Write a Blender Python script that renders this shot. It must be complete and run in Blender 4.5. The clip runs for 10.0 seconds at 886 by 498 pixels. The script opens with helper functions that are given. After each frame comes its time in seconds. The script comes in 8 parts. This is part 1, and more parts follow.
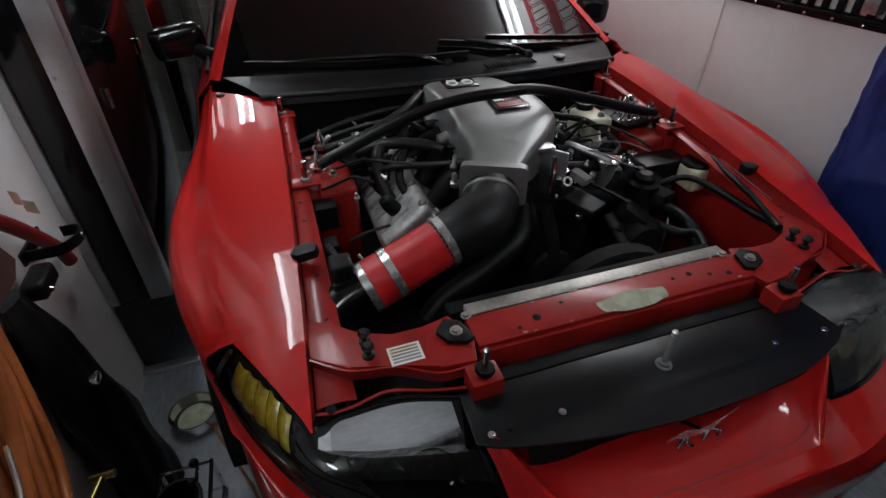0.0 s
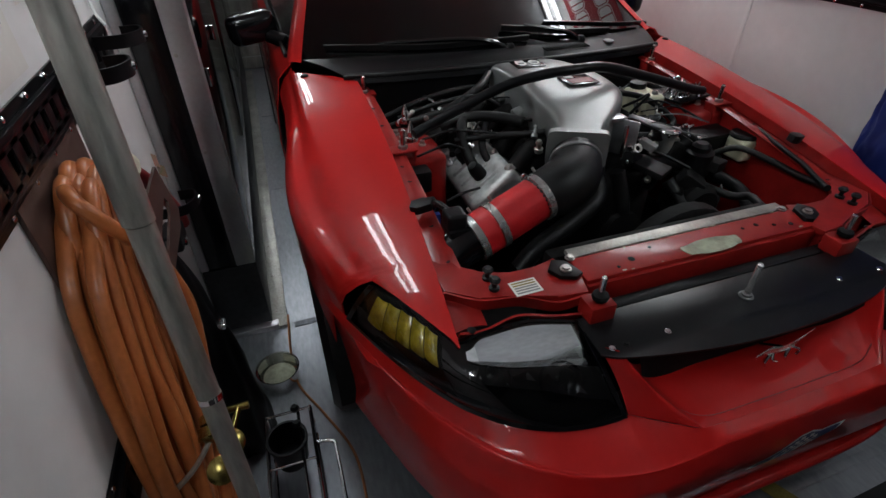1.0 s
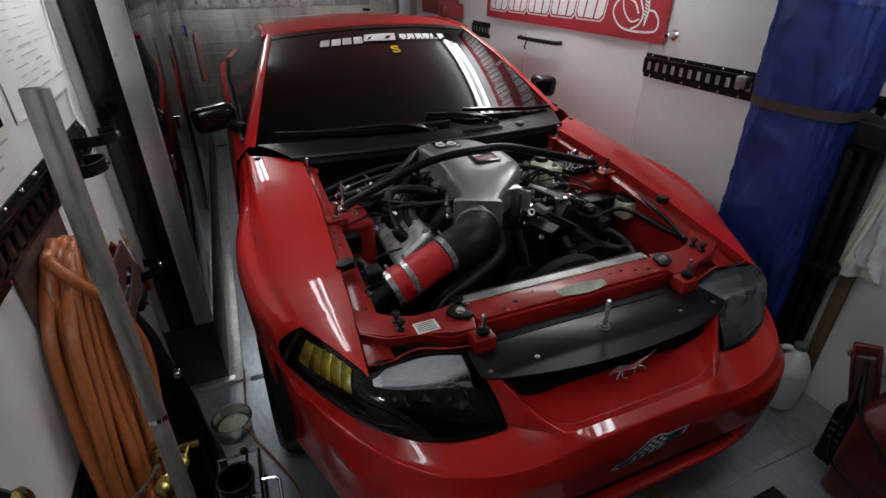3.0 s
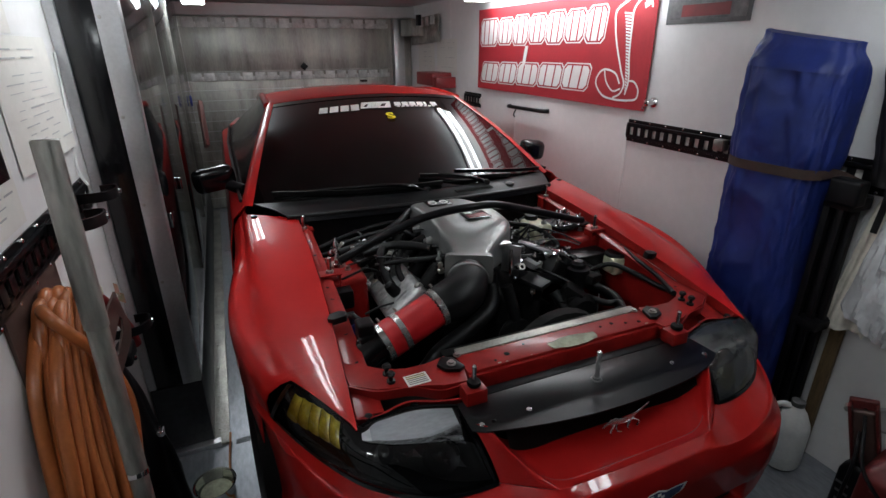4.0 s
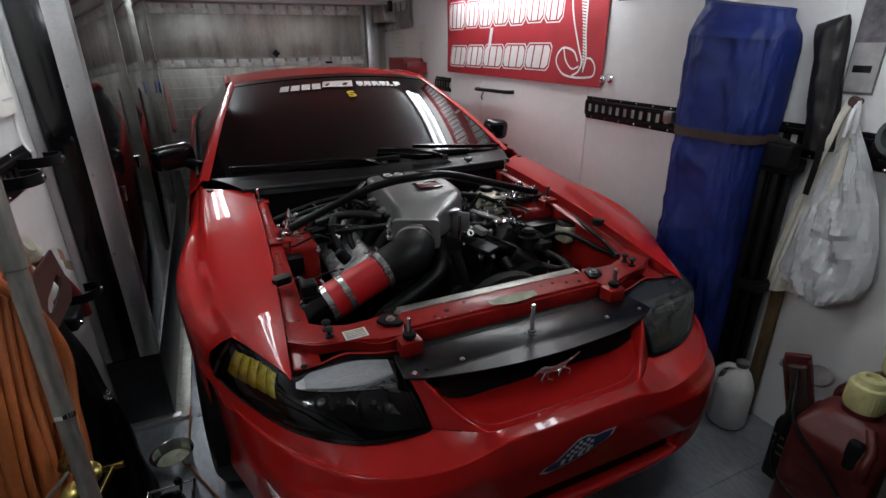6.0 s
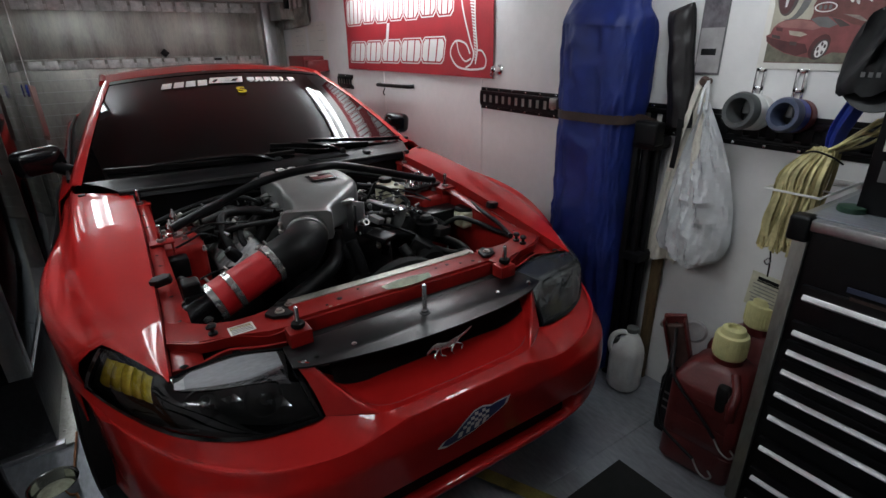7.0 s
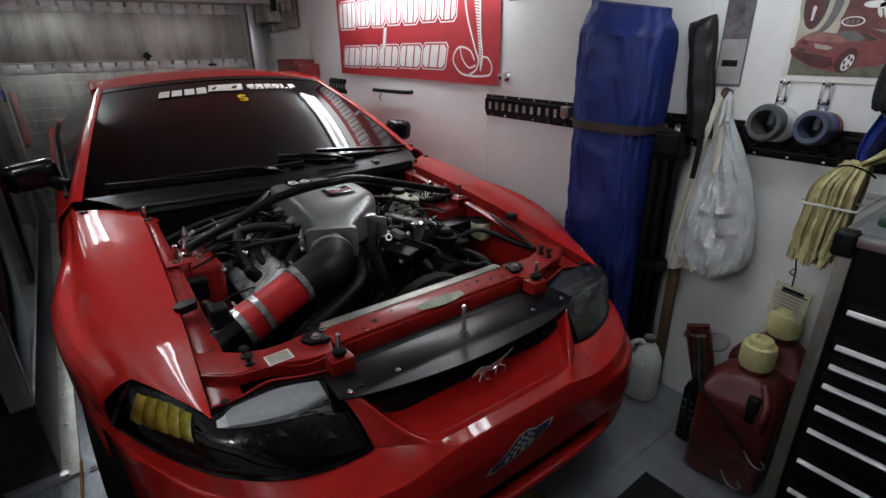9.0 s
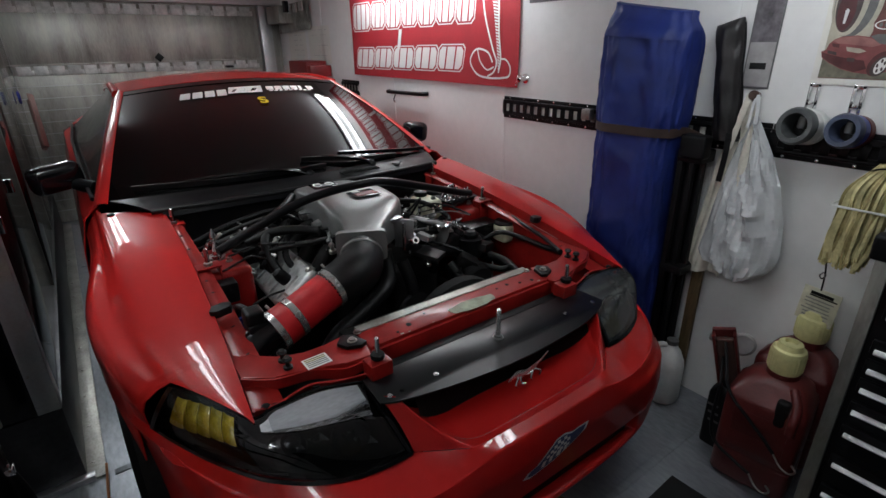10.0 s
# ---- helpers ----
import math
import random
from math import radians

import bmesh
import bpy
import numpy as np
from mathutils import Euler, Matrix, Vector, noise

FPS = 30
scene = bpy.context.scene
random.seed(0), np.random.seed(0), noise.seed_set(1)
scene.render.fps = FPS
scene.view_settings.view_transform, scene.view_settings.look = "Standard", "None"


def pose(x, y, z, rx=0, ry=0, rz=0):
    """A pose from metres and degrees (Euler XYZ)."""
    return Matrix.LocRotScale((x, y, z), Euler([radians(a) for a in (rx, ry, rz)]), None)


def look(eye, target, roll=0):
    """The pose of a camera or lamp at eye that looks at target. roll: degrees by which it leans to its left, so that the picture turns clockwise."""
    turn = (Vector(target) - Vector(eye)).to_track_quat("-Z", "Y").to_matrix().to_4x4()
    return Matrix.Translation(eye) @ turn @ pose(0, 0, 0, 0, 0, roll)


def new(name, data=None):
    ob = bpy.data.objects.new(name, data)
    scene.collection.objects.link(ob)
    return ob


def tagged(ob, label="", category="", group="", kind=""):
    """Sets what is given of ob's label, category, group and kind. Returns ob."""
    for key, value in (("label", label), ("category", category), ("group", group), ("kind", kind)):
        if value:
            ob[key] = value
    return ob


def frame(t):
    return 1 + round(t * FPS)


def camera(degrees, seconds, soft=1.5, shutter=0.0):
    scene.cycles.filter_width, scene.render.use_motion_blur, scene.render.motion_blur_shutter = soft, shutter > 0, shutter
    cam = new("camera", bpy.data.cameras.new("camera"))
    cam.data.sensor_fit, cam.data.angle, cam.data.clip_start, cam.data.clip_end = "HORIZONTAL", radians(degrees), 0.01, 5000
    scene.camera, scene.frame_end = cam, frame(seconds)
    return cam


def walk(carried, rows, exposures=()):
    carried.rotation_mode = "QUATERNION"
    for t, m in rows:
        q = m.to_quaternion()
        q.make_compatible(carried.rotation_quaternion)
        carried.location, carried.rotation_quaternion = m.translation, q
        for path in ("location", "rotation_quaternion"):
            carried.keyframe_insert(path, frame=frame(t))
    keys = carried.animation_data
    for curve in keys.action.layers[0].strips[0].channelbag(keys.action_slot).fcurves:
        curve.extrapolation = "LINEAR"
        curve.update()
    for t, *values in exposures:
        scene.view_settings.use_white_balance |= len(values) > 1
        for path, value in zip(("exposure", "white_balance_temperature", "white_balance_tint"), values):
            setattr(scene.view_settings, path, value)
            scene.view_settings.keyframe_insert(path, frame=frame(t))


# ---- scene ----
EXPOSURES = [(0.0, 0.0), (10.0, 0.0)]
cam = camera(83.1, 10.0)
PATH = [
    (0, (-0.605, -0.474, 1.505), (-0.092, 1.055, 0.321), -0.2),
    (0.5, (-0.749, -0.551, 1.457), (-0.219, 0.97, 0.273), -0.1),
    (1, (-0.912, -0.562, 1.5), (-0.377, 0.957, 0.314), 0.0),
    (1.5, (-1.002, -0.606, 1.502), (-0.469, 0.914, 0.317), -0.1),
    (2, (-0.954, -0.733, 1.513), (-0.406, 0.782, 0.328), -0.2),
    (2.5, (-0.867, -0.805, 1.557), (-0.272, 0.701, 0.383), -0.4),
    (2.8, (-0.837, -0.829, 1.608), (-0.201, 0.735, 0.537), -0.3),
    (3, (-0.834, -0.848, 1.628), (-0.168, 0.763, 0.649), -0.4),
    (3.2, (-0.838, -0.866, 1.642), (-0.145, 0.786, 0.752), -0.3),
    (4.3, (-0.833, -0.889, 1.599), (-0.105, 0.819, 0.853), -0.3),
    (4.5, (-0.826, -0.891, 1.598), (-0.101, 0.813, 0.843), -0.6),
    (5, (-0.82, -0.896, 1.58), (-0.093, 0.808, 0.825), -0.6),
    (5.2, (-0.818, -0.912, 1.565), (-0.087, 0.792, 0.814), -0.4),
    (6.3, (-0.694, -1.048, 1.505), (0.121, 0.609, 0.736), -1.0),
    (6.5, (-0.672, -1.07, 1.491), (0.213, 0.555, 0.731), -1.2),
    (7, (-0.653, -1.085, 1.474), (0.369, 0.457, 0.713), -1.0),
    (7.5, (-0.684, -1.055, 1.485), (0.395, 0.447, 0.723), -0.9),
    (8, (-0.713, -1.015, 1.489), (0.377, 0.478, 0.727), -0.9),
    (8.5, (-0.743, -0.978, 1.507), (0.352, 0.512, 0.744), -0.8),
    (9, (-0.76, -0.939, 1.513), (0.336, 0.55, 0.749), -0.8),
    (9.5, (-0.783, -0.907, 1.521), (0.314, 0.581, 0.758), -0.8),
    (10, (-0.83, -0.881, 1.522), (0.26, 0.612, 0.76), -0.8),
]
walk(cam, [(t, look(eye, target, roll)) for t, eye, target, roll in PATH], EXPOSURES)

from mathutils import noise

# ---------- world, lamps ----------
world = bpy.data.worlds.new("world")
scene.world = world
world.use_nodes = True
world.node_tree.nodes["Background"].inputs[0].default_value = (0.6, 0.7, 0.9, 1)
world.node_tree.nodes["Background"].inputs[1].default_value = 0.0


# ---------- materials ----------
def mat(name, base, rough=0.5, metal=0.0, coat=0.0, var=0.12, scale=8.0, bump=0.0, bscale=60.0,
        tint=None, spec=0.5, stretch=(1, 1, 1), rvar=0.08, transmission=0.0, alpha=1.0, piece=0.0, coat_rough=0.05):
    m = bpy.data.materials.new(name)
    m.use_nodes = True
    nt = m.node_tree
    n, l = nt.nodes, nt.links
    b = n["Principled BSDF"]
    b.inputs["Roughness"].default_value = rough
    b.inputs["Metallic"].default_value = metal
    b.inputs["Coat Weight"].default_value = coat
    b.inputs["Coat Roughness"].default_value = coat_rough
    b.inputs["Specular IOR Level"].default_value = spec
    b.inputs["Transmission Weight"].default_value = transmission
    b.inputs["Alpha"].default_value = alpha
    tc = n.new("ShaderNodeTexCoord")
    mp = n.new("ShaderNodeMapping")
    mp.inputs["Scale"].default_value = stretch
    l.new(tc.outputs["Object"], mp.inputs["Vector"])
    big = n.new("ShaderNodeTexNoise")
    big.inputs["Scale"].default_value = scale
    big.inputs["Detail"].default_value = 6
    l.new(mp.outputs["Vector"], big.inputs["Vector"])
    fine = n.new("ShaderNodeTexNoise")
    fine.inputs["Scale"].default_value = bscale
    fine.inputs["Detail"].default_value = 4
    l.new(mp.outputs["Vector"], fine.inputs["Vector"])
    ramp = n.new("ShaderNodeValToRGB")
    dark = tuple(c * (1 - var * 1.6) for c in base)
    lite = tint if tint else tuple(min(1, c * (1 + var)) for c in base)
    ramp.color_ramp.elements[0].position, ramp.color_ramp.elements[1].position = 0.3, 0.7
    ramp.color_ramp.elements[0].color = (*dark, 1)
    ramp.color_ramp.elements[1].color = (*lite, 1)
    mixf = n.new("ShaderNodeMix")
    mixf.data_type = "FLOAT"
    mixf.inputs[0].default_value = 0.3
    l.new(big.outputs["Fac"], mixf.inputs[2])
    l.new(fine.outputs["Fac"], mixf.inputs[3])
    l.new(mixf.outputs[0], ramp.inputs["Fac"])
    out = ramp.outputs["Color"]
    if piece:
        oi = n.new("ShaderNodeObjectInfo")
        hsv = n.new("ShaderNodeHueSaturation")
        mr = n.new("ShaderNodeMapRange")
        mr.inputs[3].default_value, mr.inputs[4].default_value = 1 - piece, 1 + piece
        l.new(oi.outputs["Random"], mr.inputs[0])
        l.new(mr.outputs[0], hsv.inputs["Value"])
        l.new(out, hsv.inputs["Color"])
        out = hsv.outputs["Color"]
    l.new(out, b.inputs["Base Color"])
    rr = n.new("ShaderNodeMapRange")
    rr.inputs[3].default_value, rr.inputs[4].default_value = max(0.02, rough - rvar), min(1, rough + rvar)
    l.new(big.outputs["Fac"], rr.inputs[0])
    l.new(rr.outputs[0], b.inputs["Roughness"])
    if bump:
        bp = n.new("ShaderNodeBump")
        bp.inputs["Strength"].default_value = bump
        bp.inputs["Distance"].default_value = 0.004
        l.new(fine.outputs["Fac"], bp.inputs["Height"])
        l.new(bp.outputs["Normal"], b.inputs["Normal"])
    return m


def glow(name, color, power):
    m = bpy.data.materials.new(name)
    m.use_nodes = True
    b = m.node_tree.nodes["Principled BSDF"]
    b.inputs["Base Color"].default_value = (0.9, 0.9, 0.9, 1)
    b.inputs["Emission Color"].default_value = (*color, 1)
    b.inputs["Emission Strength"].default_value = power
    return m


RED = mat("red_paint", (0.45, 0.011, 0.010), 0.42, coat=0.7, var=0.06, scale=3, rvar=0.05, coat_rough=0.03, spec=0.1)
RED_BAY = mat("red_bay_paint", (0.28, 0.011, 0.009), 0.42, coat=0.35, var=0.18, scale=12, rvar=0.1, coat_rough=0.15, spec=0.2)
RED_SIL = mat("red_silicone", (0.52, 0.012, 0.016), 0.42, var=0.1, scale=20, bump=0.1, bscale=200)
RED_CAN = mat("red_can_plastic", (0.105, 0.012, 0.011), 0.42, var=0.25, scale=9, bump=0.15, bscale=120)
BLACK = mat("black_plastic", (0.006, 0.006, 0.007), 0.42, var=0.3, scale=14, bump=0.06, bscale=150, spec=0.22)
BLACK_GLOSS = mat("black_gloss", (0.005, 0.005, 0.006), 0.16, var=0.2, coat=0.2, spec=0.4)
BLACK_SATIN = mat("black_satin_panel", (0.006, 0.006, 0.007), 0.30, var=0.2, scale=5, rvar=0.06, bump=0.03, bscale=300, spec=0.25)
RUBBER = mat("black_rubber", (0.006, 0.006, 0.0065), 0.46, var=0.3, scale=20, bump=0.1, bscale=120, spec=0.32)
DARK = mat("dark_grime", (0.006, 0.0055, 0.0055), 0.7, var=0.5, scale=10, bump=0.3, bscale=60, spec=0.2)
ALU_CAST = mat("cast_aluminium", (0.225, 0.23, 0.225), 0.35, metal=0.4, var=0.12, scale=10, bump=0.12, bscale=260)
ALU = mat("aluminium", (0.55, 0.55, 0.56), 0.34, metal=0.9, var=0.15, scale=4, rvar=0.12, bump=0.04, bscale=90)
ALU_WEATHER = mat("dull_aluminium", (0.40, 0.39, 0.355), 0.44, metal=0.75, var=0.32, scale=3.5, rvar=0.16, bump=0.1, bscale=40, stretch=(3, 2, 0.5))
GALV = mat("galvanised_floor", (0.30, 0.315, 0.345), 0.34, metal=0.45, var=0.34, scale=2.5, rvar=0.14, bump=0.08, bscale=70, stretch=(1, 0.3, 1))
CHROME = mat("chrome", (0.75, 0.75, 0.76), 0.1, metal=1.0, var=0.05, rvar=0.04)
EMBLEM_METAL = mat("worn_emblem_metal", (0.82, 0.81, 0.80), 0.24, metal=0.75, var=0.15, scale=60)
STEEL = mat("zinc_steel", (0.45, 0.43, 0.40), 0.35, metal=0.9, var=0.25, scale=30)
BRASS = mat("brass", (0.36, 0.28, 0.085), 0.25, metal=0.95, var=0.2, scale=20)
WALL = mat("white_wall_panel", (0.74, 0.73, 0.72), 0.42, var=0.06, scale=1.6, rvar=0.08, bump=0.05, bscale=24)
CEIL = mat("white_ceiling", (0.78, 0.78, 0.77), 0.5, var=0.05, scale=2)
GLASS_DARK = mat("tinted_panel", (0.004, 0.004, 0.0045), 0.07, var=0.3, rvar=0.04, scale=3, spec=0.5)
BLUE = mat("blue_nylon", (0.006, 0.020, 0.155), 0.58, var=0.25, scale=6, bump=0.9, bscale=17)
WHITE_PL = mat("white_polythene", (0.72, 0.72, 0.70), 0.45, var=0.1, scale=10)
BAG = mat("white_carrier_bag", (0.56, 0.57, 0.58), 0.24, var=0.10, scale=10, bump=0.25, bscale=40, coat=0.4)
CANVAS = mat("cream_cloth", (0.62, 0.58, 0.50), 0.8, var=0.15, scale=12, bump=0.3, bscale=60)
CREAM = mat("cream_plastic", (0.62, 0.58, 0.28), 0.5, var=0.12, scale=15)
OLD_WHITE = mat("aged_white_plastic", (0.55, 0.53, 0.40), 0.5, var=0.2, scale=20)
ORANGE = mat("orange_hose", (0.42, 0.125, 0.036), 0.32, var=0.2, scale=7, bump=0.06, bscale=90)
CORD = mat("tan_cord", (0.32, 0.12, 0.04), 0.6, var=0.2, scale=20)
FAINT = mat("faint_print", (0.42, 0.42, 0.42), 0.7, var=0.15)
DARK_WALL = mat("dark_panel", (0.035, 0.035, 0.038), 0.6, var=0.2, scale=2)
PULL = mat("satin_pull", (0.74, 0.74, 0.75), 0.34, metal=0.35, var=0.08)
CLAMP = mat("clamp_steel", (0.52, 0.52, 0.51), 0.26, metal=0.75, var=0.15, scale=30)
TAB = mat("pale_hinge_alloy", (0.62, 0.62, 0.60), 0.5, metal=0.3, var=0.25, scale=20, piece=0.2)
PAPER = mat("paper", (0.72, 0.70, 0.65), 0.7, var=0.05, scale=6)
GREY_PRINT = mat("grey_print", (0.22, 0.22, 0.22), 0.7, var=0.2)
BANNER = mat("red_banner_cloth", (0.36, 0.016, 0.025), 0.6, var=0.12, scale=5, bump=0.1, bscale=60)
PRINT_WHITE = mat("white_print", (0.75, 0.74, 0.72), 0.55, var=0.05)
YELLOW = mat("yellow_vinyl", (0.70, 0.55, 0.02), 0.4, var=0.05)
STRAP_Y = mat("dirty_yellow_strap", (0.28, 0.22, 0.05), 0.75, var=0.4, scale=12, bump=0.3, bscale=200)
STRAP_B = mat("brown_webbing", (0.05, 0.028, 0.022), 0.8, var=0.3, scale=20, bump=0.3, bscale=200)
MAT_R = mat("black_floor_mat", (0.010, 0.010, 0.010), 0.9, var=0.4, scale=30, bump=0.5, bscale=300)
MOP = mat("pale_yellow_chamois", (0.62, 0.55, 0.28), 0.8, var=0.3, scale=18, bump=0.3, bscale=80)
MOP_DARK = mat("darker_yellow_chamois", (0.36, 0.30, 0.13), 0.8, var=0.35, scale=18, bump=0.3, bscale=80)
AMBER = mat("amber_reflector", (0.55, 0.42, 0.035), 0.22, coat=0.6, var=0.25, scale=40, bump=0.3, bscale=160)
PUTTY = mat("bare_primer_patch", (0.33, 0.34, 0.24), 0.65, var=0.35, scale=25, bump=0.2, bscale=90)
DPLATE = mat("dark_checker_plate", (0.06, 0.06, 0.064), 0.38, metal=0.7, var=0.3, scale=6, bump=0.6, bscale=45)
DEK_BLUE = mat("dark_blue_print", (0.02, 0.035, 0.14), 0.4, var=0.1)
WOOD = mat("worn_wood_strip", (0.14, 0.09, 0.04), 0.7, var=0.3, scale=10, stretch=(6, 6, 1))
DARKRED = mat("dark_red_case", (0.20, 0.012, 0.014), 0.45, var=0.2)
BROWN_PL = mat("brown_bracket", (0.10, 0.06, 0.05), 0.4, var=0.2, metal=0.3)
GREY_RING = mat("grey_plastic", (0.13, 0.13, 0.13), 0.5, var=0.2, scale=20)
BLUE_PL = mat("blue_plastic", (0.012, 0.03, 0.22), 0.4, var=0.2)
PINK = mat("pale_red_sheet", (0.32, 0.20, 0.18), 0.5, var=0.1)
SEAT = mat("dark_seat_cloth", (0.02, 0.018, 0.018), 0.9, var=0.3)
TUBE = glow("lamp_tube", (0.88, 0.95, 1.0), 22.3)


def scuffed(base):
    """The bumper's paint, rubbed to grey primer along its lower corner."""
    m = base.copy()
    n, l = m.node_tree.nodes, m.node_tree.links
    b = n["Principled BSDF"]
    src = b.inputs["Base Color"].links[0].from_socket
    tc = n.new("ShaderNodeTexCoord")
    sep = n.new("ShaderNodeSeparateXYZ")
    l.new(tc.outputs["Object"], sep.inputs[0])
    low = n.new("ShaderNodeMapRange")
    low.inputs[1].default_value, low.inputs[2].default_value = 0.33, 0.24
    l.new(sep.outputs[2], low.inputs[0])
    side = n.new("ShaderNodeMapRange")
    side.inputs[1].default_value, side.inputs[2].default_value = -0.40, -0.58
    l.new(sep.outputs[0], side.inputs[0])
    mul = n.new("ShaderNodeMath")
    mul.operation = "MULTIPLY"
    l.new(low.outputs[0], mul.inputs[0])
    l.new(side.outputs[0], mul.inputs[1])
    nz = n.new("ShaderNodeTexNoise")
    nz.inputs["Scale"].default_value, nz.inputs["Detail"].default_value = 22, 8
    l.new(tc.outputs["Object"], nz.inputs["Vector"])
    add = n.new("ShaderNodeMath")
    add.operation = "ADD"
    l.new(mul.outputs[0], add.inputs[0])
    l.new(nz.outputs["Fac"], add.inputs[1])
    cut = n.new("ShaderNodeMapRange")
    cut.inputs[1].default_value, cut.inputs[2].default_value = 1.12, 1.22
    l.new(add.outputs[0], cut.inputs[0])
    mix = n.new("ShaderNodeMix")
    mix.data_type = "RGBA"
    l.new(cut.outputs[0], mix.inputs[0])
    l.new(src, mix.inputs[6])
    mix.inputs[7].default_value = (0.48, 0.42, 0.41, 1)
    l.new(mix.outputs[2], b.inputs["Base Color"])
    return m


RED_SCUFF = scuffed(RED)


def clear_glass(name, tint, rough, alpha, ior=1.5):
    """A thin pane: tinted see-through, with a glossy face."""
    m = bpy.data.materials.new(name)
    m.use_nodes = True
    n, l = m.node_tree.nodes, m.node_tree.links
    n.remove(n["Principled BSDF"])
    see = n.new("ShaderNodeBsdfTransparent")
    see.inputs[0].default_value = (*tint, 1)
    gloss = n.new("ShaderNodeBsdfGlossy")
    gloss.inputs["Roughness"].default_value = rough
    haze = n.new("ShaderNodeBsdfDiffuse")
    haze.inputs[0].default_value = (0.25, 0.26, 0.27, 1)
    noise_ = n.new("ShaderNodeTexNoise")
    noise_.inputs["Scale"].default_value = 9
    mr = n.new("ShaderNodeMapRange")
    mr.inputs[1].default_value, mr.inputs[2].default_value = 0.3, 0.75
    mr.inputs[3].default_value, mr.inputs[4].default_value = alpha * 0.5, alpha
    l.new(noise_.outputs["Fac"], mr.inputs[0])
    soft = n.new("ShaderNodeMixShader")
    l.new(mr.outputs[0], soft.inputs[0])
    l.new(see.outputs[0], soft.inputs[1])
    l.new(haze.outputs[0], soft.inputs[2])
    fr = n.new("ShaderNodeFresnel")
    fr.inputs[0].default_value = ior
    mix = n.new("ShaderNodeMixShader")
    l.new(fr.outputs[0], mix.inputs[0])
    l.new(soft.outputs[0], mix.inputs[1])
    l.new(gloss.outputs[0], mix.inputs[2])
    l.new(mix.outputs[0], n["Material Output"].inputs["Surface"])
    return m


WINDSHIELD = clear_glass("windshield_glass", (0.06, 0.068, 0.075), 0.02, 0.01)
LENS = clear_glass("smoked_lens", (0.45, 0.46, 0.47), 0.025, 0.006, 1.75)
LENS_CLEAR = clear_glass("clear_corner_lens", (0.93, 0.93, 0.90), 0.04, 0.004, 1.5)
LENS_FADED = clear_glass("hazed_lens", (0.55, 0.56, 0.57), 0.12, 0.22, 1.8)
# pale lens layers: haze with the reflection of ceiling and lamp painted in
HAZE_GLEAM = mat("haze_and_gleam_top", (0.33, 0.34, 0.36), 0.14, coat=1.0, var=0.22, scale=5, rvar=0.05, coat_rough=0.06, stretch=(1, 3, 1))
TIP_GLEAM = mat("painted_lens_gleam", (0.55, 0.56, 0.58), 0.14, coat=1.0, var=0.25, scale=26, rvar=0.05, coat_rough=0.06)
EDGE_GLEAM = clear_glass("thin_haze_and_gleam", (0.5, 0.5, 0.5), 0.08, 0.55, 1.7)


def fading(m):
    """Let a pale painted layer thin out towards the lower edge of its piece."""
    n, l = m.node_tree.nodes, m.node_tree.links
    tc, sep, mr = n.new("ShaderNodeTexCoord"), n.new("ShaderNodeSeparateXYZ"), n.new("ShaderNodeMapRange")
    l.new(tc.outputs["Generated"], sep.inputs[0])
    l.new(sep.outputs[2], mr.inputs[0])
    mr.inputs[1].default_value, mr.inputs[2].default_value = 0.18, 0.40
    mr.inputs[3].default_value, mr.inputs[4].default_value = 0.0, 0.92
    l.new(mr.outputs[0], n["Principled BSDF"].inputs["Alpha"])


fading(HAZE_GLEAM)
DISH = clear_glass("clear_dish", (0.75, 0.74, 0.66), 0.10, 0.20)


# ---------- mesh helpers ----------
def part(name, bm, material, parent=None, label="", angle=38, kind=""):
    me = bpy.data.meshes.new(name)
    bmesh.ops.recalc_face_normals(bm, faces=bm.faces[:])
    bm.to_mesh(me)
    bm.free()
    for p in me.polygons:
        p.use_smooth = True
    me.set_sharp_from_angle(angle=radians(angle))
    for m in material if isinstance(material, (list, tuple)) else [material]:
        me.materials.append(m)
    ob = new(name, me)
    ob.parent = parent
    return tagged(ob, label, kind=kind)


def thing(name, label, category, at=(0, 0, 0), group=""):
    ob = new(name)
    ob.location = at
    ob.empty_display_size = 0.05
    return tagged(ob, label, category, group)


def settle(ob):
    """Keep parts built in world metres where they are, under a thing whose origin is at its base."""
    for c in ob.children:
        c.matrix_parent_inverse = Matrix.Translation(-ob.location)


def patch(f, nu, nv, u0=0.0, u1=1.0, v0=0.0, v1=1.0, keep=None):
    bm = bmesh.new()
    vs = [[bm.verts.new(f(u0 + (u1 - u0) * i / nu, v0 + (v1 - v0) * j / nv)) for j in range(nv + 1)] for i in range(nu + 1)]
    for i in range(nu):
        for j in range(nv):
            q = (vs[i][j], vs[i + 1][j], vs[i + 1][j + 1], vs[i][j + 1])
            if keep is None or keep(sum((v.co for v in q), Vector()) / 4):
                bm.faces.new(q)
    bmesh.ops.delete(bm, geom=[v for v in bm.verts if not v.link_faces], context="VERTS")
    bmesh.ops.remove_doubles(bm, verts=bm.verts[:], dist=1e-5)
    return bm


def thick(bm, d):
    """Give an open sheet a thickness d along its normals."""
    bmesh.ops.recalc_face_normals(bm, faces=bm.faces[:])
    bmesh.ops.solidify(bm, geom=bm.faces[:], thickness=d)
    return bm


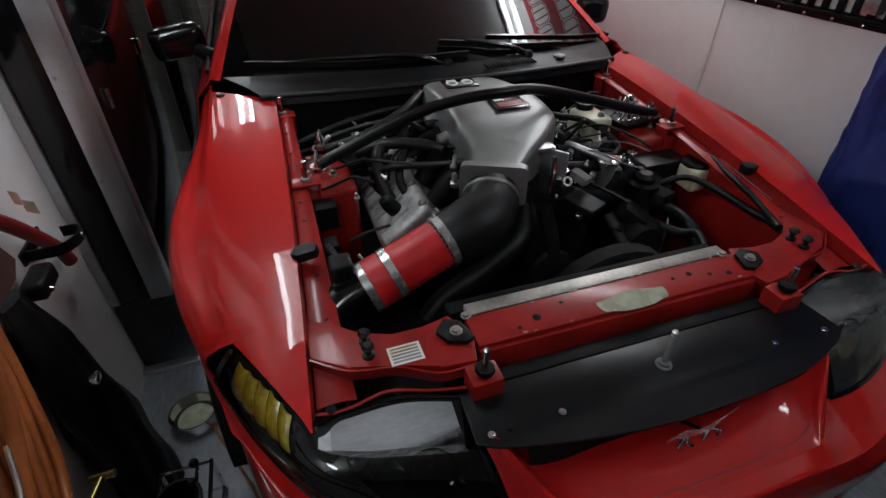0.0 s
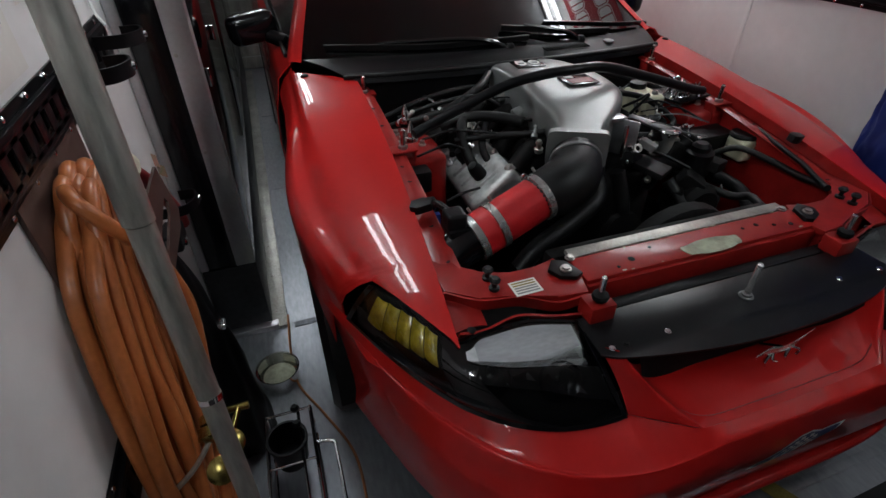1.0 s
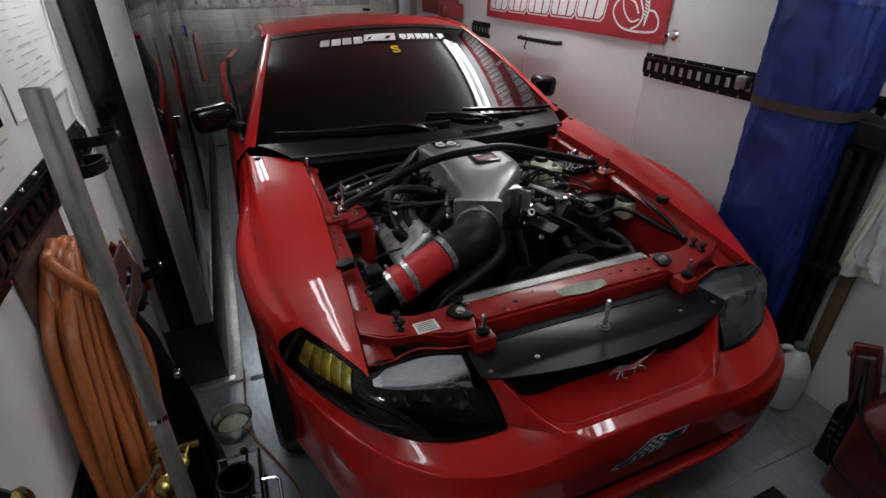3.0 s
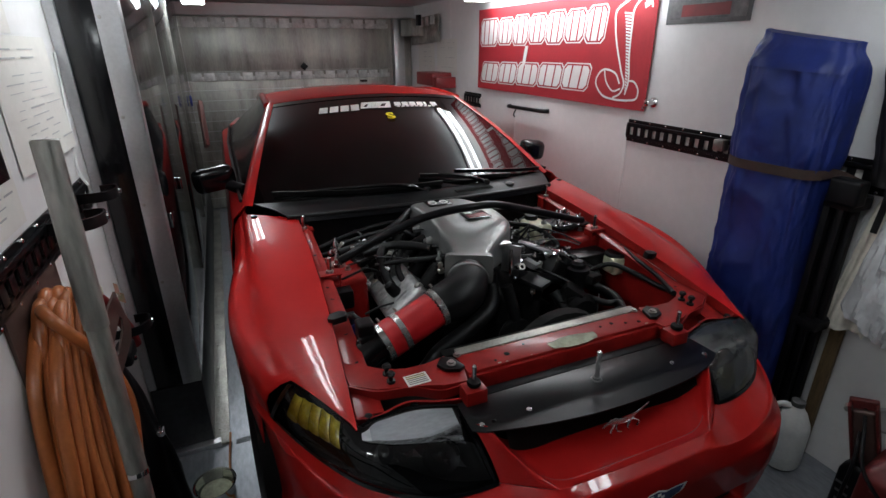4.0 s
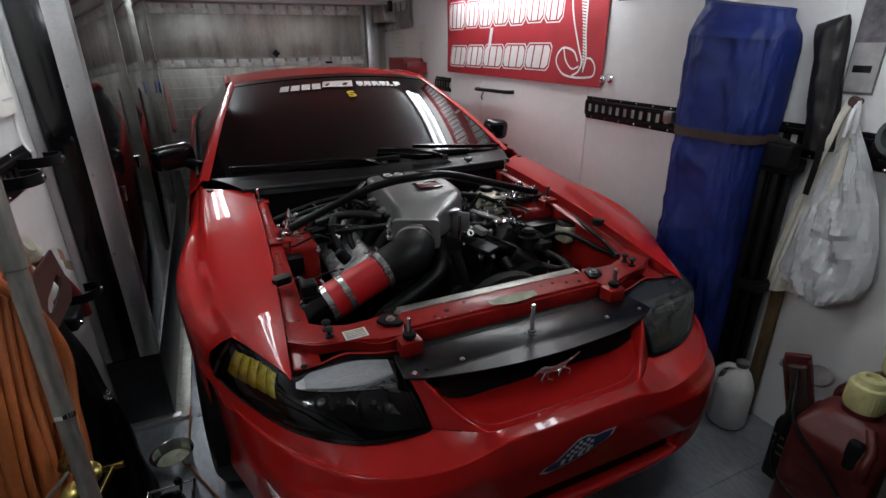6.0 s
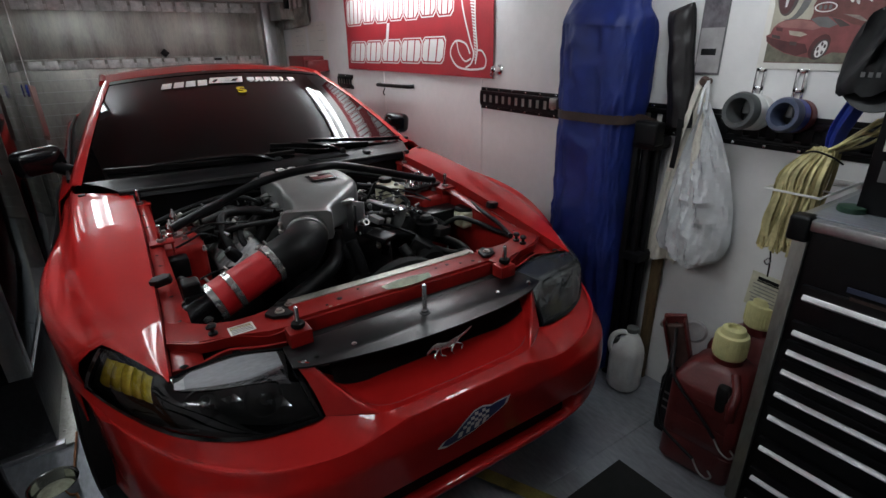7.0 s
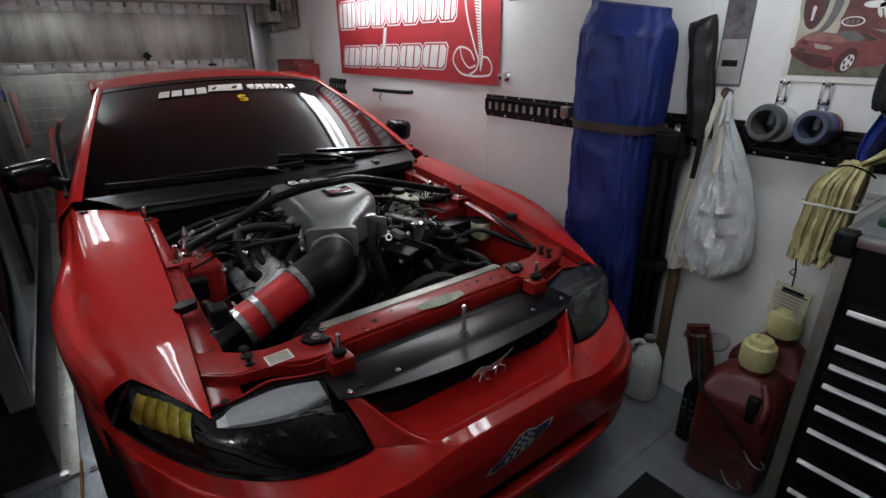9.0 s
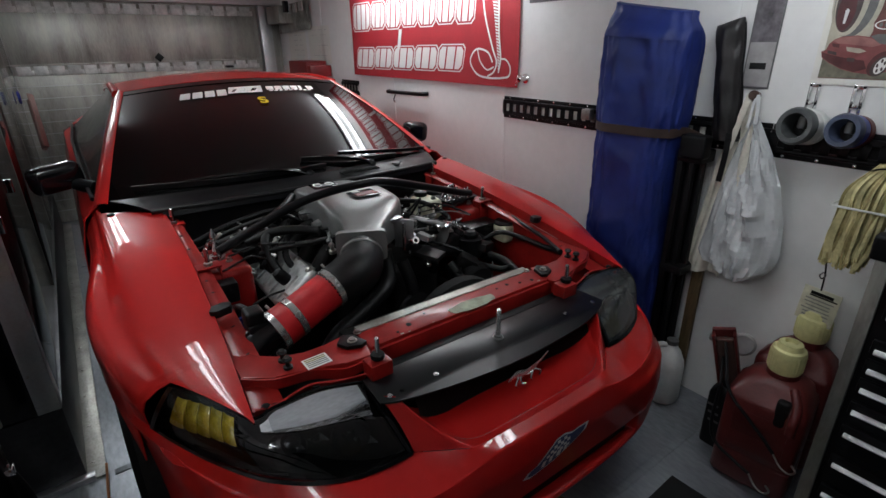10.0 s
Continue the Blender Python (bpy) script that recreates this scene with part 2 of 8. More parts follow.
def spline(pts, n=8):
    p = [Vector(q) for q in pts]
    p = [2 * p[0] - p[1], *p, 2 * p[-1] - p[-2]]
    out = []
    for i in range(1, len(p) - 2):
        for k in range(n):
            t = k / n
            a, b, c, d = p[i - 1:i + 3]
            out.append(0.5 * (2 * b + (c - a) * t + (2 * a - 5 * b + 4 * c - d) * t * t + (3 * b - a - 3 * c + d) * t ** 3))
    out.append(p[-2])
    return out


def tube(pts, r, seg=10, n=6, smooth=True, bm=None, cap=True):
    """A round bar through the points; r is one radius or a function of 0..1 along it."""
    path = spline(pts, n) if smooth and len(pts) > 2 else [Vector(q) for q in pts]
    bm = bm or bmesh.new()
    rings, up = [], None
    for i, p in enumerate(path):
        d = (path[min(i + 1, len(path) - 1)] - path[max(i - 1, 0)]).normalized()
        if up is None:
            up = d.orthogonal().normalized()
        up = (up - d * up.dot(d)).normalized()
        side = d.cross(up)
        rad = r(i / (len(path) - 1)) if callable(r) else r
        rings.append([bm.verts.new(p + rad * (math.cos(a) * up + math.sin(a) * side)) for a in (2 * math.pi * k / seg for k in range(seg))])
    for a, b in zip(rings, rings[1:]):
        for k in range(seg):
            bm.faces.new((a[k], a[(k + 1) % seg], b[(k + 1) % seg], b[k]))
    if cap:
        bm.faces.new(rings[0])
        bm.faces.new(rings[-1][::-1])
    return bm


def strip(pts, w, t, side=(0, 0, 1), n=6, bm=None, smooth=True):
    """A flat band of width w along side and thickness t through the points."""
    path = spline(pts, n) if smooth and len(pts) > 2 else [Vector(q) for q in pts]
    bm = bm or bmesh.new()
    rings = []
    for i, p in enumerate(path):
        d = (path[min(i + 1, len(path) - 1)] - path[max(i - 1, 0)]).normalized()
        s = Vector(side)
        s = (s - d * s.dot(d)).normalized()
        q = d.cross(s)
        rings.append([bm.verts.new(p + a * w / 2 * s + b * t / 2 * q) for a, b in ((-1, -1), (1, -1), (1, 1), (-1, 1))])
    for a, b in zip(rings, rings[1:]):
        for k in range(4):
            bm.faces.new((a[k], a[(k + 1) % 4], b[(k + 1) % 4], b[k]))
    bm.faces.new(rings[0])
    bm.faces.new(rings[-1][::-1])
    return bm


def lathe(profile, seg=20, m=None, bm=None, hollow=False):
    """Turn (radius, height) pairs about z."""
    bm = bm or bmesh.new()
    start = len(bm.verts)
    rings = []
    for r, z in profile:
        rings.append([bm.verts.new((r * math.cos(2 * math.pi * k / seg), r * math.sin(2 * math.pi * k / seg), z)) for k in range(seg)])
    for a, b in zip(rings, rings[1:]):
        for k in range(seg):
            bm.faces.new((a[k], a[(k + 1) % seg], b[(k + 1) % seg], b[k]))
    if not hollow:
        bm.faces.new(rings[0][::-1])
        bm.faces.new(rings[-1])
    bm.verts.ensure_lookup_table()
    if m is not None:
        bmesh.ops.transform(bm, matrix=m, verts=bm.verts[start:])
    return bm


def box(c, s, bevel=0.004, m=None, bm=None, seg=2):
    """A box with rounded edges: centre, size."""
    b2 = bmesh.new()
    bmesh.ops.create_cube(b2, size=1, matrix=Matrix.Diagonal((*s, 1)))
    if bevel:
        bmesh.ops.bevel(b2, geom=b2.edges[:], offset=min(bevel, min(s) * 0.45), segments=seg, profile=0.6, affect="EDGES")
    bmesh.ops.transform(b2, matrix=(m or Matrix()) @ Matrix.Translation(c) if m is None else m @ Matrix.Translation(c), verts=b2.verts[:])
    if bm is None:
        return b2
    return merge(bm, b2)


def merge(bm, other):
    me = bpy.data.meshes.new("tmp")
    other.to_mesh(me)
    other.free()
    bm.from_mesh(me)
    bpy.data.meshes.remove(me)
    return bm


def outline(pts, z0, z1, bevel=0.0, m=None):
    """A prism of a flat outline (x, y) from z0 to z1."""
    bm = bmesh.new()
    a = [bm.verts.new((x, y, z0)) for x, y in pts]
    b = [bm.verts.new((x, y, z1)) for x, y in pts]
    n = len(pts)
    bm.faces.new(a[::-1])
    bm.faces.new(b)
    for k in range(n):
        bm.faces.new((a[k], a[(k + 1) % n], b[(k + 1) % n], b[k]))
    if bevel:
        bmesh.ops.bevel(bm, geom=bm.edges[:], offset=bevel, segments=2, profile=0.6, affect="EDGES")
    if m is not None:
        bmesh.ops.transform(bm, matrix=m, verts=bm.verts[:])
    return bm


def align(a, b):
    """A matrix that takes z from the origin to the line from a towards b."""
    d = Vector(b) - Vector(a)
    return Matrix.Translation(a) @ d.to_track_quat("Z", "Y").to_matrix().to_4x4()


def rod(a, b, r, seg=12, bm=None, bevel=0.0):
    h = (Vector(b) - Vector(a)).length
    e = min(bevel, r * 0.5)
    prof = [(r - e, 0), (r, e), (r, h - e), (r - e, h)] if e else [(r, 0), (r, h)]
    return lathe(prof, seg, align(a, b), bm)


def lerp(table, x):
    """Piecewise linear look-up with smooth ends."""
    xs, ys = [p[0] for p in table], [p[1] for p in table]
    return float(np.interp(x, xs, ys))


def smooth(a, b, x):
    t = max(0.0, min(1.0, (x - a) / (b - a)))
    return t * t * (3 - 2 * t)


# ---------- the trailer's shell ----------
XL, XR, YF, YB, ZC = -1.28, 1.23, -2.6, 4.85, 2.02


def setting(name, bm, material, label, category):
    return tagged(part(name, bm, material), label, category, kind="structure")


floor = setting("floor", box((0, (YF + YB) / 2, -0.03), (XR - XL + 0.2, YB - YF + 0.2, 0.06), 0), GALV,
                "grey sheet-metal trailer floor with worn streaks", "floor")
for i, y in enumerate([-2.6, -1.38, -0.16, 1.06, 2.28, 3.5, 4.72]):
    part("seam_strip", box((0.1, y, 0.0015), (2.2, 0.03, 0.003), 0.001), GALV, floor)
setting("ceiling", box((0, (YF + YB) / 2, ZC + 0.03), (XR - XL + 0.2, YB - YF + 0.2, 0.06), 0), CEIL,
        "white panelled trailer ceiling", "ceiling")
wall_right = setting("wall_right", box((XR + 0.03, (YF + YB) / 2, ZC / 2), (0.06, YB - YF, ZC), 0), WALL,
                     "white smooth panelled trailer side wall", "wall")
for y in (-1.12, 0.1, 1.32, 2.54, 3.76):
    part("joint_strip", box((XR - 0.0015, y, ZC / 2), (0.003, 0.022, ZC - 0.02), 0.001), WALL, wall_right)
wall_left = setting("wall_left", box((XL - 0.03, (YF + YB) / 2, ZC / 2), (0.06, YB - YF, ZC), 0), WALL,
                    "white smooth panelled trailer side wall", "wall")
# unseen closing wall, kept dark to cut light and reflections on the nose
setting("unseen_front", box((0, YF - 0.03, ZC / 2), (XR - XL + 0.2, 0.06, ZC), 0), DARK_WALL, "dark unseen wall added to close the front", "wall")

# rear wall with its roll-up door of sheet metal
wall_back = setting("wall_back", box((0, YB + 0.03, ZC / 2), (XR - XL + 0.2, 0.06, ZC), 0), ALU_WEATHER,
                    "dull aluminium rear wall with a ramp door", "wall")


# ---------- fluorescent fittings ----------
def tube_light(x, y0, y1, wide=False, z=ZC):
    lamp = thing("ceiling_light", "white wide twin-tube fluorescent fitting under the ceiling, switched on" if wide else "white twin-tube fluorescent fitting under the ceiling, switched on", "light", (x, (y0 + y1) / 2, z), "ceiling lights")
    part("housing", box((x, (y0 + y1) / 2, z - 0.0245), (0.16 if wide else 0.11, y1 - y0, 0.040), 0.008), WALL, lamp, "white steel housing")
    for dx in ((-0.06, 0.06) if wide else (-0.044, 0.044)):
        part("tube", rod((x + dx, y0 + 0.03, z - 0.072), (x + dx, y1 - 0.03, z - 0.072), 0.019 if wide else 0.017, 12), TUBE, lamp, "lit fluorescent tube")
    for y in (y0 + 0.015, y1 - 0.015):
        part("tube_holder", box((x, y, z - 0.065), (0.17 if wide else 0.12, 0.022, 0.055), 0.004), WHITE_PL, lamp)


tube_light(1.06, 1.15, 2.95, True)
tube_light(-0.86, 0.66, 1.28, True)
tube_light(-0.92, 2.75, 3.90, True)
tube_light(0.64, -0.56, 0.02)
tube_light(-1.06, -0.92, -0.44)


# ---------- the car: outer body ----------
car = thing("car", "red two-door coupe with bonnet removed, parked on the trailer floor", "car", (0, 2.0, 0))


def front_line(x, w=0.0):
    """The bumper's plan, soft (w 0) or square (w 1) at its corners."""
    a = abs(x) / 0.885
    return -0.235 + (1 - w) * 0.65 * a ** 4 + w * 0.85 * a ** 7.5


# the bumper's section: set-back from the plan line, height and squareness, rising from the lower edge
FACE = [(0.060, 0.298, 0.1), (0.030, 0.302, 0.25), (0.016, 0.312, 0.45), (0.010, 0.326, 0.65), (0.014, 0.338, 0.75), (0.020, 0.350, 0.85),
        (0.022, 0.398, 0.95), (0.018, 0.412, 0.95), (0.010, 0.47, 0.92), (0.001, 0.54, 0.75)]
# how it ends above: the tight belt edge, the ledge and the edge of the mouth or the lamp
UPPER = [
    (0.00, [(0.004, 0.582), (0.014, 0.618), (0.022, 0.628), (0.046, 0.637)]),
    (0.20, [(0.004, 0.582), (0.014, 0.618), (0.022, 0.629), (0.046, 0.638)]),
    (0.25, [(0.004, 0.578), (0.014, 0.610), (0.022, 0.619), (0.044, 0.645)]),
    (0.30, [(0.004, 0.572), (0.013, 0.600), (0.022, 0.607), (0.074, 0.641)]),
    (0.33, [(0.004, 0.569), (0.013, 0.595), (0.022, 0.602), (0.093, 0.638)]),
    (0.357, [(0.004, 0.567), (0.012, 0.592), (0.020, 0.599), (0.110, 0.635)]),
    (0.42, [(0.004, 0.566), (0.011, 0.592), (0.018, 0.599), (0.096, 0.633)]),
    (0.50, [(0.003, 0.566), (0.009, 0.595), (0.015, 0.602), (0.077, 0.634)]),
    (0.58, [(0.002, 0.569), (0.006, 0.602), (0.011, 0.609), (0.056, 0.641)]),
    (0.666, [(0.002, 0.573), (0.005, 0.610), (0.009, 0.617), (0.036, 0.650)]),
    (0.76, [(0.001, 0.578), (0.004, 0.618), (0.007, 0.625), (0.034, 0.657)]),
    (0.838, [(0.001, 0.580), (0.003, 0.624), (0.006, 0.631), (0.034, 0.662)]),
    (0.90, [(0.001, 0.580), (0.003, 0.624), (0.005, 0.631), (0.020, 0.662)]),
]
NF = len(FACE)


def slot(x, z):
    return smooth(0.43, 0.40, abs(x)) * smooth(0.334, 0.349, z) * smooth(0.412, 0.397, z)


def section(x):
    """The bumper's section at x as (y, z) points from the lower edge upwards."""
    x = abs(x)
    i = max(k for k in range(len(UPPER) - 1) if UPPER[k][0] <= x)
    t = min(1.0, (x - UPPER[i][0]) / (UPPER[i + 1][0] - UPPER[i][0]))
    top = [(a[0] + (b[0] - a[0]) * t, a[1] + (b[1] - a[1]) * t, (0.5, 0.25, 0.08, 0.0)[k]) for k, (a, b) in enumerate(zip(UPPER[i][1], UPPER[i + 1][1]))]
    soft = 1 - 0.45 * (x / 0.885) ** 2
    low = [(d * soft, z, w) for d, z, w in FACE]
    top[1] = (top[1][0] - 0.003, top[1][1] + 0.003, 0.25)
    top[2] = (top[2][0] - 0.006, top[2][1] - 0.0005, 0.08)
    return [Vector((front_line(x, w) + d, z)) for d, z, w in low + top]


def bumper_on(x, k):
    pts = section(x)
    i = min(int(k), len(pts) - 2)
    t = k - i
    a, b, c, d = pts[max(i - 1, 0)], pts[i], pts[i + 1], pts[min(i + 2, len(pts) - 1)]
    ease = 0.55
    m0, m1 = (c - a) * 0.5 * ease + (c - b) * (1 - ease), (d - b) * 0.5 * ease + (c - b) * (1 - ease)
    p = b * (2 * t ** 3 - 3 * t * t + 1) + m0 * (t ** 3 - 2 * t * t + t) + c * (3 * t * t - 2 * t ** 3) + m1 * (t ** 3 - t * t)
    return Vector((x, p.x + 0.07 * slot(x, p.y), p.y))


def bumper_y(x, z):
    """Where the bumper's face stands at a height."""
    lo, hi = 1.0, NF + 2.0
    for _ in range(26):
        mid = (lo + hi) / 2
        lo, hi = (mid, hi) if bumper_on(x, mid).z < z else (lo, mid)
    return bumper_on(x, lo).y


def inside(poly, x, y):
    hit = False
    for (ax, ay), (bx, by) in zip(poly, poly[1:] + poly[:1]):
        if (ay > y) != (by > y) and x < (bx - ax) * (y - ay) / (by - ay) + ax:
            hit = not hit
    return hit


def strip_of_bumper(xs_, k1, steps=5):
    bm = bmesh.new()
    n = int(k1 * steps)
    rows = [[bm.verts.new(bumper_on(x, k1 * j / n)) for j in range(n + 1)] for x in xs_]
    for p, q in zip(rows, rows[1:]):
        for j in range(n):
            bm.faces.new((p[j], q[j], q[j + 1], p[j + 1]))
    return bm


# the lines of the mouth, from its lower corner back to the grille: lamp edge, crest, foot of the side wall
LAMP_SIDE = spline([(0.357, -0.1075, 0.635), (0.368, -0.075, 0.688), (0.384, -0.040, 0.735), (0.398, -0.010, 0.752)], 6)
CREST_LINE = spline([(0.248, -0.187, 0.6448), (0.284, -0.144, 0.672), (0.325, -0.094, 0.718), (0.354, -0.050, 0.756)], 6)
WALL_FOOT = spline([(0.236, -0.187, 0.6405), (0.262, -0.140, 0.636), (0.300, -0.090, 0.640), (0.322, -0.035, 0.655)], 6)


def mouth_row(v):
    """A line across the mouth, from one lamp over the crest and the floor to the other lamp."""
    i = min(int(v * 18), 17)
    l, c, w = (p[i].lerp(p[i + 1], v * 18 - i) for p in (LAMP_SIDE, CREST_LINE, WALL_FOOT))
    floor_y = -0.189 + 0.165 * v
    floor_z = 0.6375 + 0.004 * v + 0.018 * v * v
    foot = Vector((0.150, floor_y, floor_z))
    lift = Vector((0, -0.004, 0.005)) * min(1, 3 * v)
    wall = [c * (1 - t) ** 2 + w * 2 * t * (1 - t) + foot * t * t for t in (0.10, 0.24, 0.40, 0.56, 0.74)]
    half = [l, l.lerp(c, 0.42) + lift, l.lerp(c, 0.78) + lift * 0.7, *wall, foot, Vector((0.0, floor_y - 0.001, floor_z))]
    return half + [Vector((-p.x, p.y, p.z)) for p in half[-2::-1]]


def mouth_at(u, v):
    pts = mouth_row(v)
    k = u * (len(pts) - 1)
    i = min(int(k), len(pts) - 2)
    t = k - i
    a, b, c, d = pts[max(i - 1, 0)], pts[i], pts[i + 1], pts[min(i + 2, len(pts) - 1)]
    m0, m1 = (c - a) * 0.25 + (c - b) * 0.5, (d - b) * 0.25 + (c - b) * 0.5
    return b * (2 * t ** 3 - 3 * t * t + 1) + m0 * (t ** 3 - 2 * t * t + t) + c * (3 * t * t - 2 * t ** 3) + m1 * (t ** 3 - t * t)


# the front face from arch to arch, and the mouth set into it
wing = [0.005 + 0.010 * k for k in range(69)] + [0.885 * math.sin(math.radians(a)) for a in (53, 55, 57, 59, 61.5, 64, 66.5, 69, 71, 73, 75, 77, 79, 81, 83, 85, 87, 89.9)]
skin = thick(strip_of_bumper([-x for x in wing[::-1]] + wing, NF + 3), 0.003)
merge(skin, patch(mouth_at, 120, 34))
bumper = part("front_bumper", skin, RED_SCUFF, car, "red front bumper cover with scuffed lower edge", 60)
part("slot_insert", patch(lambda u, v: Vector((0.41 * u, front_line(0.41 * u, 0.9) + 0.046, 0.340 + 0.065 * v)), 24, 2, -1, 1), BLACK, bumper, "black lower intake slot")


def curve(pts, x):
    """Smooth curve through (x, y) pairs."""
    n = len(pts)
    x = max(pts[0][0], min(pts[-1][0], x))
    i = max(k for k in range(n - 1) if pts[k][0] <= x)
    def slope(k):
        a, b = pts[max(k - 1, 0)], pts[min(k + 1, n - 1)]
        return (b[1] - a[1]) / (b[0] - a[0])
    h = pts[i + 1][0] - pts[i][0]
    t = (x - pts[i][0]) / h
    return ((2 * t ** 3 - 3 * t * t + 1) * pts[i][1] + (t ** 3 - 2 * t * t + t) * h * slope(i)
            + (3 * t * t - 2 * t ** 3) * pts[i + 1][1] + (t ** 3 - t * t) * h * slope(i + 1))


def through_all(pts, x):
    """The one polynomial through all the points."""
    total = 0.0
    for i, (a, b) in enumerate(pts):
        for j, (c, _) in enumerate(pts):
            if i != j:
                b *= (x - c) / (a - c)
        total += b
    return total


def xi(y):
    return through_all([(0.06, 0.656), (0.53, 0.628), (1.42, 0.614)], y)


def zi(y):
    return through_all([(0.06, 0.763), (0.3, 0.818), (0.75, 0.896), (1.42, 0.950)], y)


def arch(y, yc=0.72):
    d = abs(y - yc)
    return 0.33 + math.sqrt(0.355 ** 2 - d * d) if d < 0.35 else 0.22


CREST = [(0.06, 0.668, 0.762), (0.30, 0.768, 0.796), (0.50, 0.786, 0.836), (0.72, 0.806, 0.872), (1.0, 0.812, 0.908), (1.3, 0.806, 0.936), (1.5, 0.806, 0.945)]
SHOULDER = [(0.06, 0.700, 0.745), (0.30, 0.808, 0.766), (0.36, 0.834, 0.776), (0.42, 0.856, 0.790), (0.50, 0.876, 0.808), (0.60, 0.888, 0.832), (0.72, 0.893, 0.848), (0.85, 0.886, 0.858), (1.0, 0.866, 0.872), (1.15, 0.853, 0.884), (1.3, 0.847, 0.893), (1.5, 0.845, 0.897)]
WIDEST = [(0.06, 0.72, 0.70), (0.30, 0.836, 0.705), (0.36, 0.862, 0.722), (0.42, 0.884, 0.740), (0.50, 0.904, 0.760), (0.60, 0.917, 0.780), (0.70, 0.921, 0.792), (0.8, 0.918, 0.798), (1.0, 0.893, 0.800), (1.15, 0.880, 0.800), (1.3, 0.874, 0.800), (1.5, 0.874, 0.80)]


def fitted(table, degree):
    """Smooth polynomials for x and z along y."""
    ys_ = [p[0] for p in table]
    return [np.polyfit(ys_, [p[k] for p in table], degree) for k in (1, 2)]


CREST_F, SHOULDER_F, WIDEST_F = fitted(CREST, 4), fitted(SHOULDER, 5), fitted(WIDEST, 5)


def along(poly, y):
    return Vector((float(np.polyval(poly[0], y)), float(np.polyval(poly[1], y))))


def fender_section(y, s):
    """s from 0 at the inner edge to 1 at the bottom of the side."""
    a = Vector((xi(y), zi(y)))
    c, h, w = along(CREST_F, y), along(SHOULDER_F, y), along(WIDEST_F, y)
    zb = arch(y)
    if y < 0.41:
        zb = max(zb, 0.660)
    lip = 0.008 * math.exp(-((y - 0.72) / 0.30) ** 2)
    low = Vector((w.x - 0.010 + lip, zb))
    pts = [a, a.lerp(c, 0.5) + Vector((0, 0.004)), c, c.lerp(h, 0.55) + Vector((0, -0.002 - 0.009 * math.exp(-((y - 0.70) / 0.22) ** 2))), h, h.lerp(w, 0.5) + Vector((0.006, 0.006)), w, w.lerp(low, 0.5) + Vector((0.0, 0)), low]
    t = s * (len(pts) - 1)
    i = min(int(t), len(pts) - 2)
    t -= i
    p = [pts[max(i - 1, 0)], pts[i], pts[i + 1], pts[min(i + 2, len(pts) - 1)]]
    return [0.5 * (2 * p[1][k] + (p[2][k] - p[0][k]) * t + (2 * p[0][k] - 5 * p[1][k] + 4 * p[2][k] - p[3][k]) * t * t
                   + (3 * p[1][k] - p[0][k] - 3 * p[2][k] + p[3][k]) * t ** 3) for k in (0, 1)]


def fender_limit(y):
    """How far round the section the fender goes before the headlamp's edge cuts it."""
    if y >= 0.330:
        return 1.0
    xl = lerp([(0.06, 0.658), (0.085, 0.668), (0.295, 0.778), (0.330, 0.838)], y)
    lo, hi = 0.0, 0.78
    for _ in range(24):
        mid = (lo + hi) / 2
        lo, hi = (mid, hi) if fender_section(y, mid)[0] < xl else (lo, mid)
    return max(lo, 0.01) + (0.2 * smooth(0.295, 0.330, y))


def fender_end(x):
    return 1.222 + 0.80 * (x - 0.644) if x < 0.812 else 1.432


def keep_fender(c):
    return c.y < fender_end(abs(c.x))


def trimmed(bm):
    """Pull the cut rear edge onto its line."""
    for v in bm.verts:
        end = fender_end(abs(v.co.x))
        if v.is_boundary and abs(v.co.y - end) < 0.016:
            v.co.y = end
    return bm


def fender_at(side):
    def f(u, v):
        y = 0.062 + 1.38 * (u ** 1.2)
        x, z = fender_section(y, v * fender_limit(y))
        return Vector((side * x, y, z))
    return f


for side in (-1, 1):
    fender = part("fender", thick(trimmed(patch(fender_at(side), 110, 64, keep=keep_fender)), 0.003), RED, car, "red front fender with a flared wheel arch", 50)
    # flange along the inner edge
    part("flange", patch(lambda u, v: Vector((side * (xi(0.08 + 1.3 * u) - 0.004 * v), 0.08 + 1.3 * u, zi(0.08 + 1.3 * u) - 0.001 - 0.032 * v)), 40, 1), RED_BAY, fender)
    part("wheel_liner", patch(lambda u, v: Vector((side * (0.62 + 0.27 * v), 0.72 - 0.36 * math.cos(u * math.pi), 0.30 + 0.37 * math.sin(u * math.pi))), 20, 2), DARK, car)
    part("plastic_plug", lathe([(0.012, 0), (0.015, 0.004), (0.012, 0.009), (0.004, 0.011)], 14, Matrix.Translation((side * 0.780, 1.300, 0.936))), BLACK, car, "black round plug")

# wheels
for side, y in ((-1, 0.72), (1, 0.72), (-1, 3.29), (1, 3.29)):
    m = Matrix.Translation((side * 0.79, y, 0.322)) @ Euler((0, radians(90 * side), 0)).to_matrix().to_4x4()
    wheel = part("wheel", lathe([(0.225, -0.11), (0.285, -0.12), (0.312, -0.10), (0.32, -0.05), (0.322, 0), (0.32, 0.05), (0.312, 0.10), (0.285, 0.12), (0.225, 0.11)], 40, m), RUBBER, car, "black low-profile tyre")
    part("rim", lathe([(0.05, 0.06), (0.2, 0.07), (0.226, 0.112), (0.232, 0.10), (0.225, -0.10)], 32, m), DARK, wheel, "dark wheel rim")


